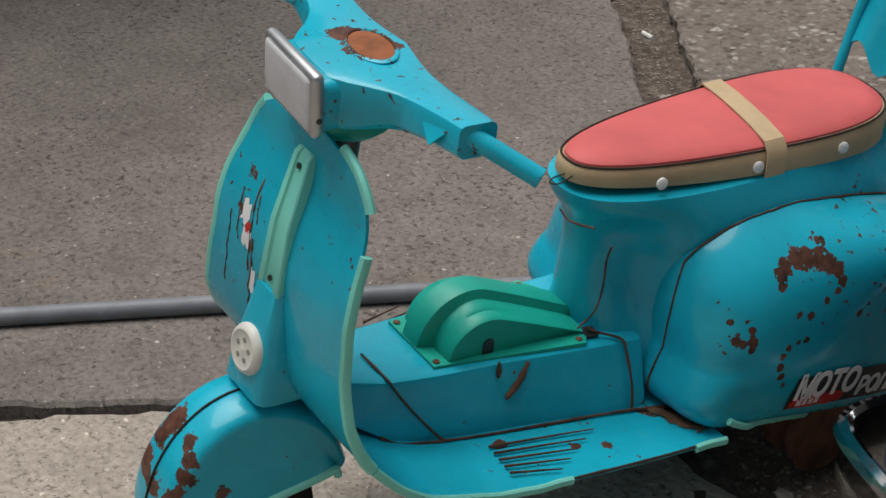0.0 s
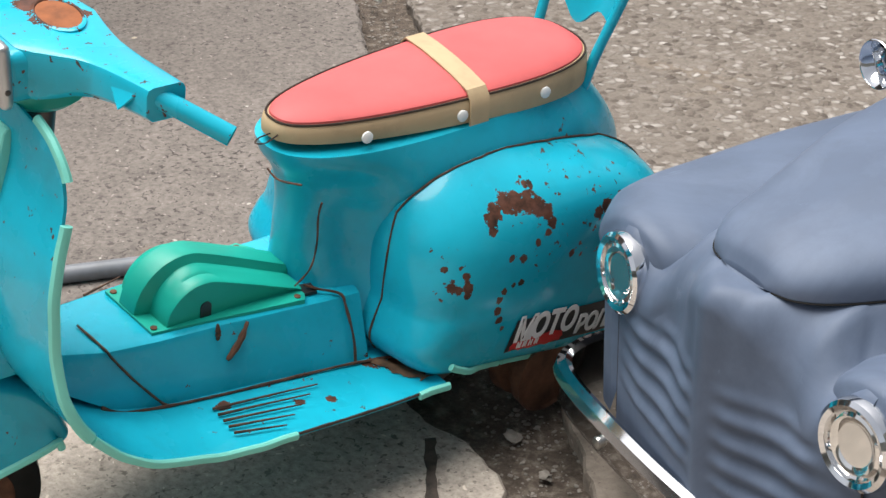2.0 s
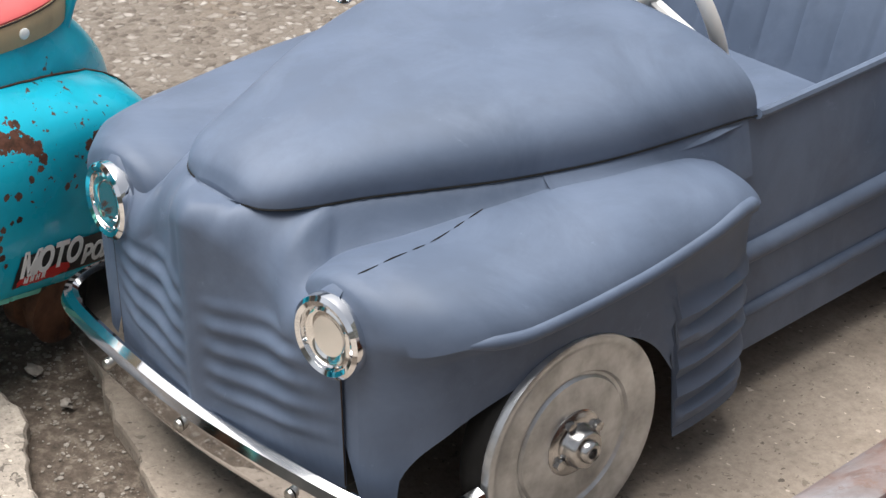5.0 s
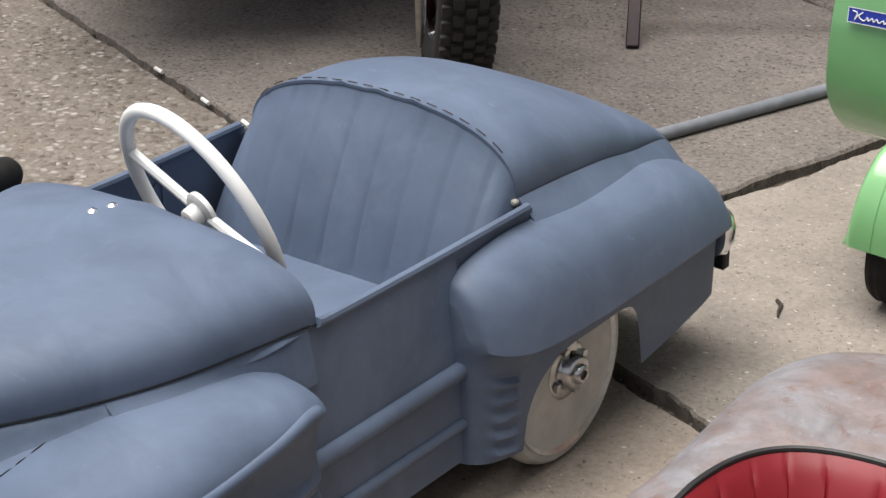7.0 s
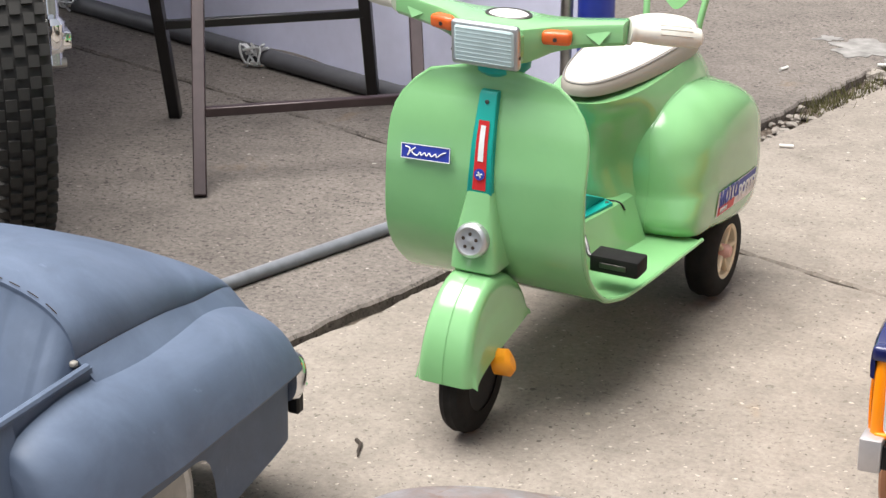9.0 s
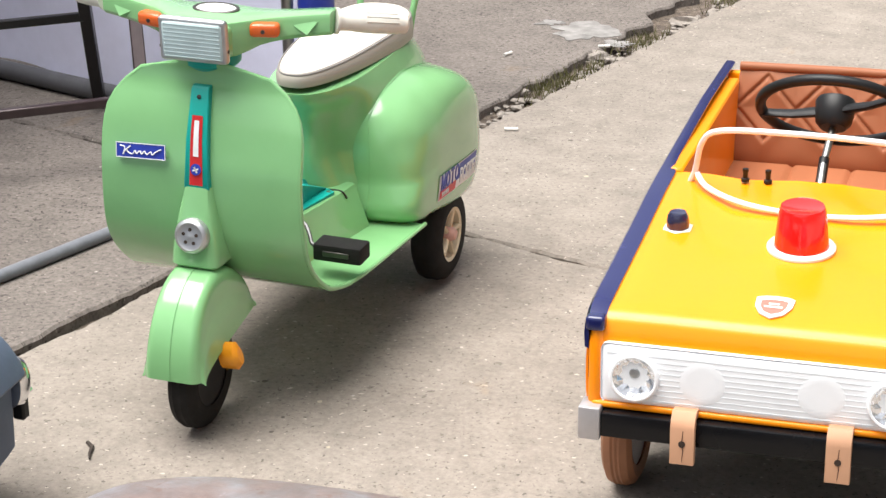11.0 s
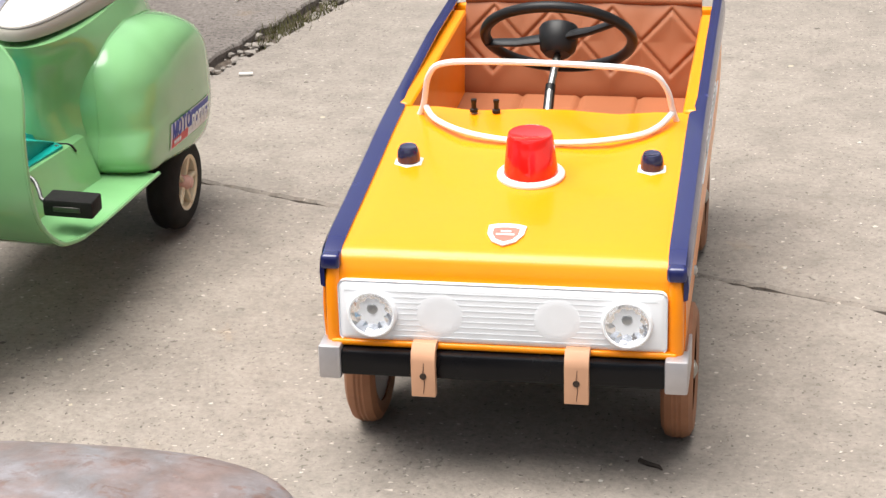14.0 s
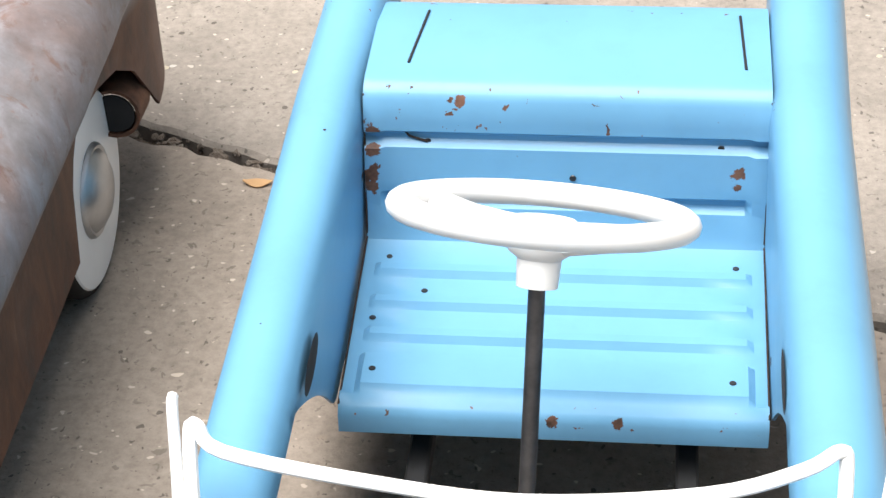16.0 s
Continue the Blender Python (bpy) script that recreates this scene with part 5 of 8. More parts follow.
HOOD = [(-1.338, 0.030, 0.330, 0.336), (-1.330, 0.055, 0.330, 0.350), (-1.305, 0.078, 0.330, 0.364), (-1.254, 0.100, 0.330, 0.375), (-1.188, 0.131, 0.328, 0.385), (-1.117, 0.164, 0.326, 0.392), (-1.005, 0.200, 0.324, 0.398), (-0.91, 0.216, 0.323, 0.401), (-0.85, 0.224, 0.322, 0.399), (-0.842, 0.225, 0.321, 0.392)]
FRONT_FENDER = [(-1.340, 0.172, 0.037, 0.255, 0.038), (-1.334, 0.174, 0.055, 0.262, 0.042), (-1.318, 0.179, 0.073, 0.258, 0.051), (-1.285, 0.189, 0.089, 0.264, 0.047), (-1.220, 0.202, 0.096, 0.260, 0.049), (-1.100, 0.206, 0.098, 0.264, 0.049), (-1.000, 0.208, 0.095, 0.272, 0.038), (-0.940, 0.210, 0.087, 0.278, 0.026), (-0.905, 0.211, 0.074, 0.270, 0.022), (-0.890, 0.212, 0.052, 0.268, 0.008)]
REAR_FENDER = [(-0.624, 0.226, 0.026, 0.214, 0.046), (-0.617, 0.223, 0.050, 0.209, 0.070), (-0.598, 0.218, 0.072, 0.203, 0.087), (-0.560, 0.213, 0.088, 0.197, 0.101), (-0.500, 0.210, 0.095, 0.194, 0.108), (-0.400, 0.208, 0.098, 0.192, 0.103), (-0.270, 0.205, 0.098, 0.191, 0.096), (-0.170, 0.203, 0.096, 0.190, 0.087), (-0.115, 0.202, 0.092, 0.188, 0.073), (-0.096, 0.200, 0.084, 0.187, 0.057), (-0.090, 0.199, 0.074, 0.186, 0.042)]


def arch_front(y):
    d = y + 1.15
    r = 0.176 if d < 0 else 0.126
    edge = 0.085 if d < 0 else 0.054
    return max(edge, 0.10 + 0.112 * math.sqrt(1 - (d / r) ** 2)) if abs(d) < r else edge


def arch_rear(y):
    d = y + 0.430
    edge = 0.060 if d < 0 else 0.066 + max(0.0, (y + 0.30) * 0.10)
    n = 3 if d < 0 else 9
    return max(edge, 0.070 + 0.092 * (1 - abs(d / 0.124) ** n) ** 0.5) if abs(d) < 0.124 else edge


def fender(table, arch, side, louvres, inner=None):
    y0, y1 = table[0][0], table[-1][0]
    n, arc, skirt = 90, 18, 26
    bead = 0.0075 if table is REAR_FENDER else 0.0035
    bm = bmesh.new()
    rows = []
    for j in range(n + 1):
        t = j / n
        t = 0.5 - 0.5 * math.cos(math.pi * t)
        y = y0 + (y1 - y0) * t
        xc, a, zc, b = lerp_table(table, y)
        row = []
        for k in range(arc + 1):
            q = math.pi * (1 - k / arc)
            xf = xc + a * math.cos(q) + bead * math.exp(-(((k - arc) / 1.2) ** 2))
            if inner:
                xf = max(xf, inner(y))
            row.append(Vector((side * xf, y, zc + b * math.sin(q) ** 0.9)))
        zb = arch(y)
        for k in range(1, skirt + 1):
            f = k / skirt
            z = zc - 0.004 + (zb - zc + 0.004) * f
            x = xc + a - (0.014 if inner else 0.010) * min(1.0, f * 7) ** 0.6 - 0.002 * f
            if f > 0.25 and louvres(y):
                x += 0.010 * math.sin((z - 0.06) / (0.022 if inner else 0.030) * math.pi) ** 2 * louvres(y)
            row.append(Vector((side * x, y, z)))
        rows.append([bm.verts.new(p) for p in row])
    for r, s in zip(rows, rows[1:]):
        for k in range(arc + skirt):
            bm.faces.new((r[k], r[k + 1], s[k + 1], s[k]))
    bm.faces.new(rows[0])
    bm.faces.new(rows[-1])
    bmesh.ops.remove_doubles(bm, verts=bm.verts, dist=1e-5)
    return bm


for side in (-1, 1):
    part("front_fender", fender(FRONT_FENDER, arch_front, side, lambda y: max(0.0, 1 - ((y + 0.965) / 0.075) ** 4) if abs(y + 0.965) < 0.075 else 0), PRIMER, grey_car)
    part("rear_fender", fender(REAR_FENDER, arch_rear, side, lambda y: 0.75 * max(0.0, 1 - ((y + 0.585) / 0.022) ** 4) if abs(y + 0.585) < 0.022 else 0, lambda y: 0.2245 if y < -0.455 else 0.0), PRIMER, grey_car)
    # rolled bead where crown and skirt meet
    for table in (FRONT_FENDER, REAR_FENDER):
        bm = bmesh.new()
        y0, y1 = table[0][0] + (0.045 if table is FRONT_FENDER else 0.02), table[-1][0] - (0.032 if table is FRONT_FENDER else 0.02)
        pts = []
        for k in range(41):
            y = y0 + (y1 - y0) * k / 40
            xc, a, zc, b = lerp_table(table, y)
            pts.append((side * (xc + a - 0.001), y, zc + 0.001))
        tube(bm, pts, [0.0080 * min(1.0, 0.15 + k / 5) for k in range(41)], 10)
        part("fender_bead", bm, PRIMER, grey_car)
    # broken weld line along the near fender's crown
    for k, (ya, yb) in enumerate(((-1.318, -1.296), (-1.290, -1.262), (-1.256, -1.240), (-1.233, -1.205), (-1.199, -1.183), (-1.176, -1.150), (-1.143, -1.133)) if side > 0 else ()):
        bm = bmesh.new()
        pts = []
        for i in range(6):
            y = ya + (yb - ya) * i / 5
            xc, a, zc, b = lerp_table(FRONT_FENDER, y)
            q = math.pi * (0.5 + 0.85 * (y + 1.322))
            pts.append((side * (xc + a * math.cos(q)), y, zc + b * math.sin(q) ** 0.9 + 0.0002))
        tube(bm, pts, [0.0002, 0.0007, 0.0009, 0.0007, 0.0006, 0.0002], 5)
        part("weld_seam", bm, BLACK_RUBBER, grey_car)
    bm = bmesh.new()
    tube(bm, [(side * 0.180, -1.3435, z) for z in (0.215, 0.17, 0.13, 0.095)], 0.0009, 5)
    part("weld_seam", bm, SEAM, grey_car)
# hood
bm = bmesh.new()


def hood_point(u, v):
    y = -1.338 + 0.496 * (1 - math.cos(math.pi / 2 * v) if v < 1 else 1)
    w, s, c = lerp_table(HOOD, y)
    q = math.pi * u
    n = 2.7
    x = -w * math.copysign(abs(math.cos(q)) ** (2 / n), math.cos(q))
    z = s + (c - s) * abs(math.sin(q)) ** (2 / n)
    z += 0.004 * math.exp(-((x / 0.02) ** 2)) * min(1, v * 2)
    return Vector((x, y, z))


g = surface(bm, hood_point, 40, 44)
bm.faces.new(g[0])
bezel(bm, True, 0.004)
part("hood", bm, PRIMER, grey_car)
for side in (0, 1):
    bm = bmesh.new()
    tube(bm, [hood_point(float(side), 0.05 + 0.95 * k / 40) + Vector(((2 * side - 1) * 0.001, 0, -0.0008)) for k in range(41)], 0.0009, 5)
    part("hood_seam", bm, BLACK_RUBBER, grey_car)
for y in (-0.903, -0.881):
    bm = bmesh.new()
    lathe(bm, [(0.0065, -0.004), (0.0065, 0.001), (0.004, 0.0035), (0.001, 0.0042)], 12, Matrix.Translation((-0.022 + (y + 0.903) * 0.3, y, hood_point(0.44, 0.9).z + 0.0015)))
    part("bolt", bm, CHROME, grey_car)
# filler between the hood's edge and the fender's rear
for side in (-1, 1):
    bm = bmesh.new()

    def filler(u, v, side=side):
        y = -1.09 + 0.236 * u
        w, s, _ = lerp_table(HOOD, y)
        xc, a, zc, b = lerp_table(FRONT_FENDER, y)
        k = max(0.0, min(1.0, (y + 0.96) / 0.07))
        x1, z1 = xc + 0.01 + (0.236 - xc - 0.01) * k, zc + b * 0.985 + (0.262 - zc - b * 0.985) * k
        return Vector((side * (w + 0.0005 + (x1 - w - 0.0005) * v), y, s - 0.002 + (z1 - s + 0.002) * v - 0.006 * math.sin(math.pi * v) * (1 - k) - 0.012 * max(0.0, 1 - u * 5) * v))
    surface(bm, filler, 24, 10)
    part("cowl_side", bm, PRIMER, grey_car)
# front panel: ribbed nose rolling back into both shoulders, under the hood's edge
bm = bmesh.new()


def deck_z(x, y):
    w, s, _ = lerp_table(HOOD, y)
    w = w if y > -1.338 else max(0.0, 0.030 * (1 - (-1.338 - y) / 0.03))
    xc, a, zc, b = lerp_table(FRONT_FENDER, y)
    x1, z1 = xc - 0.15 * a, zc + b * 0.93
    if y > -1.04:
        f = min(1.0, (y + 1.04) / 0.15)
        x1, z1 = x1 + (0.224 - x1) * f, z1 + (0.316 - z1) * f
    x = abs(x)
    if x <= w:
        return s - 0.001
    f = min(1.0, (x - w) / max(0.001, x1 - w))
    dip = 0.034 * math.sin(math.pi * f) ** 1.2 * min(1.0, (x1 - w) / 0.1)
    return s - 0.001 + (z1 - s + 0.001) * f - dip


def nose_y(x, z):
    a = abs(x) / 0.18
    y = -1.374 + 0.030 * a ** 1.7 - 0.008 * math.exp(-((x / 0.016) ** 2))
    y += 0.020 * math.exp(-(((a - 0.44) / 0.20) ** 2)) * max(0.0, min(1.0, (z - 0.12) / 0.15))
    if 0.06 < a < 0.98 and 0.122 < z < 0.245:
        k = min(1.0, (a - 0.06) * 8) * min(1.0, (0.98 - a) * 3) * min(1, (0.245 - z) * 50) * min(1, (z - 0.122) * 50)
        y -= 0.0058 * k * math.sin((z - 0.010 * a) / 0.0245 * math.pi) ** 2
    return y


def front_panel(u, v):
    q = 2 * u - 1
    a = abs(q)
    x0 = 0.180 * q
    r = 0.020 + 0.055 * math.exp(-(((a - 0.50) / 0.25) ** 2))
    yt = nose_y(x0, 0.27)
    zt = deck_z(x0, yt + r)
    if v < 0.5:
        z = 0.078 + (zt - r - 0.078) * v / 0.5
        return Vector((x0, nose_y(x0, z), z))
    if v < 0.66:
        e = (v - 0.5) / 0.16 * math.pi / 2
        return Vector((x0, nose_y(x0, zt - r) + r * (1 - math.cos(e)), zt - r + r * math.sin(e)))
    f = (v - 0.66) / 0.34
    ys = nose_y(x0, zt - r) + r
    y = ys + (-0.848 - ys) * f
    xc, a2, _, _ = lerp_table(FRONT_FENDER, y)
    x1 = xc - 0.15 * a2
    if y > -1.04:
        x1 += (0.224 - x1) * min(1.0, (y + 1.04) / 0.15)
    x = x0 + q * (x1 - 0.180) * min(1.0, f * 6)
    return Vector((x, y, deck_z(x, y)))


surface(bm, front_panel, 72, 150)
bezel(bm, True, 0.003)
part("front_panel", bm, PRIMER, grey_car)
# lamps
for side in (-1, 1):
    m = axis_to((side * 0.10, -1, 0.06), (side * 0.172, -1.342, 0.255))
    bm = bmesh.new()
    lathe(bm, [(0.037, -0.012), (0.0405, -0.004), (0.0415, 0.004), (0.040, 0.011), (0.036, 0.014), (0.0315, 0.012), (0.030, 0.007)], 40, m, caps=False)
    lamp = part("headlamp", bm, CHROME, grey_car, "chromed lamp ring")
    bm = bmesh.new()
    lathe(bm, [(0.0312, 0.008), (0.026, 0.0105), (0.020, 0.009), (0.017, 0.006), (0.006, 0.005), (0.001, 0.005)], 32, m)
    part("lamp_dish", bm, LAMP_DISH, lamp, "pearly reflecting dish")
    for k in range(4):
        bm = bmesh.new()
        q = 2 * math.pi * k / 4 + 0.5
        lathe(bm, [(0.0022, 0.008), (0.0022, 0.0105), (0.001, 0.0112)], 8, m @ Matrix.Translation((0.0275 * math.cos(q), 0.0275 * math.sin(q), 0)))
        part("lamp_rivet", bm, CHROME, lamp)
# bumper
bm = bmesh.new()
line = smooth_path([(-0.285, -1.275, 0), (-0.283, -1.32, 0), (-0.255, -1.355, 0), (-0.16, -1.372, 0), (0.0, -1.382, 0), (0.16, -1.372, 0), (0.255, -1.355, 0), (0.283, -1.32, 0), (0.285, -1.275, 0)], 6)
prof = [(-0.006, 0.064), (0.006, 0.068), (0.012, 0.082), (0.011, 0.098), (0.013, 0.104), (0.009, 0.113), (0.0, 0.116), (-0.006, 0.112)]
rows = []
for i, p in enumerate(line):
    d = (line[min(i + 1, len(line) - 1)] - line[max(i - 1, 0)]).normalized()
    out = Vector((d.y, -d.x, 0))
    rows.append([bm.verts.new(p + out * o + Vector((0, 0, z))) for o, z in prof])
for r, s in zip(rows, rows[1:]):
    for k in range(len(prof)):
        bm.faces.new((r[k], r[(k + 1) % len(prof)], s[(k + 1) % len(prof)], s[k]))
bm.faces.new(rows[0])
bm.faces.new(rows[-1])
bumper = part("bumper", bm, CHROME, grey_car, "wrap-around chromed bumper")
for x in (-0.15, -0.012, 0.15):
    bm = bmesh.new()
    lathe(bm, [(0.007, 0), (0.006, 0.003), (0.002, 0.005)], 12, axis_to((0, -1, 0), (x, -1.3940 + 0.42 * x * x, 0.088)))
    part("bumper_bolt", bm, STEEL, bumper)
for x in (-0.12, 0.12):
    bm = bmesh.new()
    box(bm, x - 0.012, x + 0.012, -1.378, -1.29, 0.084, 0.096, 0.002, 1)
    part("bumper_bracket", bm, DARK_STEEL, bumper)
# door sides with beads and rail
for side in (-1, 1):
    bm = bmesh.new()

    def door(u, v, side=side):
        y = -0.93 + 0.328 * u
        zt = 0.318 - 0.006 * u - 0.035 * max(0.0, (-0.885 - y) / 0.045) ** 1.5
        z = 0.064 + (zt - 0.064) * v
        return Vector((side * (0.247 - 0.026 * v ** 2), y, z))
    surface(bm, door, 20, 14)
    surface(bm, lambda u, v: Vector((side * (0.2215 + 0.0 * v), -0.602 + 0.152 * u, 0.20 + 0.112 * v)), 8, 4)
    bezel(bm, True, 0.004)
    dr = part("side_panel", bm, PRIMER, grey_car)
    for z, r, y0, y1 in ((0.178, 0.0115, -0.885, -0.612), (0.112, 0.0075, -0.885, -0.612)):
        bm = bmesh.new()
        x = 0.247 - 0.026 * ((z - 0.064) / 0.25) ** 2
        tube(bm, [(side * x, y0, z), (side * x, y0 + 0.006, z), (side * x, y1 - 0.004, z), (side * x, y1, z)], [r * 0.5, r, r, r * 0.7], 12, flat=1.0)
        part("side_bead", bm, PRIMER, dr)
    bm = bmesh.new()
    tube(bm, smooth_path([(side * 0.226, -0.842, 0.322), (side * 0.2215, -0.81, 0.3165), (side * 0.2205, -0.66, 0.314), (side * 0.2215, -0.46, 0.315)], 5), 0.0055, 8)
    part("rail", bm, PRIMER, dr)
# underbody and floor
bm = bmesh.new()
box(bm, -0.17, 0.17, -1.34, -0.13, 0.075, 0.155, 0.01, 1)
part("underbody", bm, PRIMER_DARK, grey_car)
bm = bmesh.new()
box(bm, -0.218, 0.218, -0.90, -0.46, 0.156, 0.166, 0.002, 1)
part("floor_pan", bm, PRIMER, grey_car)
# seat and channelled backrest
bm = bmesh.new()
box(bm, -0.205, 0.205, -0.76, -0.53, 0.166, 0.205, 0.014, 3)
part("seat", bm, PRIMER, grey_car)


def crown(x, half=0.202, edge=0.318, top=0.406, n=2.35):
    return edge + (top - edge) * max(0.0, 1 - (abs(x) / half) ** n) ** (1 / n)


bm = bmesh.new()


def back(u, v):
    x = (2 * u - 1) * 0.2028
    zt = crown(x)
    z = 0.19 + (zt - 0.19) * v
    groove = 0.0025 * max(0.0, 1 - (abs(((x + 0.0) / 0.050) % 1 - 0.5) / 0.10) ** 2) if abs(((x) / 0.050) % 1 - 0.5) < 0.10 else 0.0
    return Vector((x, -0.548 + 0.094 * v - 0.010 * math.sin(math.pi * min(1, v * 1.1)) + groove * min(1.0, (1 - v) * 12) * min(1, v * 8), z))


surface(bm, back, 96, 18)
bezel(bm, True, 0.004)
part("backrest", bm, PRIMER, grey_car)
bm = bmesh.new()
for k in range(16):
    x0 = -0.19 + 0.38 * k / 16
    tube(bm, [(x, -0.452, crown(x) + 0.0042) for x in (x0, x0 + 0.007, x0 + 0.014)], 0.0007, 5)
part("weld_seam", bm, SEAM, grey_car)
# tail
TAIL = [(-0.456, 0.203, 0.318, 0.408), (-0.37, 0.203, 0.314, 0.406), (-0.27, 0.200, 0.304, 0.386), (-0.19, 0.196, 0.290, 0.354), (-0.13, 0.194, 0.284, 0.324), (-0.095, 0.190, 0.272, 0.298), (-0.075, 0.186, 0.240, 0.252), (-0.064, 0.184, 0.10, 0.102)]
bm = bmesh.new()


def tail(u, v):
    y = -0.456 + 0.394 * v
    w, e, c = lerp_table(TAIL, y)
    q = math.pi * u
    n = 2.35
    x = -w * math.copysign(abs(math.cos(q)) ** (2 / n), math.cos(q))
    z = e + (c - e) * abs(math.sin(q)) ** (2 / n)
    z += 0.0025 * (math.exp(-((x - 0.055) / 0.008) ** 2) + math.exp(-((x + 0.055) / 0.008) ** 2) + math.exp(-(x / 0.008) ** 2)) * max(0, 1 - v * 1.6)
    return Vector((x, y, z))


surface(bm, tail, 60, 40)
for side in (-1, 1):
    surface(bm, lambda u, v: Vector((side * (lerp_table(TAIL, -0.456 + 0.394 * u)[0] + 0.03 * v), -0.456 + 0.394 * u, lerp_table(TAIL, -0.456 + 0.394 * u)[1] - 0.03 * v)), 20, 2)
bezel(bm, True, 0.004)
part("tail", bm, PRIMER, grey_car)
for side in (0, 1):
    bm = bmesh.new()
    tube(bm, [tail(float(side), 0.02 + 0.93 * k / 30) + Vector(((2 * side - 1) * 0.0015, 0, 0.0012)) for k in range(28)], 0.0013, 5)
    part("tail_seam", bm, SEAM, grey_car)
bm = bmesh.new()
box(bm, 0.199, 0.208, -0.464, -0.455, 0.312, 0.3195, 0.002, 1)
part("corner_patch", bm, plain("bare_patch", (0.30, 0.28, 0.25), 0.6), grey_car)
# tail lamp
m = axis_to((0.15, 1, 0), (0.272, -0.090, 0.165))
bm = bmesh.new()
lathe(bm, [(0.018, -0.01), (0.020, 0.004), (0.016, 0.014), (0.006, 0.018)], 24, m @ Matrix.Diagonal((1, 1.8, 1, 1)))
tl = part("tail_lamp", bm, CHROME, grey_car, "chromed tail lamp housing")
bm = bmesh.new()
tube(bm, [(0.272, -0.09, 0.140), (0.274, -0.055, 0.140)], 0.004, 8)
part("tail_knob", bm, CHROME, tl)
bm = bmesh.new()
box(bm, 0.262, 0.280, -0.086, -0.070, 0.108, 0.150, 0.003, 1)
part("tail_lens", bm, BLACK_PLASTIC, tl)
# wheels: a pressed steel disc over the tyre in front, a grey tyre round it behind
FRONT_TYRE = [(0.085, -0.034), (0.104, -0.034), (0.1095, -0.024), (0.1108, -0.008), (0.1095, 0.0), (0.100, 0.002)]
FRONT_DISC = [(0.1085, -0.002), (0.1095, 0.004), (0.1075, 0.0085), (0.1035, 0.0095), (0.0985, 0.0080), (0.094, 0.0060), (0.072, 0.0070), (0.0695, 0.0040), (0.0665, 0.0035), (0.0640, 0.0065), (0.030, 0.0085), (0.004, 0.0085)]
REAR_TYRE = [(0.085, -0.018), (0.101, -0.018), (0.1075, -0.010), (0.1085, 0.004), (0.106, 0.014), (0.102, 0.018), (0.096, 0.0175)]
REAR_DISC = [(0.0965, 0.0165), (0.094, 0.0205), (0.089, 0.0175), (0.084, 0.0125), (0.080, 0.0165), (0.068, 0.0165), (0.063, 0.0115), (0.030, 0.0130), (0.026, 0.0150), (0.004, 0.0150)]
HUB = [(0.034, 0.013), (0.0335, 0.018), (0.030, 0.0205), (0.022, 0.021), (0.0205, 0.024), (0.0195, 0.033), (0.0175, 0.036), (0.0115, 0.036), (0.0105, 0.041), (0.0085, 0.043), (0.0055, 0.042), (0.0050, 0.036), (0.001, 0.036)]
for x, y, z, big in ((0.2845, -1.160, 0.1130, 1.02), (-0.2845, -1.160, 0.1130, 1.02), (0.260, -0.456, 0.1204, 1.11), (-0.260, -0.456, 0.1204, 1.11)):
    side = 1 if x > 0 else -1
    front = y < -1
    m = Matrix.Translation((x, y, z)) @ Matrix.Diagonal((1, big, big, 1)) @ axis_to((side, 0, 0))
    bm = bmesh.new()
    lathe(bm, FRONT_TYRE if front else REAR_TYRE, 56, m)
    wh = part("wheel", bm, BLACK_RUBBER if front else GREY_TYRE, grey_car, "wheel with black rubber tyre" if front else "wheel with grey rubber tyre")
    bm = bmesh.new()
    lathe(bm, FRONT_DISC if front else REAR_DISC, 64, m)
    part("wheel_disc", bm, DISC, wh, "dull steel disc")
    sunk = m @ Matrix.Translation((0, 0, -0.009 if front else 0.0))
    bm = bmesh.new()
    lathe(bm, HUB, 30, sunk)
    part("hub", bm, HUB_STEEL, wh, "steel hub")
    for k in range(4):
        q = 2 * math.pi * k / 4 + 0.4
        bm = bmesh.new()
        lathe(bm, [(0.0055, 0.014), (0.0055, 0.020), (0.002, 0.021)], 6, sunk @ Matrix.Translation((0.0265 * math.cos(q), 0.0265 * math.sin(q), 0.006)))
        part("hub_bolt", bm, HUB_STEEL, wh)
for y, z in ((-1.160, 0.1130), (-0.456, 0.1204)):
    bm = bmesh.new()
    tube(bm, [(-0.25, y, z), (0.25, y, z)], 0.008, 8)
    part("axle", bm, DARK_STEEL, grey_car)
# steering wheel
SW = Matrix.Translation((0.012, -0.776, 0.368)) @ Matrix.Rotation(radians(-13), 4, "Z") @ Matrix.Rotation(radians(90 + 20), 4, "X")
bm = bmesh.new()
tube(bm, ring_line(0.127, SW, 56), 0.0085, 10, closed=True)
sw = part("steering_wheel", bm, WHITE_ENAMEL, grey_car, "white enamelled steering wheel")
for q in (-0.32, math.pi - 0.32):
    bm = bmesh.new()
    tube(bm, [SW @ Vector((0.018 * math.cos(q), 0.018 * math.sin(q), 0.002)), SW @ Vector((0.125 * math.cos(q), 0.125 * math.sin(q), 0))], 0.0062, 8)
    part("wheel_spoke", bm, WHITE_ENAMEL, sw)
bm = bmesh.new()
lathe(bm, [(0.022, -0.003), (0.023, 0.003), (0.019, 0.006), (0.013, 0.006), (0.012, 0.020), (0.009, 0.022)], 24, SW)
part("wheel_hub", bm, WHITE_ENAMEL, sw)
bm = bmesh.new()
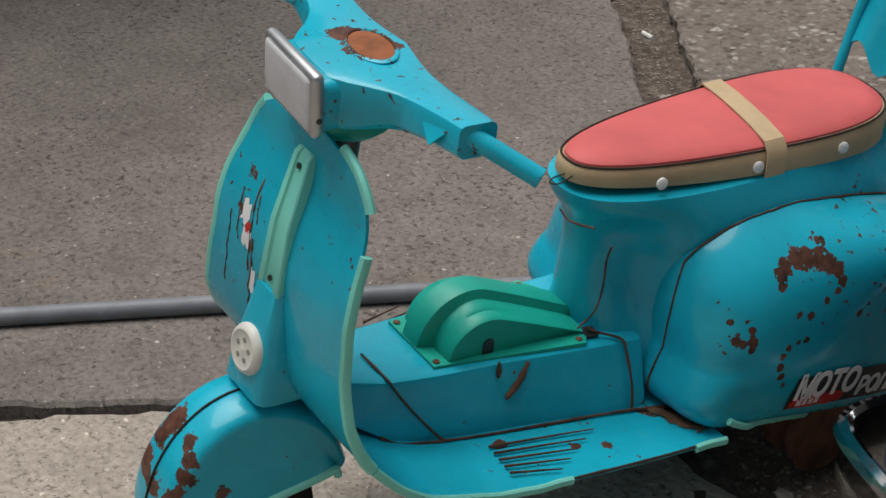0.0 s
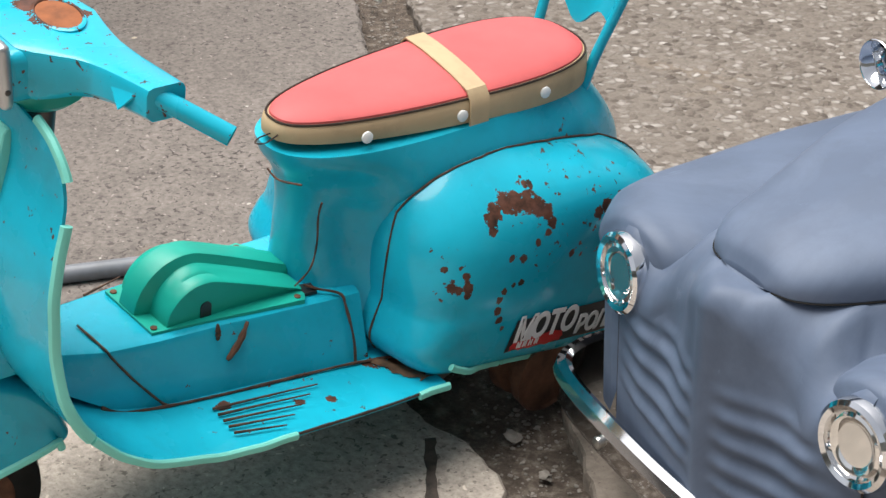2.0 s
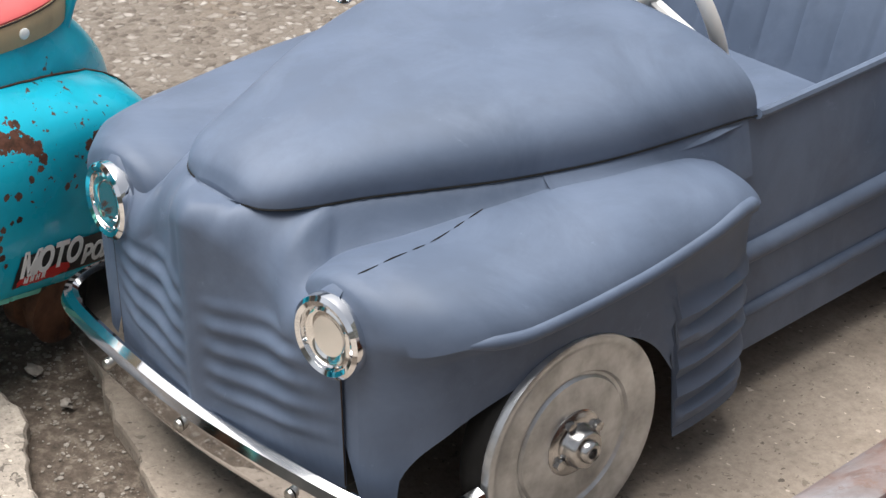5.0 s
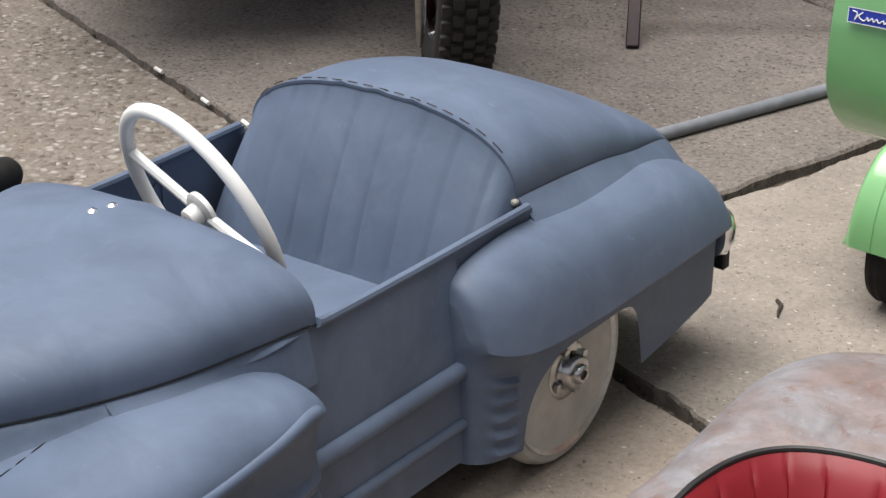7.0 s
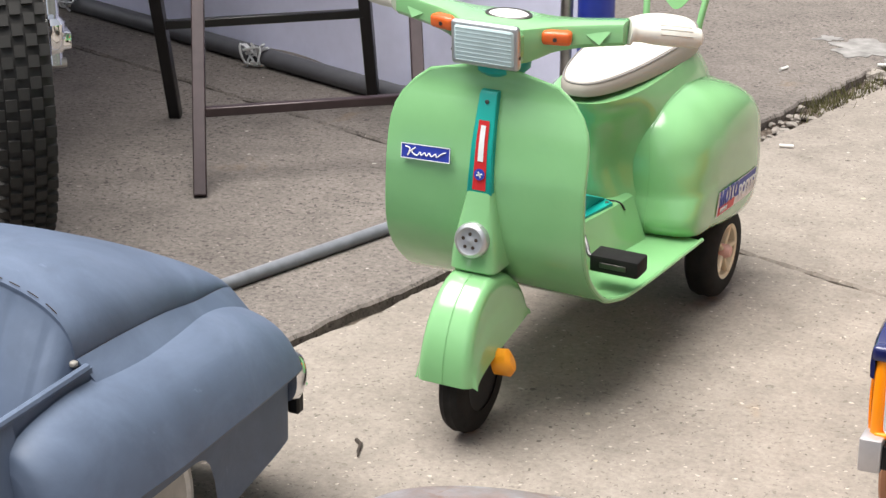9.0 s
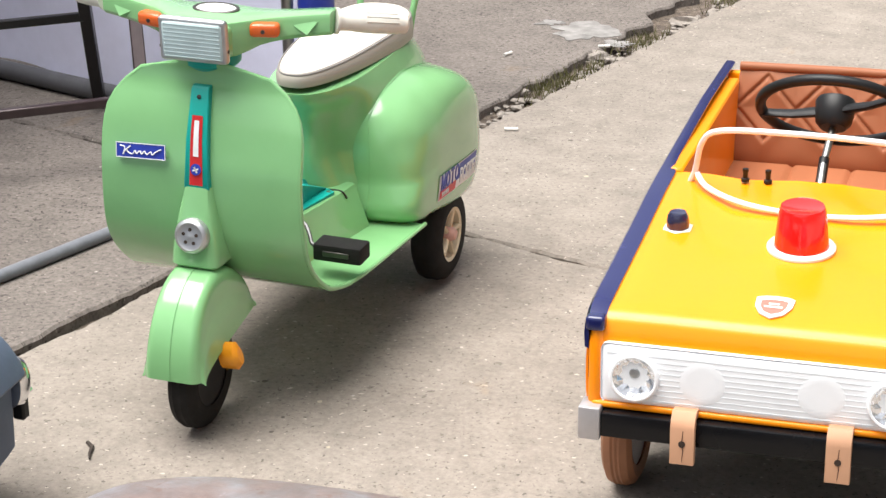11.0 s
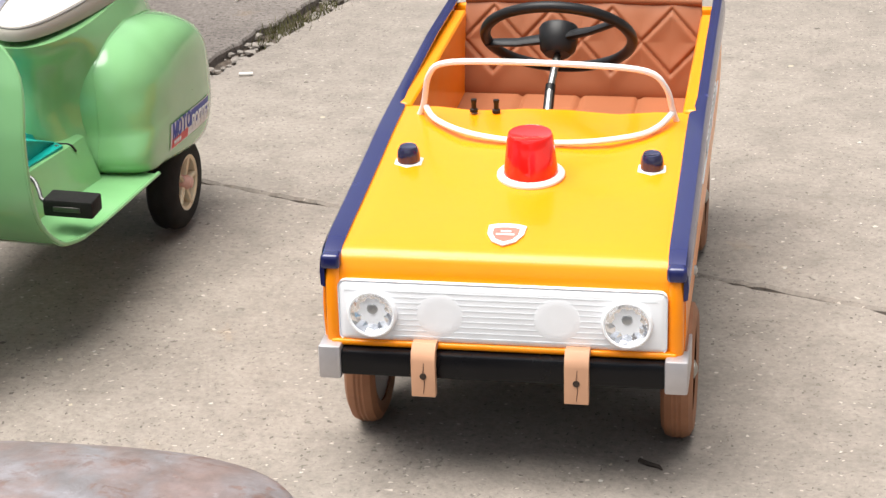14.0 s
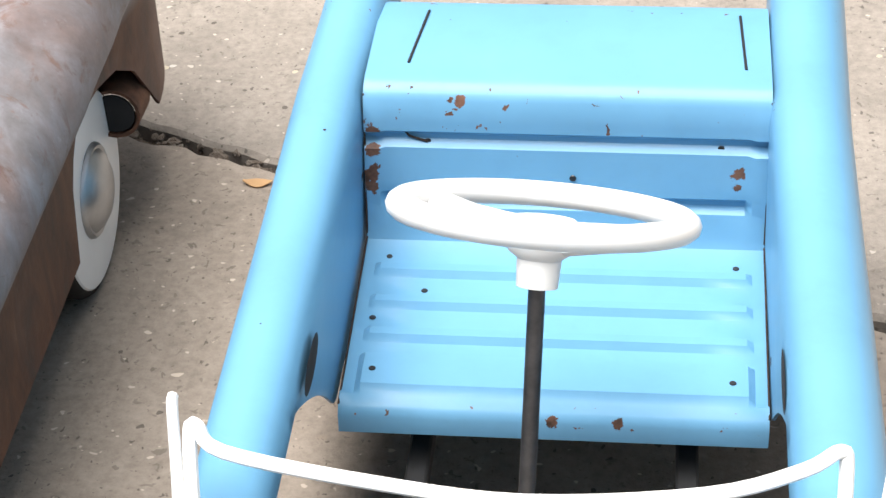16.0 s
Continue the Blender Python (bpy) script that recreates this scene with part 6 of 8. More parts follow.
tube(bm, [SW @ Vector((0, 0, 0.018)), SW @ Vector((0, -0.03, 0.15))], 0.0065, 10)
part("steering_rod", bm, RUSTY, sw, "rusty rod")
# bulb horn at the hood's far side
HORN = axis_to((0.0, 1, -0.02), (-0.245, -0.990, 0.366))
bm = bmesh.new()
lathe(bm, [(0.0262, 0.0), (0.0268, 0.0012), (0.0245, 0.003), (0.0185, 0.010), (0.0138, 0.022), (0.0112, 0.040), (0.0092, 0.085), (0.0085, 0.112)], 36, HORN, caps=False)
bezel(bm, True, 0.0009)
hornp = part("bulb_horn", bm, CHROME, grey_car, "chromed trumpet horn")
# black disc stands for the shade inside the trumpet
bm = bmesh.new()
lathe(bm, [(0.0122, 0.0275), (0.0120, 0.0285)], 24, HORN)
part("horn_mouth_shade", bm, SIGN_BLACK, hornp)
bm = bmesh.new()
lathe(bm, [(0.0105, 0.074), (0.0128, 0.075), (0.0128, 0.096), (0.0105, 0.097)], 16, HORN)
part("horn_clamp", bm, PRIMER, hornp, "grey clamp strap")
bm = bmesh.new()
lathe(bm, [(0.0088, 0.108), (0.0125, 0.110), (0.0135, 0.113), (0.0120, 0.116), (0.0138, 0.118), (0.0138, 0.121), (0.0110, 0.123)], 22, HORN)
part("horn_collar", bm, CHROME, hornp, "chromed collar")
bm = bmesh.new()
lathe(bm, [(0.0105, 0.121), (0.0150, 0.125), (0.0195, 0.134), (0.0225, 0.147), (0.0225, 0.160), (0.0195, 0.172), (0.0130, 0.180), (0.004, 0.184)], 28, HORN)
part("horn_bulb", bm, BLACK_RUBBER, hornp, "black rubber bulb")
bm = bmesh.new()
tube(bm, [HORN @ Vector((0, 0, 0.086)), (-0.225, -0.904, 0.340), (-0.206, -0.904, 0.324)], 0.005, 8)
part("horn_bracket", bm, DARK_STEEL, hornp)

# ---- yellow pedal car ----
YELLOW = worn_paint("yellow_enamel", (0.93, 0.272, 0.0), 0.34, fade=0.03, coat=0.3)
NAVY = worn_paint("navy_enamel", (0.010, 0.014, 0.085), 0.22, fade=0.06, coat=0.5, spec=0.4)
TAN = worn_paint("brown_leatherette", (0.30, 0.105, 0.045), 0.55, fade=0.08)
GLOSSY_BLACK = plain("glossy_black", (0.005, 0.005, 0.006), 0.25, 0.0, 0.1)
GLOSSY_BLACK.node_tree.nodes["Principled BSDF"].inputs["Specular IOR Level"].default_value = 0.22
GRILLE = plain("white_plastic", (0.90, 0.91, 0.93), 0.35, 0.0, 0.02)
GRILLE_LINE = plain("grille_shadow", (0.74, 0.76, 0.78), 0.5)
REFLECTOR = plain("faceted_reflector", (0.90, 0.90, 0.91), 0.20, 0.85, 0.06, 60)
ALU = plain("aluminium_cap", (0.50, 0.48, 0.49), 0.4, 0.6, 0.08)
WOOD = worn_paint("pale_wood", (0.50, 0.275, 0.165), 0.6, fade=0.16)
TYRE_WOOD = worn_paint("tan_rubber", (0.30, 0.135, 0.070), 0.6, fade=0.22, grime=0.5)
RED_LENS = plain("red_lens", (0.70, 0.012, 0.010), 0.15, 0.0, 0.03, coat=0.6)
BLUE_LENS = plain("dark_blue_lens", (0.02, 0.022, 0.06), 0.12, 0.0, 0.1, coat=0.6)
yellow_car = thing("pedal_car", "glossy yellow metal pedal car with navy side trim", "pedal car", pose(0, 0, 0), group="pedal cars")


def hood_z(y):
    return lerp_table([(0.022, 0.262), (0.026, 0.282), (0.040, 0.293), (0.07, 0.2975), (0.15, 0.305), (0.28, 0.318), (0.38, 0.329), (0.46, 0.334)], y)[0]


# front shell: fascia rolling into the hood
bm = bmesh.new()
prof = [(0.030, 0.160), (0.027, 0.166), (0.024, 0.20), (0.021, 0.255)] + [(y, hood_z(y)) for y in (0.0225, 0.026, 0.032, 0.040, 0.05, 0.07, 0.11, 0.15, 0.2, 0.24, 0.28, 0.33, 0.38, 0.42, 0.455, 0.46)] + [(0.462, 0.328), (0.458, 0.30)]
xs = [-0.2135, -0.2125, -0.205, -0.195, -0.15, -0.1, -0.06, -0.03, 0, 0.03, 0.06, 0.1, 0.15, 0.195, 0.205, 0.2125, 0.2135]
rows = []
for y, z in prof:
    row = []
    for x in xs:
        dip = 0.0045 * max(0.0, 1 - ((abs(x) - 0.095) / 0.05) ** 2) * max(0.0, min(1, (y - 0.10) * 8)) if abs(abs(x) - 0.095) < 0.05 else 0
        edge = 0.006 if abs(x) > 0.213 else (0.002 if abs(x) > 0.204 else 0)
        row.append(bm.verts.new((x, y, z - (edge + dip if z > 0.26 else 0))))
    rows.append(row)
for r, s in zip(rows, rows[1:]):
    for k in range(len(xs) - 1):
        bm.faces.new((r[k], r[k + 1], s[k + 1], s[k]))
bezel(bm, True, 0.003)
part("front_shell", bm, YELLOW, yellow_car)
# sides
for side in (-1, 1):
    bm = bmesh.new()

    def flank(u, v, side=side):
        y = 0.03 + 0.955 * u
        zt = hood_z(y) - 0.006 if y < 0.46 else 0.328 + 0.016 * min(1.0, (y - 0.46) / 0.3)
        zb = 0.150 + 0.02 * u
        z = zb + (zt - zb) * v
        return Vector((side * (0.2135 + 0.004 * math.sin(math.pi * v)), y, z))
    surface(bm, flank, 40, 10)
    bezel(bm, True, 0.003)
    fl = part("side_panel", bm, YELLOW, yellow_car)
    # navy moulding along the top edge
    bm = bmesh.new()
    pr = [(-0.012, 0.0025), (-0.008, 0.0045), (0.002, 0.0045), (0.0065, -0.002), (0.0075, -0.016), (0.0065, -0.034), (0.001, -0.036), (0.001, -0.006), (-0.012, 0.0002)]
    rows = []
    for k in range(44):
        u = k / 43
        y = 0.0195 + 0.9685 * u
        zt = hood_z(max(y, 0.03)) if y < 0.46 else 0.334 + 0.014 * min(1.0, (y - 0.46) / 0.3)
        drop = 0.004 * max(0.0, 1 - u * 26) ** 2
        f = min(1.0, 0.90 + 0.10 * math.sqrt(min(1.0, u * 20)))
        wide = 0.0078 * max(0.0, min(1.0, (0.50 - y) / 0.05))
        rows.append([bm.verts.new((side * (0.2145 - 0.008 + (a + 0.008 - (wide if a < -0.01 else 0.0)) * f), y, zt - 0.014 + (b + 0.014) * (0.45 + 0.55 * f) - drop)) for a, b in pr])
    for r, s in zip(rows, rows[1:]):
        for k in range(len(pr)):
            bm.faces.new((r[k], r[(k + 1) % len(pr)], s[(k + 1) % len(pr)], s[k]))
    bm.faces.new(rows[0])
    bm.faces.new(rows[-1])
    moulding = part("navy_moulding", bm, NAVY, fl, "glossy navy painted edge")
    bm = bmesh.new()
    top = hood_z(0.03)
    box(bm, min(side * 0.1945, side * 0.2190), max(side * 0.1945, side * 0.2190), 0.0150, 0.045, top - 0.015, top + 0.0042, 0.0055, 4)
    part("moulding_end", bm, NAVY, moulding)
    bm = bmesh.new()
    box(bm, side * 0.2215 - 0.0006, side * 0.2215 + 0.0012, 0.30, 0.74, 0.292, 0.2935, 0.0, 1)
    for k in range(9):
        box(bm, side * 0.2215 - 0.0006, side * 0.2215 + 0.0012, 0.40 + 0.030 * k, 0.418 + 0.030 * k, 0.299, 0.317, 0.0, 1)
    part("side_lettering", bm, WORD_WHITE, fl, "white worn lettering")
    # inner cockpit cheek
    bm = bmesh.new()
    box(bm, min(side * 0.186, side * 0.2125), max(side * 0.186, side * 0.2125), 0.458, 0.94, 0.17, 0.338, 0.003, 1)
    part("inner_cheek", bm, YELLOW, fl)
    bm = bmesh.new()
    lathe(bm, [(0.007, 0), (0.006, 0.003), (0.002, 0.005)], 10, axis_to((side, 0, 0), (side * 0.2165, 0.22, 0.205)))
    part("side_bolt", bm, STEEL, fl)
# rear panel and floor
bm = bmesh.new()
box(bm, -0.212, 0.212, 0.965, 0.985, 0.16, 0.340, 0.006, 2)
part("rear_panel", bm, YELLOW, yellow_car)
bm = bmesh.new()
box(bm, -0.19, 0.19, 0.06, 0.97, 0.150, 0.160, 0.002, 1)
part("floor_pan", bm, PRIMER_DARK, yellow_car)
# bumper
bm = bmesh.new()
box(bm, -0.196, 0.196, 0.0, 0.030, 0.1410, 0.1735, 0.004, 2)
bump_y = part("bumper", bm, GLOSSY_BLACK, yellow_car, "black bumper bar")
for side in (-1, 1):
    bm = bmesh.new()
    box(bm, min(side * 0.195, side * 0.2225), max(side * 0.195, side * 0.2225), -0.0025, 0.033, 0.1365, 0.1795, 0.003, 2)
    box(bm, min(side * 0.2185, side * 0.2225), max(side * 0.2185, side * 0.2225), 0.0, 0.085, 0.139, 0.178, 0.001, 1)
    part("bumper_cap", bm, ALU, bump_y, "grey metal end cap")
    bm = bmesh.new()
    x = side * 0.092
    prof2 = [(0.024, 0.186), (0.0, 0.1885), (-0.010, 0.181), (-0.0135, 0.170), (-0.0135, 0.124), (-0.003, 0.124), (-0.003, 0.165), (0.0, 0.1785), (0.024, 0.1785)]
    stack(bm, [[Vector((x + s * 0.0145, y, z)) for y, z in prof2] for s in (-1, 1)])
    hook = part("wooden_bracket", bm, WOOD, bump_y, "pale wooden bracket")
    bm = bmesh.new()
    lathe(bm, [(0.0042, 0), (0.0042, 0.0006)], 12, axis_to((0, -1, 0), (x, -0.0138, 0.151)))
    part("bracket_hole", bm, SEAM, hook)
    bm = bmesh.new()
    tube(bm, [(x + 0.001, -0.0136, 0.168), (x, -0.0136, 0.155), (x + 0.0015, -0.0136, 0.142), (x, -0.0136, 0.128)], [0.0004, 0.0007, 0.0006, 0.0004], 5)
    part("bracket_crack", bm, SEAM_RUST, hook)
# rolled lip under the fascia
bm = bmesh.new()
box(bm, -0.2085, 0.2085, 0.0120, 0.030, 0.1748, 0.1830, 0.003, 3)
part("front_lip", bm, YELLOW, yellow_car)
for side in (-1, 1):
    bm = bmesh.new()
    tube(bm, [(side * 0.2062, 0.0245, 0.152), (side * 0.2062, 0.0245, 0.20), (side * 0.2058, 0.0250, 0.255), (side * 0.2050, 0.0300, hood_z(0.03) - 0.014)], 0.0095, 14)
    part("front_corner", bm, YELLOW, yellow_car)
# fascia
bm = bmesh.new()
box(bm, -0.1985, 0.1965, 0.0135, 0.024, 0.1810, 0.2600, 0.009, 4)
fascia = part("fascia", bm, GRILLE, yellow_car, "white plastic front panel with fine grooves")
# grooves are thin proud strips, their shade put into a greyer colour
for k in range(9):
    bm = bmesh.new()
    z = 0.190 + 0.0072 * k
    box(bm, -0.135 if k < 8 else -0.19, 0.13 if k < 8 else 0.185, 0.0131, 0.0145, z, z + 0.0012, 0, 1)
    part("grille_groove", bm, GRILLE_LINE, fascia)
for x in (-0.0745, 0.0665):
    bm = bmesh.new()
    lathe(bm, [(0.028, 0.0), (0.0278, 0.0011), (0.026, 0.0016), (0.018, 0.0016), (0.002, 0.0016)], 30, axis_to((0, -1, 0), (x, 0.0145, 0.2195)))
    part("blank_lamp_disc", bm, GRILLE, fascia)
for x in (-0.1565, 0.1495):
    m = axis_to((0, -1, 0.05), (x, 0.015, 0.2195))
    bm = bmesh.new()
    lathe(bm, [(0.0305, 0.0), (0.0305, 0.006), (0.0285, 0.009), (0.0265, 0.009), (0.0255, 0.006)], 36, m, caps=False)
    hl = part("headlamp", bm, GRILLE, yellow_car, "round headlamp with faceted reflector")
    bm = bmesh.new()
    rings = []
    for r, h, f in ((0.0262, 0.0072, 0.0), (0.0215, 0.0030, 0.0010), (0.0155, 0.0002, 0.0016), (0.010, -0.0020, 0.0010), (0.005, -0.003, 0.0)):
        rings.append([m @ Vector((r * math.cos(2 * math.pi * k / 20), r * math.sin(2 * math.pi * k / 20), h + f * (k % 2))) for k in range(20)])
    stack(bm, rings, True, False)
    part("reflector", bm, REFLECTOR, hl, smooth=0)
    bm = bmesh.new()
    lathe(bm, [(0.0072, -0.004), (0.0072, 0.0010), (0.0055, 0.0030), (0.002, 0.0036)], 14, Matrix.Translation((0, 0, 0.005)) @ m)
    part("bulb", bm, DULL_ALU, hl)
# badge
bm = bmesh.new()
shield2 = [(-0.022, 0.014), (-0.013, 0.017), (0.0, 0.018), (0.013, 0.017), (0.022, 0.014), (0.021, 0.0), (0.014, -0.012), (0.0, -0.019), (-0.014, -0.012), (-0.021, 0.0)]
bz = Matrix.Translation((-0.003, 0.080, hood_z(0.080) + 0.0006)) @ Matrix.Rotation(math.atan(0.09), 4, "X") @ Matrix.Diagonal((1.05, 1.55, 1, 1))
stack(bm, [[bz @ Vector((x, y, 0)) for x, y in shield2], [bz @ Vector((x, y, 0.002)) for x, y in shield2]])
badge = part("shield_badge", bm, WORD_WHITE, yellow_car, "white shield badge with red field")
bm = bmesh.new()
stack(bm, [[bz @ Vector((x * 0.7, y * 0.66 - 0.001, 0.0021)) for x, y in shield2], [bz @ Vector((x * 0.7, y * 0.66 - 0.001, 0.0026)) for x, y in shield2]])
part("badge_field", bm, plain("badge_red", (0.62, 0.16, 0.12), 0.4), badge)
bm = bmesh.new()
box(bm, -0.0105, 0.0105, -0.003, -0.0005, 0.0027, 0.003, m=bz)
box(bm, -0.006, 0.006, 0.002, 0.0045, 0.0027, 0.003, m=bz)
part("badge_mark", bm, WORD_WHITE, badge)
# beacon and small lamps on the hood
bm = bmesh.new()
m = Matrix.Translation((0.006, 0.250, hood_z(0.250))) @ Matrix.Rotation(math.atan(0.09), 4, "X")
lathe(bm, [(0.0435, 0.0), (0.0435, 0.003), (0.041, 0.0055), (0.034, 0.006)], 40, m)
beacon = part("beacon_base", bm, WHITE_ENAMEL, yellow_car, "white ring under a red beacon")
bm = bmesh.new()
lathe(bm, [(0.0355, 0.005), (0.0345, 0.010), (0.0295, 0.054), (0.0275, 0.0585), (0.0255, 0.0575), (0.002, 0.0575)], 40, m)
part("beacon", bm, RED_LENS, beacon, "red plastic beacon")
for x in (-0.158, 0.158):
    m = Matrix.Translation((x, 0.28, hood_z(0.28) - 0.003)) @ Matrix.Rotation(math.atan(0.09), 4, "X")
    bm = bmesh.new()
    lathe(bm, [(0.0205, 0.0), (0.0205, 0.003), (0.014, 0.0045)], 6, m @ Matrix.Rotation(radians(30), 4, "Z"))
    kb = part("lamp_base", bm, WHITE_ENAMEL, yellow_car)
    bm = bmesh.new()
    lathe(bm, [(0.0150, 0.004), (0.0150, 0.012), (0.0135, 0.020), (0.011, 0.0245), (0.009, 0.0235), (0.001, 0.0235)], 22, m)
    part("blue_lamp", bm, BLUE_LENS, kb, "dark blue plastic lamp")
# windscreen hoop
bm = bmesh.new()
tube(bm, smooth_path([(-0.172, 0.432, 0.328), (-0.163, 0.425, 0.35), (-0.152, 0.408, 0.395), (-0.128, 0.40, 0.415), (-0.05, 0.395, 0.420), (0.06, 0.395, 0.418), (0.14, 0.40, 0.410), (0.166, 0.41, 0.385), (0.174, 0.425, 0.35), (0.180, 0.432, 0.330)], 5), 0.0042, 8)
hoop = part("windscreen_frame", bm, WHITE_ENAMEL, yellow_car, "white wire windscreen frame")
bm = bmesh.new()
tube(bm, smooth_path([(-0.160, 0.424, 0.345), (-0.140, 0.392, 0.337), (-0.09, 0.356, 0.332), (-0.02, 0.336, 0.330), (0.06, 0.338, 0.330), (0.13, 0.362, 0.333), (0.158, 0.39, 0.337), (0.174, 0.424, 0.345)], 5), 0.0042, 8)
part("lower_wire", bm, WHITE_ENAMEL, hoop)
# steering
SY = Matrix.Translation((0.003, 0.585, 0.399)) @ Matrix.Rotation(radians(-40), 4, "X")
bm = bmesh.new()
tube(bm, ring_line(0.104, SY, 56), 0.0078, 10, closed=True)
sy = part("steering_wheel", bm, BLACK_PLASTIC, yellow_car, "black plastic steering wheel")
bm = bmesh.new()
lathe(bm, [(0.018, -0.026), (0.025, -0.018), (0.0275, -0.004), (0.0285, 0.012), (0.0265, 0.016), (0.023, 0.0145), (0.002, 0.0145)], 28, SY)
part("wheel_hub", bm, BLACK_PLASTIC, sy)
for q in (radians(-34), radians(168)):
    bm = bmesh.new()
    tube(bm, [SY @ Vector((0.018 * math.cos(q), 0.018 * math.sin(q), 0.0)), SY @ Vector((0.06 * math.cos(q), 0.06 * math.sin(q), -0.003)), SY @ Vector((0.106 * math.cos(q), 0.106 * math.sin(q), 0))], [0.016, 0.013, 0.012], 10, flat=0.45)
    part("wheel_spoke", bm, BLACK_PLASTIC, sy)
bm = bmesh.new()
tube(bm, [SY @ Vector((0, 0, -0.028)), (0.0, 0.50, 0.345), (0.0, 0.45, 0.305)], 0.0055, 10)
part("steering_rod", bm, STEEL, sy)
bm = bmesh.new()
tube(bm, [(0.0, 0.512, 0.352), (0.0, 0.468, 0.315)], 0.0072, 10)
part("rod_sleeve", bm, BLACK_PLASTIC, sy)
for x in (-0.098, -0.067):
    bm = bmesh.new()
    lathe(bm, [(0.0058, 0.0), (0.0058, 0.004), (0.0035, 0.005), (0.0035, 0.013), (0.0042, 0.014), (0.0042, 0.018)], 10, Matrix.Translation((x, 0.447, 0.332)))
    part("switch", bm, BLACK_PLASTIC, yellow_car)
# quilted seat
bm = bmesh.new()


def quilt(u, v):
    x = (2 * u - 1) * 0.187
    z = 0.205 + 0.155 * v
    zig = abs(((x / 0.094 + 0.5) % 1) * 2 - 1)  # one row of diamonds between two zigzag seams
    gap = min(abs(z - 0.297 - 0.048 * zig), abs(z - 0.297 + 0.048 * zig))
    dent = 0.0045 * math.exp(-((gap / 0.0042) ** 2)) - 0.004 * math.exp(-((gap / 0.022) ** 2)) + 0.0015 * noise.noise(Vector((x * 22, z * 22, 0)))
    return Vector((x, 0.895 + 0.045 * v + dent + 0.010 * (abs(2 * v - 1)) ** 6, z))


surface(bm, quilt, 170, 80)
g2 = surface(bm, lambda u, v: Vector(((2 * u - 1) * 0.187, 0.950 + 0.012 * v, 0.360 - 0.15 * v)), 4, 4)
bmesh.ops.remove_doubles(bm, verts=bm.verts, dist=1e-5)
seat_b = part("backrest", bm, TAN, yellow_car, "brown quilted backrest")
bm = bmesh.new()
tube(bm, [(-0.187, 0.945, 0.3565), (0, 0.948, 0.3575), (0.187, 0.945, 0.3565)], 0.0075, 10)
part("backrest_piping", bm, TAN, seat_b)
bm = bmesh.new()


def cushion(u, v):
    x = (2 * u - 1) * 0.187
    seam = 0.005 * (math.exp(-((x + 0.093) / 0.004) ** 2) + math.exp(-(x / 0.004) ** 2) + math.exp(-((x - 0.093) / 0.004) ** 2))
    return Vector((x, 0.60 + 0.31 * v, 0.212 - seam - 0.03 * max(0, 1 - v * 6) ** 2))


surface(bm, cushion, 90, 14)
bezel(bm, True, 0.03)
part("seat_cushion", bm, TAN, yellow_car, "brown padded seat")
# wheels
for x, y in ((-0.196, 0.175), (0.204, 0.175), (-0.19, 0.80), (0.188, 0.80)):
    side = 1 if x > 0 else -1
    m = axis_to((side, 0, 0), (x, y, 0.088))
    bm = bmesh.new()
    lathe(bm, [(0.060, -0.017), (0.075, -0.020), (0.0845, -0.015), (0.088, -0.006), (0.0868, -0.003), (0.088, 0.0), (0.0868, 0.003), (0.088, 0.006), (0.0845, 0.015), (0.075, 0.020), (0.060, 0.017)], 48, m, caps=False)
    wh = part("wheel", bm, TYRE_WOOD, yellow_car, "tan rubber tyre")
    bm = bmesh.new()
    lathe(bm, [(0.061, -0.014), (0.055, -0.009), (0.02, -0.006), (0.02, 0.006), (0.055, 0.009), (0.061, 0.014)], 40, m)
    part("rim", bm, ALU, wh, "grey metal rim")
    bm = bmesh.new()
    lathe(bm, [(0.012, 0.004), (0.012, 0.018), (0.004, 0.022)], 16, m)
    part("hub", bm, STEEL, wh)
for y in (0.175, 0.80):
    bm = bmesh.new()
    tube(bm, [(-0.19, y, 0.088), (0.20, y, 0.088)], 0.007, 8)
    part("axle", bm, DARK_STEEL, yellow_car)
    bm = bmesh.new()
    box(bm, -0.1, -0.08, y - 0.02, y + 0.02, 0.08, 0.155, 0.002, 1)
    box(bm, 0.08, 0.1, y - 0.02, y + 0.02, 0.08, 0.155, 0.002, 1)
    part("axle_bracket", bm, DARK_STEEL, yellow_car)

# ---- blue pedal car ----
SKY_BLUE = worn_paint("sky_blue_enamel", (0.130, 0.320, 0.500), 0.36, rust=[(0.222, -0.952, 0.303, 0.0055), (0.427, -0.962, 0.25, 0.006), (0.427, -0.964, 0.240, 0.004), (0.157, -0.958, 0.278, 0.007), (0.157, -0.962, 0.265, 0.007), (0.156, -0.967, 0.245, 0.009), (0.156, -0.969, 0.235, 0.007), (0.448, -1.10, 0.19, 0.007), (0.30, -1.150, 0.17, 0.005), (0.345, -1.150, 0.171, 0.005)],
    pepper=[(-0.9505, 0.304, 0.009, 0.662), (-0.953, 0.290, 0.012, 0.68), (-0.962, 0.245, 0.03, 0.74), (-1.148, 0.172, 0.008, 0.68), (-0.84, 0.311, 0.02, 0.72)], chips=0.83, fade=0.05, coat=0.1, grime=0.12, spots_scale=150.0, rust_color=(0.11, 0.055, 0.038), spec=0.3)
blue_car = thing("pedal_car", "sky-blue metal pedal car with chipped bare seat", "pedal car", pose(0, 0, 0), group="pedal cars")
BX = 0.300
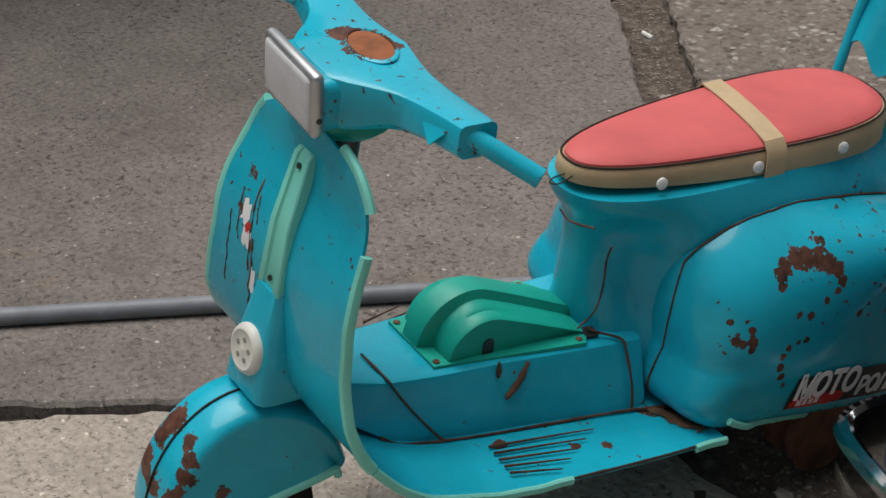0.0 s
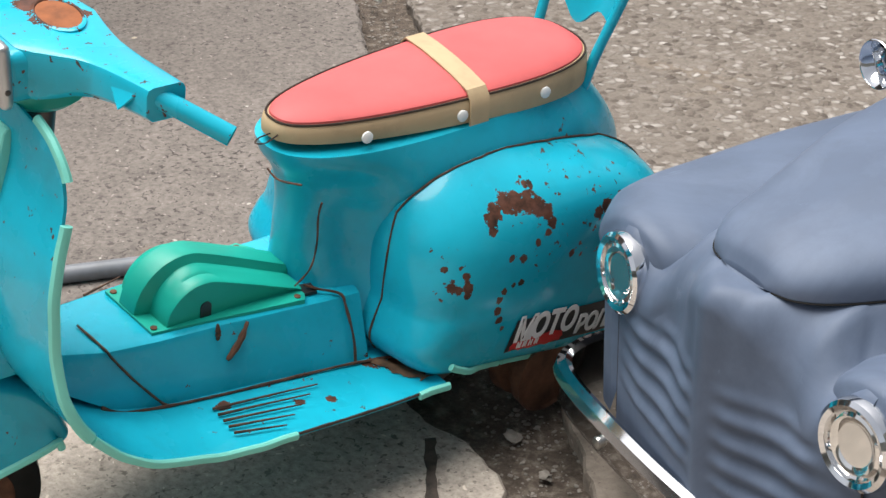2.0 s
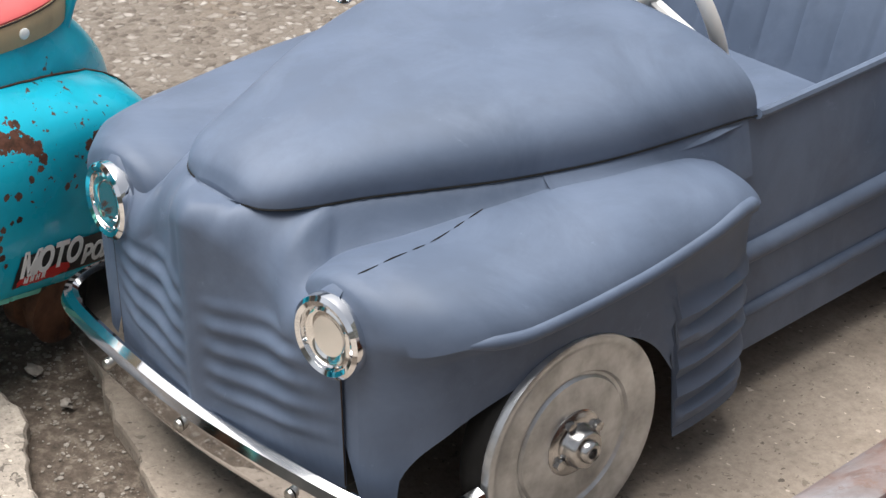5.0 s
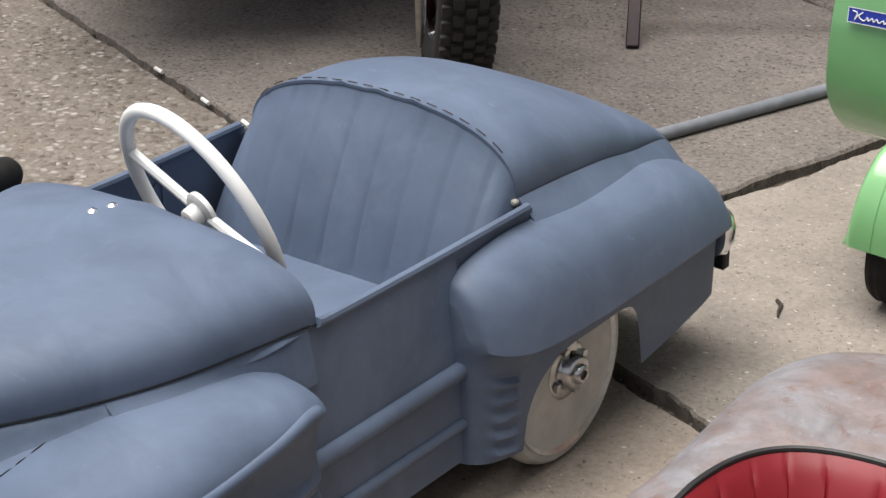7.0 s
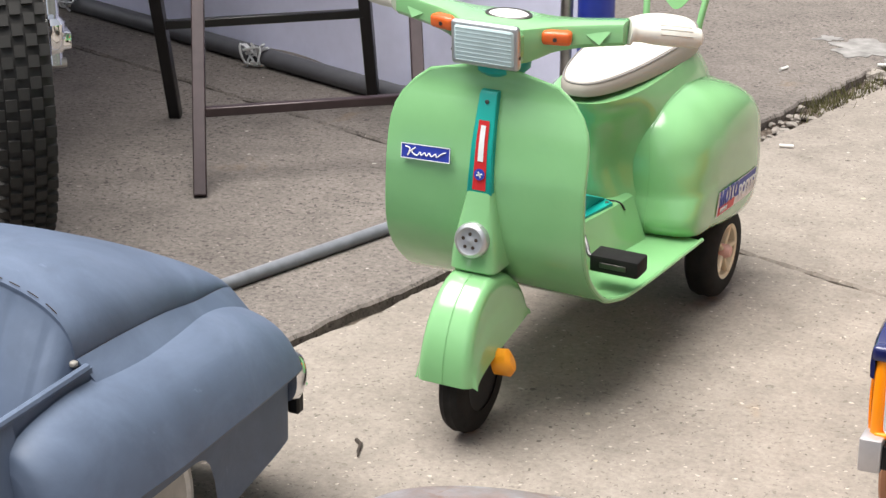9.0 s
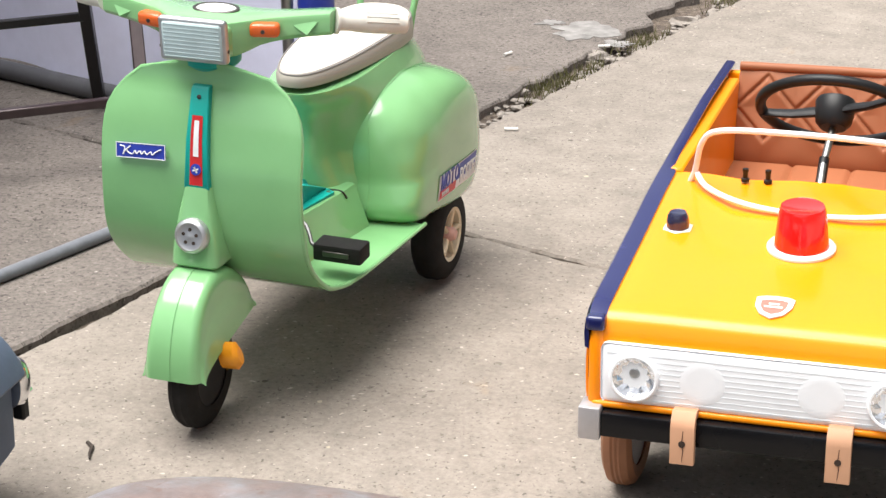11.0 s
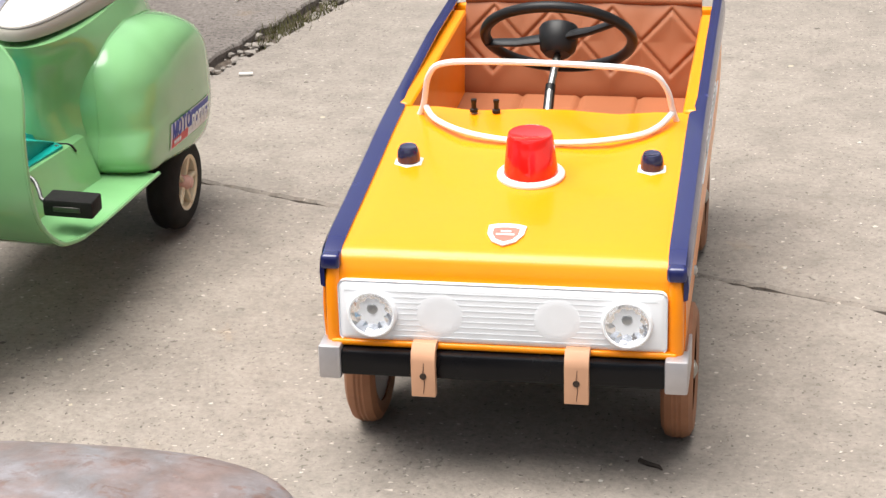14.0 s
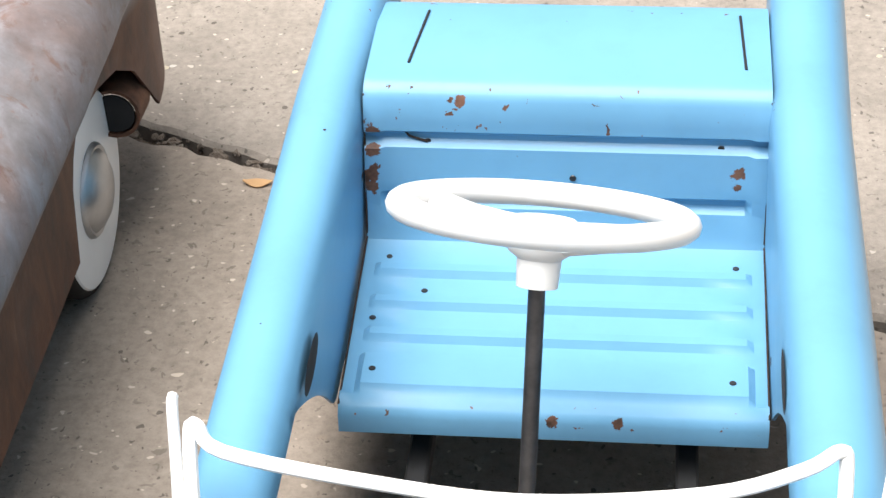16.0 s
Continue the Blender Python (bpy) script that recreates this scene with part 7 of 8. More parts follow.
for side in (-1, 1):
    # hollow side with a rounded top rail that ends in a fin
    bm = bmesh.new()
    rows = []
    for k in range(93):
        t = k / 92
        y = -0.725 - 0.98 * t
        top = lerp_table([(-1.72, 0.300), (-1.40, 0.306), (-1.1, 0.311), (-0.9, 0.322), (-0.76, 0.332), (-0.745, 0.330), (-0.735, 0.318)], y)[0]
        end = min(1.0, (t * 45 + 0.2) / 2.2) ** 0.5
        hw = 0.0235 * end
        xo = 0.171 + 0.004 * math.sin(t * 3)
        lean = 0.006 * max(0.0, min(1.0, (y + 0.95) / 0.2))
        inner_low = lerp_table([(-1.9, 0.277), (-1.285, 0.277), (-1.262, 0.270), (-1.239, 0.257), (-1.19, 0.222), (-1.155, 0.188), (-1.142, 0.172), (-1.13, 0.165), (-0.7, 0.165)], y)[0]
        pr = [(-hw + 0.002, inner_low), (-hw, top - 0.03), (-hw * 0.94, top - 0.014), (-hw * 0.62, top - 0.004), (0.0, top), (hw * 0.62, top - 0.004), (hw * 1.04, top - 0.013), (hw * 1.32, top - 0.034), (hw * 1.66, 0.19), (hw * 1.5, 0.085)]
        rows.append([bm.verts.new((BX + side * (xo + a) + lean, y, z)) for a, z in pr])
    for r, s in zip(rows, rows[1:]):
        for k in range(len(r) - 1):
            bm.faces.new((r[k], r[k + 1], s[k + 1], s[k]))
    bm.faces.new(rows[0])
    bezel(bm, True, 0.0025)
    fin = part("side_rail", bm, SKY_BLUE, blue_car)
    bm = bmesh.new()
    lathe(bm, [(0.0001, 0), (0.008, 0.0003)], 16, Matrix.Translation((BX + side * 0.1490, -1.222, 0.277)) @ Matrix.Rotation(radians(-90 * side), 4, "Y") @ Matrix.Diagonal((1.5, 3.6, 1, 1)))
    part("side_hole", bm, SEAM, fin)
    for k in range(7):
        bm = bmesh.new()
        lathe(bm, [(random.uniform(0.0006, 0.0016), 0), (0.0005, 0.0004)], 5, Matrix.Translation((BX + side * (0.173 + random.uniform(-0.012, 0.012)), -0.80 - 0.07 * k, lerp_table([(-1.4, 0.306), (-1.1, 0.311), (-0.9, 0.322), (-0.76, 0.332)], -0.80 - 0.07 * k)[0] - 0.0012)))
        part("paint_chip", bm, SEAM, fin)
# deck, seat back and seat pan pressed from one sheet
bm = bmesh.new()
SHEET = [(-0.822, 0.09), (-0.822, 0.302), (-0.826, 0.309), (-0.834, 0.311), (-0.89, 0.3115), (-0.935, 0.311), (-0.945, 0.3085), (-0.951, 0.302), (-0.954, 0.285), (-0.955, 0.279), (-0.951, 0.275), (-0.951, 0.269), (-0.957, 0.264), (-0.962, 0.24), (-0.964, 0.231), (-0.960, 0.227), (-0.960, 0.221), (-0.967, 0.217), (-0.972, 0.200), (-0.977, 0.192), (-0.986, 0.189), (-1.002, 0.187), (-1.006, 0.191), (-1.012, 0.191), (-1.016, 0.186), (-1.036, 0.184), (-1.040, 0.188), (-1.046, 0.188), (-1.050, 0.183), (-1.070, 0.181), (-1.074, 0.185), (-1.080, 0.185), (-1.084, 0.180), (-1.098, 0.179), (-1.102, 0.184), (-1.132, 0.183), (-1.137, 0.177), (-1.145, 0.174), (-1.149, 0.168), (-1.150, 0.155)]
xs = [-0.149, -0.139, -0.134, -0.1, -0.05, 0, 0.05, 0.1, 0.134, 0.139, 0.149]
rows = []
for i, (y, z) in enumerate(SHEET):
    row = []
    for x in xs:
        zz, yy = z, y
        if abs(x) > 0.135:
            if -0.97 < y < -0.953 or -1.136 < y < -0.99:
                if -0.97 < y:
                    yy = -0.9535 - (0.298 - z) * 0.19
                else:
                    zz = 0.188 + (y + 0.99) * 0.09
        row.append(bm.verts.new((BX + x, yy, zz)))
    rows.append(row)
for r, s in zip(rows, rows[1:]):
    for k in range(len(xs) - 1):
        bm.faces.new((r[k], r[k + 1], s[k + 1], s[k]))
bezel(bm, True, 0.0018)
seat_sheet = part("seat_pan", bm, SKY_BLUE, blue_car, "pressed metal seat pan and deck")
for x, y, z, ax in ((0.198, -0.9545, 0.268, "b"), (0.306, -0.9645, 0.245, "b"), (0.414, -0.9545, 0.268, "b"), (0.170, -0.994, 0.1895, "s"), (0.428, -0.996, 0.1895, "s"), (0.172, -1.118, 0.1855, "s"), (0.424, -1.12, 0.1855, "s"), (0.20, -1.03, 0.1865, "s"), (0.165, -1.06, 0.184, "s"), (0.418, -0.9685, 0.214, "b")):
    bm = bmesh.new()
    lathe(bm, [(0.0026, 0), (0.0021, 0.0006)], 12, axis_to((0, -1, 0.2) if ax == "b" else (0, 0.0, 1), (x, y, z)))
    part("screw_hole", bm, SIGN_BLACK, seat_sheet)
for x, lean in ((0.1895, -0.008), (0.4275, 0.003)):
    bm = bmesh.new()
    tube(bm, [(x, -0.842, 0.3138), (x + lean * 0.5, -0.88, 0.3140), (x + lean, -0.918, 0.3138)], 0.0011, 6, flat=0.5)
    part("deck_slot", bm, SIGN_BLACK, seat_sheet)
for x in (0.262, 0.342):
    bm = bmesh.new()
    tube(bm, [(x, -0.845, 0.3117), (x - 0.002, -0.91, 0.3120)], 0.0012, 5, flat=0.5)
    part("deck_crease", bm, SKY_BLUE, seat_sheet)
for x0, y0, x1, y1, z in ((0.181, -0.9515, 0.198, -0.9545, 0.272),):
    bm = bmesh.new()
    tube(bm, [(x0, -0.9535, 0.277), (x0 + 0.003, -0.954, 0.2725), (x1, -0.9555, 0.2685)], 0.001, 5)
    part("scratch", bm, SEAM, seat_sheet)
for side in (-1, 1):
    bm = bmesh.new()
    tube(bm, [(BX + side * 0.1488, -0.950, 0.306), (BX + side * 0.1488, -0.956, 0.28), (BX + side * 0.1488, -0.976, 0.195), (BX + side * 0.1488, -1.146, 0.176)], 0.0008, 5)
    part("joint_line", bm, SEAM, seat_sheet)
    bm = bmesh.new()
    box(bm, BX + side * 0.095 - 0.008, BX + side * 0.095 + 0.008, -1.66, -0.85, 0.105, 0.125, 0.002, 1)
    part("frame_bar", bm, PRIMER_DARK, blue_car, "black frame bar under the seat")
# hood at the nose end
bm = bmesh.new()
surface(bm, lambda u, v: Vector((BX + (2 * u - 1) * 0.178, -1.47 - 0.25 * v, 0.305 + 0.02 * math.sin(math.pi * u) - 0.03 * v * v)), 16, 8)
bezel(bm, True, 0.003)
part("hood", bm, SKY_BLUE, blue_car)
# steering wheel
SB = Matrix.Translation((0.300, -1.228, 0.406)) @ Matrix.Rotation(radians(-28), 4, "X") @ Matrix.Rotation(radians(3.5), 4, "Y")
bm = bmesh.new()
tube(bm, ring_line(0.084, SB, 56), 0.0096, 12, closed=True, flat=0.85)
sb = part("steering_wheel", bm, WHITE_ENAMEL, blue_car, "white plastic steering wheel")
for q in (radians(155), radians(-12)):
    bm = bmesh.new()
    tube(bm, [SB @ Vector((0.012 * math.cos(q), 0.012 * math.sin(q), -0.014)), SB @ Vector((0.05 * math.cos(q), 0.05 * math.sin(q), -0.009)), SB @ Vector((0.082 * math.cos(q), 0.082 * math.sin(q), -0.001))], [0.014, 0.011, 0.009], 12, flat=0.6)
    part("wheel_spoke", bm, WHITE_ENAMEL, sb)
bm = bmesh.new()
lathe(bm, [(0.0125, -0.044), (0.0135, -0.027), (0.019, -0.023), (0.0225, -0.013), (0.0225, -0.006), (0.020, -0.003), (0.002, -0.003)], 30, SB)
part("wheel_hub", bm, WHITE_ENAMEL, sb)
bm = bmesh.new()
tube(bm, [SB @ Vector((0, 0, -0.042)), (0.294, -1.290, 0.265), (0.288, -1.36, 0.12)], 0.0052, 12)
part("steering_rod", bm, plain("worn_rod_steel", (0.10, 0.092, 0.09), 0.45, 0.7, 0.35, 50), sb, "worn dark steel rod")
# windscreen wire
bm = bmesh.new()
tube(bm, smooth_path([(0.128, -1.47, 0.305), (0.122, -1.43, 0.325), (0.112, -1.378, 0.355), (0.116, -1.374, 0.360), (0.134, -1.392, 0.358), (0.214, -1.402, 0.350), (0.30, -1.408, 0.346), (0.397, -1.404, 0.353), (0.448, -1.390, 0.360), (0.468, -1.374, 0.360), (0.472, -1.380, 0.352), (0.466, -1.44, 0.322), (0.462, -1.475, 0.305)], 5), 0.0042, 8)
ws = part("windscreen_frame", bm, WHITE_ENAMEL, blue_car, "white wire windscreen frame")
for side in (-1, 1):
    bm = bmesh.new()
    x = BX + side * 0.194
    tube(bm, smooth_path([(x + side * 0.008, -1.352, 0.362), (x + side * 0.007, -1.360, 0.360), (x - side * 0.002, -1.40, 0.342), (x - side * 0.012, -1.45, 0.318), (x - side * 0.016, -1.48, 0.302)], 4), 0.0034, 8)
    part("frame_hook", bm, WHITE_ENAMEL, ws)
# wheels hidden beneath
for x, y in ((BX - 0.14, -0.80), (BX + 0.14, -0.80), (BX - 0.14, -1.55), (BX + 0.14, -1.55)):
    bm = bmesh.new()
    m = axis_to((1 if x > BX else -1, 0, 0), (x, y, 0.080))
    lathe(bm, [(0.02, -0.014), (0.06, -0.016), (0.076, -0.012), (0.080, 0), (0.076, 0.012), (0.06, 0.016), (0.02, 0.014)], 36, m)
    part("wheel", bm, BLACK_RUBBER, blue_car, "black rubber wheel")
for y in (-0.80, -1.55):
    bm = bmesh.new()
    tube(bm, [(BX - 0.14, y, 0.08), (BX + 0.14, y, 0.08)], 0.008, 8)
    box(bm, BX - 0.10, BX - 0.09, y - 0.012, y + 0.012, 0.08, 0.106)
    box(bm, BX + 0.09, BX + 0.10, y - 0.012, y + 0.012, 0.08, 0.106)
    part("axle", bm, DARK_STEEL, blue_car)

# ---- bare rusty pedal car with a red seat ----


def bare_metal():
    m, n, l, b = material("bare_rusty_sheet")
    v = coords(n, l, 1.0)
    base = ramp(n, l, noise_tex(n, l, 18, 8, 0.68, v, 0.4), [(0.30, (0.138, 0.125, 0.126)), (0.48, (0.200, 0.189, 0.197)), (0.66, (0.275, 0.268, 0.288))])
    cloud = ramp(n, l, noise_tex(n, l, 8, 6, 0.65, v, 0.6), [(0.43, 0.0), (0.56, 0.55), (0.70, 0.8)])
    col = mix(n, l, cloud, base, ramp(n, l, noise_tex(n, l, 34, 5, 0.7, v), [(0.3, (0.115, 0.070, 0.056)), (0.7, (0.255, 0.170, 0.145))]))
    spots = ramp(n, l, noise_tex(n, l, 27, 7, 0.72, v, 0.5), [(0.55, 0.0), (0.62, 0.55), (0.74, 0.85)])
    col = mix(n, l, spots, col, ramp(n, l, noise_tex(n, l, 50, 4, 0.7, v), [(0.3, (0.075, 0.038, 0.027)), (0.7, (0.225, 0.115, 0.080))]))
    pale = ramp(n, l, noise_tex(n, l, 46, 5, 0.7, v, 0.3), [(0.62, 0.0), (0.74, 0.4)])
    col = mix(n, l, pale, col, (0.40, 0.395, 0.415))
    # rust below the crease, streaked downwards
    tc = n.new("ShaderNodeSeparateXYZ")
    l.new(v, tc.inputs[0])
    low = n.new("ShaderNodeMapRange")
    low.inputs["From Min"].default_value, low.inputs["From Max"].default_value = 0.255, 0.225
    l.new(tc.outputs["Z"], low.inputs["Value"])
    mul = n.new("ShaderNodeMath")
    mul.operation = "MULTIPLY"
    l.new(low.outputs[0], mul.inputs[0])
    l.new(ramp(n, l, noise_tex(n, l, 9, 5, 0.7, v), [(0.30, 0.85), (0.5, 1.0)]), mul.inputs[1])
    streak = noise_tex(n, l, 1.0, 5, 0.62, coords(n, l, (30.0, 30.0, 14.0)), 0.8)
    side = ramp(n, l, streak, [(0.30, (0.026, 0.009, 0.005)), (0.50, (0.072, 0.020, 0.008)), (0.66, (0.110, 0.036, 0.014)), (0.82, (0.27, 0.16, 0.085))])
    col = mix(n, l, mul.outputs[0], col, side)
    l.new(col, b.inputs["Base Color"])
    b.inputs["Metallic"].default_value = 0.15
    b.inputs["Roughness"].default_value = 0.52
    bump(n, l, noise_tex(n, l, 90, 4, 0.7, v), 0.25, 0.0015, b)
    return m


BARE = bare_metal()
RED_VINYL = worn_paint("red_leatherette", (0.200, 0.012, 0.018), 0.40, fade=0.10)
PIPING = plain("black_piping", (0.011, 0.010, 0.010), 0.5, 0.0, 0.2)
rusty_car = thing("pedal_car", "stripped rusty steel pedal car with red channelled seat", "pedal car", pose(0, 0, 0), group="pedal cars")
RX = -0.336


def u_curve(u, half, rear, corner, front):
    """A U in plan, from the left front round the rear to the right front."""
    straight = (rear - corner) - front
    arc = math.pi / 2 * (half + corner)
    total = 2 * straight + arc
    d = u * total
    if d < straight:
        return Vector((RX - half, front + d, 0))
    if d > total - straight:
        return Vector((RX + half, front + (total - d), 0))
    a = math.pi * (1 - (d - straight) / arc)
    n = 3.3 if half < 0.2 else 2.85
    c, s = math.cos(a), math.sin(a)
    return Vector((RX + half * math.copysign(abs(c) ** (2 / n), c), rear - corner + corner * abs(s) ** (2 / n), 0))


def body_ring(u, v):
    inner = u_curve(u, 0.176, -0.771, 0.17, -1.5)
    outer = u_curve(u, 0.258, -0.496, 0.19, -1.5)
    rear = max(0.0, min(1.0, (outer.y + 0.80) / 0.25))
    back = max(0.0, min(1.0, (outer.y + 0.76) / 0.10))
    back = back * back * (3 - 2 * back)
    tuck = 0.60 + (0.95 - 0.60) * back
    table = [(0.0, 0.0, 0.285), (0.06, 0.02, 0.312), (0.14, 0.06, 0.319), (0.30, 0.30, 0.316), (0.46, 0.60, 0.306), (0.56, 0.82, 0.293), (0.63, 0.95, 0.275), (0.70, 1.0, 0.252), (0.77, 0.5 + 0.5 * tuck, 0.222), (0.85, tuck, 0.190), (1.0, tuck, 0.085)]
    w, z = lerp_table(table, v)
    p = inner.lerp(outer, w)
    z += 0.027 * rear * w * (2 - w)
    if z < 0.25 and v > 0.5:
        d = p.y + 0.787
        low = 0.075 + 0.014 * back
        if abs(d) < 0.092:
            low = max(low, 0.085 + 0.108 * (1 - abs(d / 0.092) ** 2.4) ** 0.5)
        z = low + max(0.0, z - 0.075) * (0.25 - low) / 0.175
    return Vector((p.x, p.y, z))


bm = bmesh.new()
surface(bm, body_ring, 150, 40)
bezel(bm, True, 0.003)
part("body_shell", bm, BARE, rusty_car)
bm = bmesh.new()
surface(bm, lambda u, v: Vector((RX + (2 * u - 1) * 0.27 * (1 - 0.25 * v * v), -1.36 - 0.42 * v, 0.20 + (0.125 - 0.03 * v) * max(0.0, 1 - abs(2 * u - 1) ** 3) ** 0.5 - 0.06 * v ** 3)), 24, 12)
bezel(bm, True, 0.003)
part("hood", bm, BARE, rusty_car)
# seat
bm = bmesh.new()


def squab(u, v):
    p = u_curve(u, 0.1725, -0.784, 0.165, -1.16)
    q = u_curve(u, 0.138, -0.827, 0.14, -1.16)
    w = p.lerp(q, v ** 0.7)
    ch = abs(((u * 19) % 1) - 0.5) * 2
    dent = 0.007 * max(0.0, 1 - (1 - ch) * 9) * min(1.0, v * 5) if ch > 0.88 else 0.0
    inward = (Vector((RX, -1.0, 0)) - w).normalized()
    z = 0.335 - 0.135 * v - 0.05 * max(0.0, (-0.93 - p.y) / 0.23) * (1 - v)
    return w + inward * (0.016 * math.sin(math.pi * min(1, v * 1.1)) ** 0.8 - dent) + Vector((0, 0, z))


surface(bm, squab, 190, 18)
bezel(bm, True, 0.004)
sq = part("seat_squab", bm, RED_VINYL, rusty_car, "red channelled leatherette squab")
bm = bmesh.new()
tube(bm, [Vector(u_curve(k / 90, 0.1715, -0.785, 0.165, -1.16)) + Vector((0, 0, 0.338 - 0.05 * max(0.0, (-0.93 - u_curve(k / 90, 0.1715, -0.785, 0.165, -1.16).y) / 0.23))) for k in range(91)], 0.0034, 8)
part("piping", bm, PIPING, sq, "black piping")
bm = bmesh.new()
box(bm, RX - 0.165, RX + 0.165, -1.30, -0.81, 0.14, 0.205, 0.02, 3)
part("seat_cushion", bm, RED_VINYL, rusty_car, "red leatherette cushion")
bm = bmesh.new()
box(bm, RX - 0.20, RX + 0.20, -1.55, -0.56, 0.115, 0.135, 0.004, 1)
part("floor_pan", bm, PRIMER_DARK, rusty_car)
# stub of pipe behind the rear wheel
bm = bmesh.new()
tube(bm, [(RX + 0.226, -0.731, 0.135), (RX + 0.226, -0.690, 0.132)], 0.021, 16, caps=False)
bezel(bm, True, 0.003)
stub = part("tail_pipe", bm, RUSTY, rusty_car)
# the dark inside of the pipe is painted as a black disc
bm = bmesh.new()
lathe(bm, [(0.0190, 0), (0.0185, 0.002)], 20, axis_to((0, -1, 0.05), (RX + 0.226, -0.728, 0.1345)))
part("pipe_hole_shade", bm, PRIMER_DARK, stub)
# wheels
for x, y in ((RX + 0.208, -0.792), (RX - 0.208, -0.792), (RX + 0.208, -1.52), (RX - 0.208, -1.52)):
    side = 1 if x > RX else -1
    m = axis_to((side, 0, 0), (x, y, 0.096))
    bm = bmesh.new()
    lathe(bm, [(0.06, -0.030), (0.088, -0.028), (0.095, -0.014), (0.096, 0.0), (0.093, 0.006), (0.089, 0.008)], 44, m)
    wh = part("wheel", bm, BLACK_RUBBER, rusty_car, "black tyre with white disc")
    bm = bmesh.new()
    lathe(bm, [(0.090, 0.006), (0.0865, 0.0095), (0.066, 0.011), (0.046, 0.009), (0.002, 0.009)], 44, m)
    part("wheel_disc", bm, WHITE_ENAMEL, wh, "white painted disc")
    bm = bmesh.new()
    lathe(bm, [(0.043, 0.008), (0.0425, 0.011), (0.040, 0.0135), (0.037, 0.0125), (0.033, 0.0165), (0.024, 0.0215), (0.012, 0.0245), (0.002, 0.0255)], 36, m)
    part("hub_cap", bm, DULL_ALU, wh, "dull chrome hub cap")
for y in (-0.792, -1.52):
    bm = bmesh.new()
    tube(bm, [(RX - 0.20, y, 0.096), (RX + 0.20, y, 0.096)], 0.009, 8)
    part("axle", bm, DARK_STEEL, rusty_car)

# ---- behind the row: pipe, folding stool, stall cloth, motorcycle wheel ----
bm = bmesh.new()
tube(bm, [(-2.62, -3.6, 0.011), (-2.205, -2.07, 0.011), (-2.02, -1.40, 0.011), (-1.70, -0.45, 0.011), (-1.38, 0.50, 0.011), (-1.25, 0.88, 0.011), (-1.15, 1.15, 0.011)], 0.0115, 14)
tagged(link_mesh("ground_pipe", bm, GREY_PIPE), "grey plastic conduit pipe lying on the concrete", "pipe")

BROWN_TUBE = plain("brown_steel_tube", (0.045, 0.028, 0.030), 0.35, 0.2, 0.2)
BLACK_TUBE = plain("black_steel_tube", (0.014, 0.013, 0.014), 0.35, 0.2, 0.2)
stool = thing("folding_stool", "folding stool of dark brown square steel tube", "stool", pose(0, 0, 0))
A1, B1_, ACROSS = Vector((-1.667, 0.885, 0)), Vector((-1.985, 1.315, 0)), Vector((0.335, 0.262, 0))


def square_bar(bm, a, b, half):
    a, b = Vector(a), Vector(b)
    d = (b - a)
    m = axis_to(d, a)
    box(bm, -half, half, -half, half, 0, d.length, 0.002, 1, m)


TOP_A, TOP_B = Vector((-0.18, 0.325, 0.50)), Vector((0.06, -0.19, 0.50))
for k in (0, 1):
    bm = bmesh.new()
    square_bar(bm, A1 + ACROSS * k, A1 + ACROSS * k + TOP_A, 0.0125)
    part("leg", bm, BROWN_TUBE, stool)
    bm = bmesh.new()
    square_bar(bm, B1_ + ACROSS * k, B1_ + ACROSS * k + TOP_B, 0.0125)
    part("leg", bm, BLACK_TUBE, stool)
for a, d, f, mt in ((A1, TOP_A, 0.27, BROWN_TUBE), (B1_, TOP_B, 0.44, BLACK_TUBE)):
    bm = bmesh.new()
    square_bar(bm, a + d * f, a + d * f + ACROSS, 0.009)
    part("crossbar", bm, mt, stool)
bm = bmesh.new()
c = A1 + TOP_A
e = B1_ + TOP_B
vs = [bm.verts.new(p) for p in (c, c + ACROSS, e + ACROSS, e)]
bm.faces.new(vs)
bm.normal_update()
bezel(bm, True, 0.02)
part("seat", bm, BLACK_TUBE, stool)

# cloth wall of a stall, with its foot tube and ties
CLOTH = worn_paint("lilac_white_cloth", (0.72, 0.72, 0.90), 0.85, fade=0.07)
stall = thing("stall_wall", "lilac-white cloth stall with its wall tied to a foot tube", "stall", pose(0, 0, 0))
FOOT, END = Vector((-1.625, 1.60, 0.0)), Vector((0.935, -0.354, 0))
bm = bmesh.new()


def cloth(u, v):
    s = -2.6 + 3.13 * u
    p = FOOT + END * s
    fold = 0.012 * math.sin(s * 9 + 1.5 * math.sin(s * 3)) * (0.3 + v) + 0.006 * noise.noise(Vector((s * 6, v * 4, 0)))
    return p + Vector((0.354, 0.935, 0)) * (0.02 + fold + 0.02 * v) + Vector((0, 0, 0.035 + 0.006 * math.sin(s * 14) + 1.15 * v))


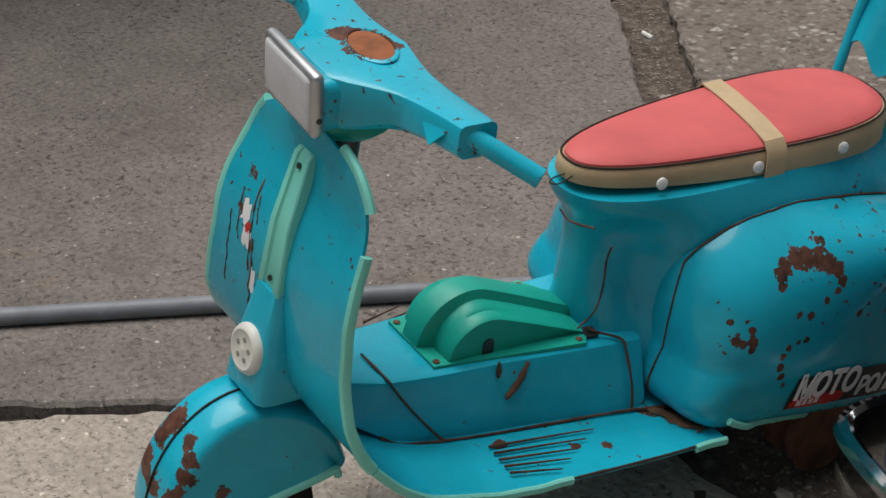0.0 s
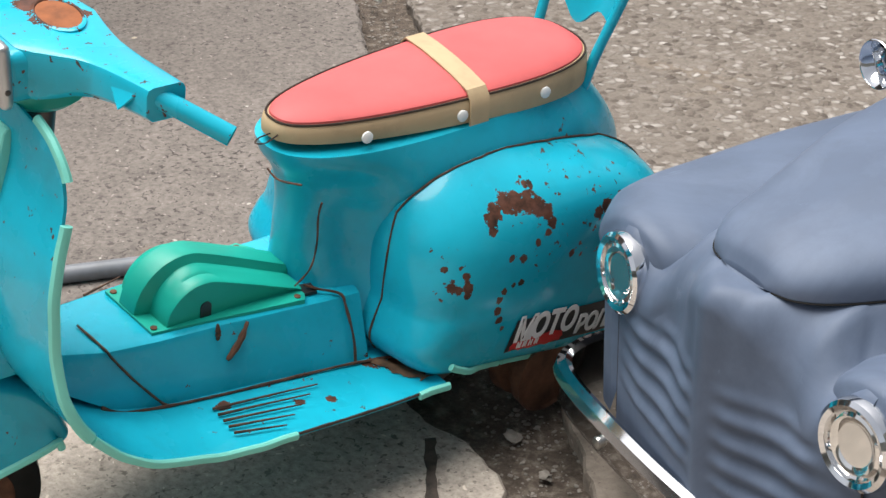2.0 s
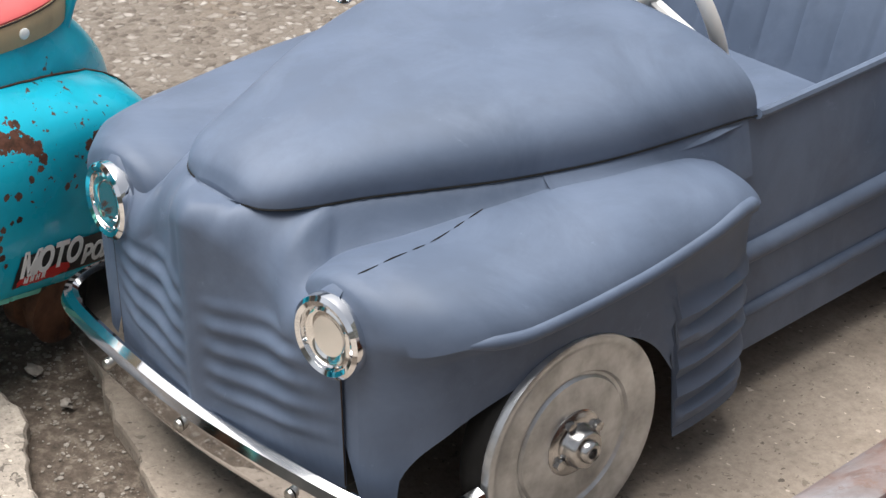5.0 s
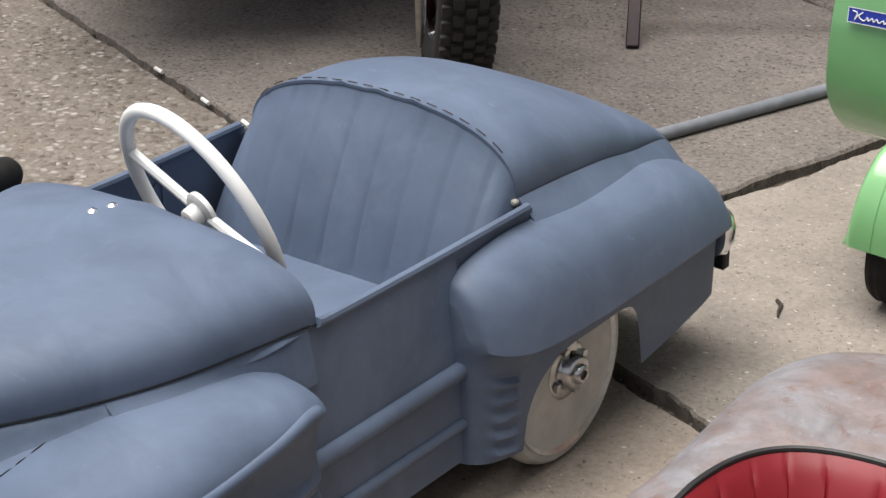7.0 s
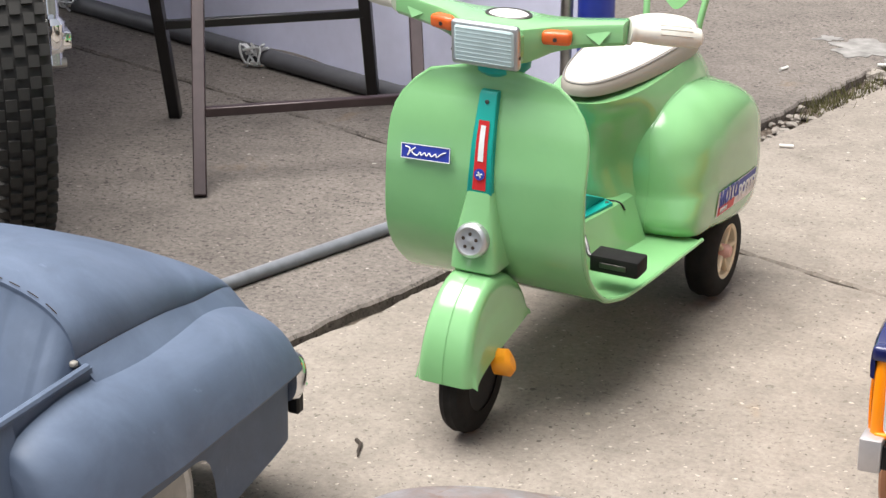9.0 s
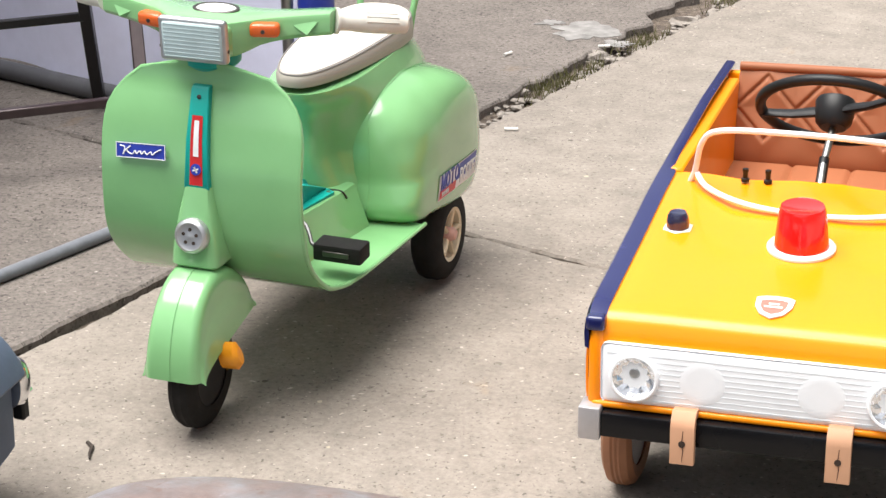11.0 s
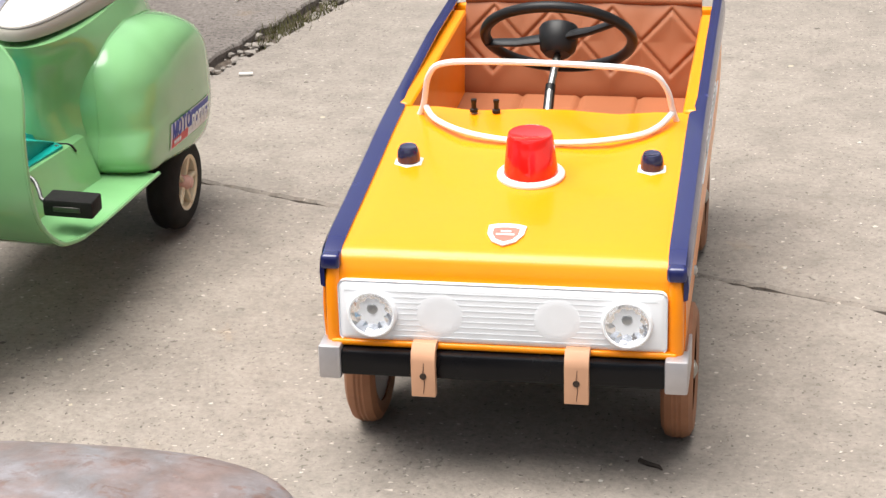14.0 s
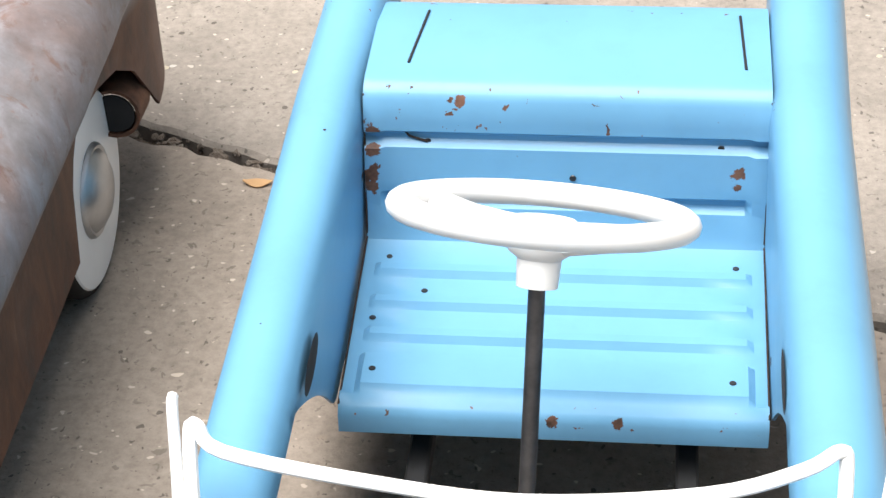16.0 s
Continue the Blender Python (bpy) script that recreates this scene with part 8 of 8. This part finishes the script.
surface(bm, cloth, 160, 16)
bezel(bm, True, 0.002)
part("cloth", bm, CLOTH, stall)
bm = bmesh.new()
tube(bm, [FOOT + END * -2.7 + Vector((0, 0, 0.022)), FOOT + END * 0.53 + Vector((0, 0, 0.022))], 0.021, 12)
part("foot_tube", bm, plain("foot_tube_grey", (0.09, 0.09, 0.10), 0.5), stall)
for s in (-1.16, -0.42):
    p = FOOT + END * s + Vector((-0.008, -0.022, 0.03))
    for k in range(5):
        bm = bmesh.new()
        pts = [p + Vector((random.uniform(-0.03, 0.03), random.uniform(-0.02, 0.01), random.uniform(-0.028, 0.03))) for _ in range(4)]
        tube(bm, smooth_path([p] + pts, 4), 0.0045, 6, flat=0.5)
        part("tie", bm, WORD_WHITE, stall, "white knotted tape")
# unseen canopy added high over the motorcycle to shade the ground there
bm = bmesh.new()


def shade_canopy(u, v):
    p = FOOT + END * (-4.2 + 3.95 * u) - Vector((0.354, 0.935, 0)) * (1.7 * v - 0.4)
    return p + Vector((0, 0, 2.32 - 0.22 * v - 0.05 * math.sin(math.pi * v) * math.sin(math.pi * 3 * u) ** 2))


surface(bm, shade_canopy, 36, 12)
bezel(bm, True, 0.003)
part("shade_canopy", bm, plain("shade_canopy_grey", (0.22, 0.22, 0.26), 0.9, 0.0, 0.15, 6.0), stall, "unseen dull grey canopy added for shade")
for s, r, mt, nm in ((0.50, 0.017, STEEL, "pole"), (0.57, 0.036, SIGN_BLUE, "blue_post")):
    bm = bmesh.new()
    q = FOOT + END * s + Vector((0.0, 0.03, 0))
    tube(bm, [q, q + Vector((0, 0, 1.2))], r, 16)
    part(nm, bm, mt, stall, "deep blue post" if nm == "blue_post" else "grey steel pole")

# front wheel of a parked motorcycle
bike = thing("motorcycle", "parked old motorcycle with a block-tread front wheel", "motorcycle", pose(-1.86, 0.575, 0.0, 0, 0, 43))
OLD_RUBBER = plain("old_tyre_rubber", (0.021, 0.0195, 0.018), 0.8, 0.0, 0.35, 30, 0.3)
WM = axis_to((1, 0, 0), (0, 0, 0.305))
bm = bmesh.new()
lathe(bm, [(0.225, -0.040), (0.255, -0.052), (0.280, -0.050), (0.293, -0.040), (0.2985, -0.020), (0.300, 0.0), (0.2985, 0.020), (0.293, 0.040), (0.280, 0.050), (0.255, 0.052), (0.225, 0.040)], 72, WM, caps=False)
tyre = part("front_wheel", bm, OLD_RUBBER, bike, "worn black block-tread tyre")
bm = bmesh.new()
box(bm, -0.0085, 0.0085, -0.0095, 0.0095, 0, 0.0075, 0.0, 1)
block = bpy.data.meshes.new("tread_block")
bm.to_mesh(block)
bm.free()
block.materials.append(OLD_RUBBER)
for k in range(56):
    for j, off in enumerate((-0.040, -0.0205, 0.0, 0.0205, 0.040)):
        a = 2 * math.pi * (k + 0.5 * (j % 2)) / 56
        ob = new("tread_block", block)
        ob.parent = tyre
        r = (0.2920, 0.2980, 0.2995, 0.2980, 0.2920)[j]
        ob.matrix_basis = WM @ Matrix.Rotation(a, 4, "Z") @ Matrix.Translation((r, 0, off)) @ Matrix.Rotation(radians(90), 4, "Y")
bm = bmesh.new()
lathe(bm, [(0.232, -0.030), (0.236, -0.040), (0.228, -0.042), (0.215, -0.020), (0.215, 0.020), (0.228, 0.042), (0.236, 0.040), (0.232, 0.030)], 64, WM, caps=False)
part("rim", bm, CHROME, tyre, "chromed rim")
bm = bmesh.new()
lathe(bm, [(0.06, -0.05), (0.065, -0.03), (0.05, 0.03), (0.05, 0.05)], 30, WM)
part("hub", bm, STEEL, tyre)
for k in range(18):
    bm = bmesh.new()
    a = 2 * math.pi * k / 18
    sx = 0.03 if k % 2 else -0.03
    tube(bm, [WM @ Vector((0.055 * math.cos(a + 0.3), 0.055 * math.sin(a + 0.3), sx)), WM @ Vector((0.218 * math.cos(a), 0.218 * math.sin(a), 0))], 0.0018, 5)
    part("spoke", bm, STEEL, tyre)
for side in (-1, 1):
    bm = bmesh.new()
    tube(bm, [(side * 0.085, 0.0, 0.300), (side * 0.09, 0.10, 0.62)], 0.020, 14)
    fork = part("fork_leg", bm, CHROME, bike, "chromed fork leg")
    bm = bmesh.new()
    lathe(bm, [(0.022, 0), (0.026, 0.01), (0.026, 0.05), (0.018, 0.06)], 16, Matrix.Translation((side * 0.085, -0.012, 0.33)))
    box(bm, side * 0.1 - 0.018, side * 0.1 + 0.018, -0.03, 0.02, 0.335, 0.365, 0.004, 2)
    part("fork_clamp", bm, CHROME, fork)
bm = bmesh.new()
tube(bm, [(-0.11, 0, 0.305), (0.11, 0, 0.305)], 0.009, 10)
part("axle", bm, STEEL, bike)
bm = bmesh.new()
tube(bm, smooth_path([(-0.068, -0.20, 0.44), (-0.072, -0.16, 0.30), (-0.066, -0.10, 0.14), (-0.064, -0.06, 0.075)], 5), [0.004 + 0.006 * abs(math.sin(k / 15 * math.pi)) for k in range(16)], 8, flat=0.4)
part("brake_lever", bm, STEEL, bike)
MAROON = worn_paint("maroon_enamel", (0.05, 0.012, 0.009), 0.35, fade=0.15)
bm = bmesh.new()
surface(bm, lambda u, v: Vector(((2 * u - 1) * 0.075, 0.0 - 0.345 * math.cos(math.pi * (0.30 + 0.75 * v)), 0.305 + 0.345 * math.sin(math.pi * (0.30 + 0.75 * v)) - 0.03 * (2 * u - 1) ** 4)), 12, 24)
bezel(bm, True, 0.003)
part("mudguard", bm, MAROON, bike, "maroon mudguard")
# only the low part shows; the unseen top is made tall to shade the slabs
bm = bmesh.new()
box(bm, -0.78, -0.12, 0.10, 1.25, 0.36, 0.98, 0.10, 4)
part("sidecar_nose", bm, MAROON, bike, "maroon enamelled body, its unseen top raised for shade")
bm = bmesh.new()
box(bm, -0.16, 0.16, 0.35, 1.30, 0.30, 0.90, 0.06, 3)
part("engine", bm, DARK_STEEL, bike)
for x, y in ((0.0, 1.25), (-0.45, 0.75)):
    bm = bmesh.new()
    lathe(bm, [(0.20, -0.04), (0.29, -0.04), (0.30, 0), (0.29, 0.04), (0.20, 0.04)], 48, axis_to((1, 0, 0), (x, y, 0.30)))
    part("wheel", bm, OLD_RUBBER, bike)

# ---- unseen ring added beyond the view ----
bm = bmesh.new()
ring = [[], [], [], []]
for k in range(96):
    q = 2 * math.pi * k / 96
    # low towards the path's start, raised towards +x to darken side faces
    high = 2.5 + 11.0 * max(0.0, math.cos(q - radians(25))) ** 0.8
    for row, r, z in zip(ring, (16.0, 16.0, 16.6, 16.6), (-0.5, high, high, -0.5)):
        row.append(Vector((-0.4 + r * math.cos(q), -0.4 + r * math.sin(q), z)))
stack(bm, ring, cap=False, floor=False)
tagged(link_mesh("backdrop", bm, plain("dull_sky_block", (0.17, 0.175, 0.16), 0.9, 0.0, 0.4, 0.6)), "unseen dull grey-green ring added to block low sky", "backdrop", kind="structure")

# ---- litter and joint filling ----
rng = random.Random(7)
BUTT = plain("cigarette_paper", (0.72, 0.70, 0.66), 0.8)
STONE = plain("pale_rubble", (0.27, 0.24, 0.21), 0.9, 0.0, 0.3, 60, 0.6)
DARK_LEAF = plain("dry_twig", (0.035, 0.026, 0.020), 0.9, 0.0, 0.4)
WEED = plain("dry_weed", (0.10, 0.095, 0.035), 0.9, 0.0, 0.4)


def butt(x, y, turn, length=0.028, r=0.0038, mt=BUTT, nm="cigarette_butt", lb="white cigarette butt lying on the concrete", z=0.0):
    bm = bmesh.new()
    d = Vector((math.cos(turn), math.sin(turn), 0)) * length / 2
    tube(bm, [Vector((x, y, r + z)) - d, Vector((x, y, r + z)), Vector((x, y, r + z)) + d], r, 8)
    tagged(link_mesh(nm, bm, mt), lb, "litter", group="litter")


for x, y, a in ((-0.755, 1.63, 0.2), (-2.752, -0.905, 0.1), (-1.99, 0.16, 2.7), (-2.30, 0.27, 2.8), (-2.12, 0.20, 2.75), (-0.72, 2.32, 0.4), (-0.92, 2.2, 1.2)):
    butt(x, y, a, z=-0.004 if -2.4 < x < -1.9 else 0.0)
# fallen leaf in the joint, twig before the yellow car
bm = bmesh.new()
surface(bm, lambda u, v: Vector((-0.008 + 0.014 * (2 * u - 1), -0.643 + 0.007 * (2 * v - 1) * math.sin(math.pi * max(0.05, min(0.95, u))), 0.002 + 0.003 * (2 * u - 1) ** 2)), 8, 4)
bezel(bm, True, 0.0008)
tagged(link_mesh("dry_leaf", bm, plain("tan_leaf", (0.45, 0.27, 0.13), 0.8)), "dry tan leaf lying in the slab joint", "leaf", group="litter")
for pts in (((0.160, 0.082), (0.172, 0.074), (0.186, 0.068), (0.19, 0.060)), ((-0.93, 0.075), (-0.918, 0.065), (-0.912, 0.045), (-0.905, 0.03))):
    bm = bmesh.new()
    tube(bm, [(x, y, 0.003) for x, y in pts], [0.0032, 0.003, 0.0026, 0.0012], 6)
    tagged(link_mesh("twig", bm, DARK_LEAF), "small dark twig lying on the concrete", "twig", group="litter")


def rubble(name, label, count, mats, place, size, kind="stuff"):
    pattern = bmesh.new()
    bmesh.ops.create_icosphere(pattern, subdivisions=1, radius=1.0)
    pattern.verts.ensure_lookup_table()
    corners = [w.co.copy() for w in pattern.verts]
    sides = [[w.index for w in f.verts] for f in pattern.faces]
    pattern.free()
    bm = bmesh.new()
    for _ in range(count):
        p = place()
        s = size()
        sq = Vector((rng.uniform(0.6, 1.3), rng.uniform(0.6, 1.3), rng.uniform(0.35, 0.8)))
        made = [bm.verts.new(Vector((c.x * sq.x, c.y * sq.y, c.z * sq.z)) * s * rng.uniform(0.75, 1.2) + p) for c in corners]
        for f in sides:
            bm.faces.new([made[i] for i in f])
    tagged(link_mesh(name, bm, mats, smooth=0), label, "rubble", kind=kind)


def along(a, b0, b1, spread, z):
    def f():
        p = slab_point(a + rng.gauss(0, spread), rng.uniform(b0, b1))
        return Vector((p.x, p.y, z))
    return f


def along_a(b, a0, a1, spread, z):
    def f():
        p = slab_point(rng.uniform(a0, a1), b + rng.gauss(0, spread))
        return Vector((p.x, p.y, z))
    return f


rubble("joint_gravel", "loose gravel and crumbs in the open joint", 2600, STONE, along(-1.243, -1.6, 0.7, 0.030, -0.021), lambda: rng.choice((0.0008, 0.0011, 0.0014, 0.002, 0.003)))
rubble("joint_gravel", "dark crumbs of earth in the long joint", 500, MAT_DIRT, along(0.0, -2.4, 2.6, 0.007, -0.014), lambda: rng.choice((0.002, 0.003, 0.0045)))
rubble("joint_gravel", "dark earth and broken crumbs caked along the joint", 420, MAT_DIRT, along(0.0, 0.95, 1.85, 0.011, -0.006), lambda: rng.choice((0.002, 0.003, 0.004, 0.006)))
rubble("joint_gravel", "stones and earth in the overgrown joint", 450, STONE, along_a(0.0, 1.35, 4.2, 0.020, -0.014), lambda: rng.choice((0.003, 0.005, 0.008, 0.014)))
rubble("floor_grit", "scattered grit on the concrete", 420, STONE, lambda: Vector((rng.uniform(-2.8, 1.0), rng.uniform(-2.0, 2.4), 0.0006)), lambda: rng.choice((0.0012, 0.0016, 0.0022)))
bm = bmesh.new()
for _ in range(500):
    p = slab_point(rng.choice((2.15, 2.3, 2.6, 3.1)) + rng.gauss(0, 0.06), rng.gauss(-0.01, 0.022))
    h = rng.uniform(0.006, 0.02)
    d = Vector((rng.uniform(-1, 1), rng.uniform(-1, 1), 0)) * 0.012
    a, b2 = bm.verts.new(p + Vector((0.0012, 0, -0.01))), bm.verts.new(p + Vector((-0.0012, 0, -0.01)))
    c2 = bm.verts.new(p + d + Vector((0, 0, h)))
    bm.faces.new((a, b2, c2))
tagged(link_mesh("weeds", bm, WEED, smooth=0), "thin dry weeds in the open joint", "weeds", kind="stuff")


# spilt white paint on the slab beyond, and broken pieces along the joint
SPLASH = plain("spilt_white_paint", (0.225, 0.215, 0.205), 0.9, 0.0, 0.35, 25)
for cx, cy, rx, ry, seed in ((-0.80, 2.46, 0.10, 0.11, 3), (-0.70, 2.36, 0.05, 0.035, 8), (-0.90, 2.52, 0.05, 0.03, 5)):
    bm = bmesh.new()
    ring = []
    for k in range(60):
        q = 2 * math.pi * k / 60
        f = 0.75 + 0.55 * noise.noise(Vector((2.2 * math.cos(q) + seed, 2.2 * math.sin(q), seed * 0.7)))
        ring.append(bm.verts.new((cx + rx * f * math.cos(q), cy + ry * f * math.sin(q), 0.0015)))
    bm.faces.new(ring)
    bm.normal_update()
    bezel(bm, True, 0.001)
    tagged(link_mesh("paint_splash", bm, SPLASH, smooth=0), "dried splash of white paint on concrete", "stain", group="paint splashes")
for a, b, size in ((2.25, 0.03, 0.035), (2.45, -0.05, 0.045), (2.62, 0.02, 0.03), (2.05, -0.03, 0.022), (2.85, -0.02, 0.05), (2.75, 0.06, 0.025), (-1.26, 0.19, 0.016), (-1.24, 0.27, 0.012), (-1.25, -0.88, 0.018)):
    bm = bmesh.new()
    vs = bmesh.ops.create_icosphere(bm, subdivisions=2, radius=1.0)["verts"]
    p = slab_point(a, b)
    for w in vs:
        f = 1 + 0.8 * noise.noise(w.co * 1.7 + Vector((a * 5, b * 9, 0)))
        w.co = Vector((w.co.x * size * f * 0.75, w.co.y * size * f * 0.5, w.co.z * size * 0.30 * f)) + p + Vector((0, 0, -0.014))
    tagged(link_mesh("concrete_chunk", bm, STONE, smooth=0), "broken pale concrete chunk lying in the joint", "rubble", group="concrete chunks")

bm = bmesh.new()
left, right = [], []
for k in range(24):
    t = k / 23
    p = slab_point(-1.351 - 0.028 * t, 0.20 + 0.22 * t)
    w = 0.006 + 0.004 * noise.noise(Vector((t * 9, 2.0, 0.0)))
    left.append(bm.verts.new(p + DIR_A * (w + 0.003 * noise.noise(Vector((t * 14, 0, 0)))) + Vector((0, 0, 0.0012))))
    right.append(bm.verts.new(p - DIR_A * w + Vector((0, 0, 0.0012))))
for k in range(23):
    bm.faces.new((left[k], left[k + 1], right[k + 1], right[k]))
tagged(link_mesh("oil_streak", bm, plain("dark_oil", (0.06, 0.045, 0.035), 0.7, 0.0, 0.6, 60), smooth=0), "dark brown oil streak dried on the concrete", "stain")

# unseen plain wall added beside the path's start to shade the slabs
bm = bmesh.new()
box(bm, -3.80, -3.58, -5.2, -1.2, -0.02, 1.9, 0.02, 1)
tagged(link_mesh("shade_wall_west", bm, plain("dull_shade_wall", (0.10, 0.095, 0.09), 0.9, 0.0, 0.3, 3.0)), "unseen plain grey wall added to shade the ground", "wall", kind="structure")
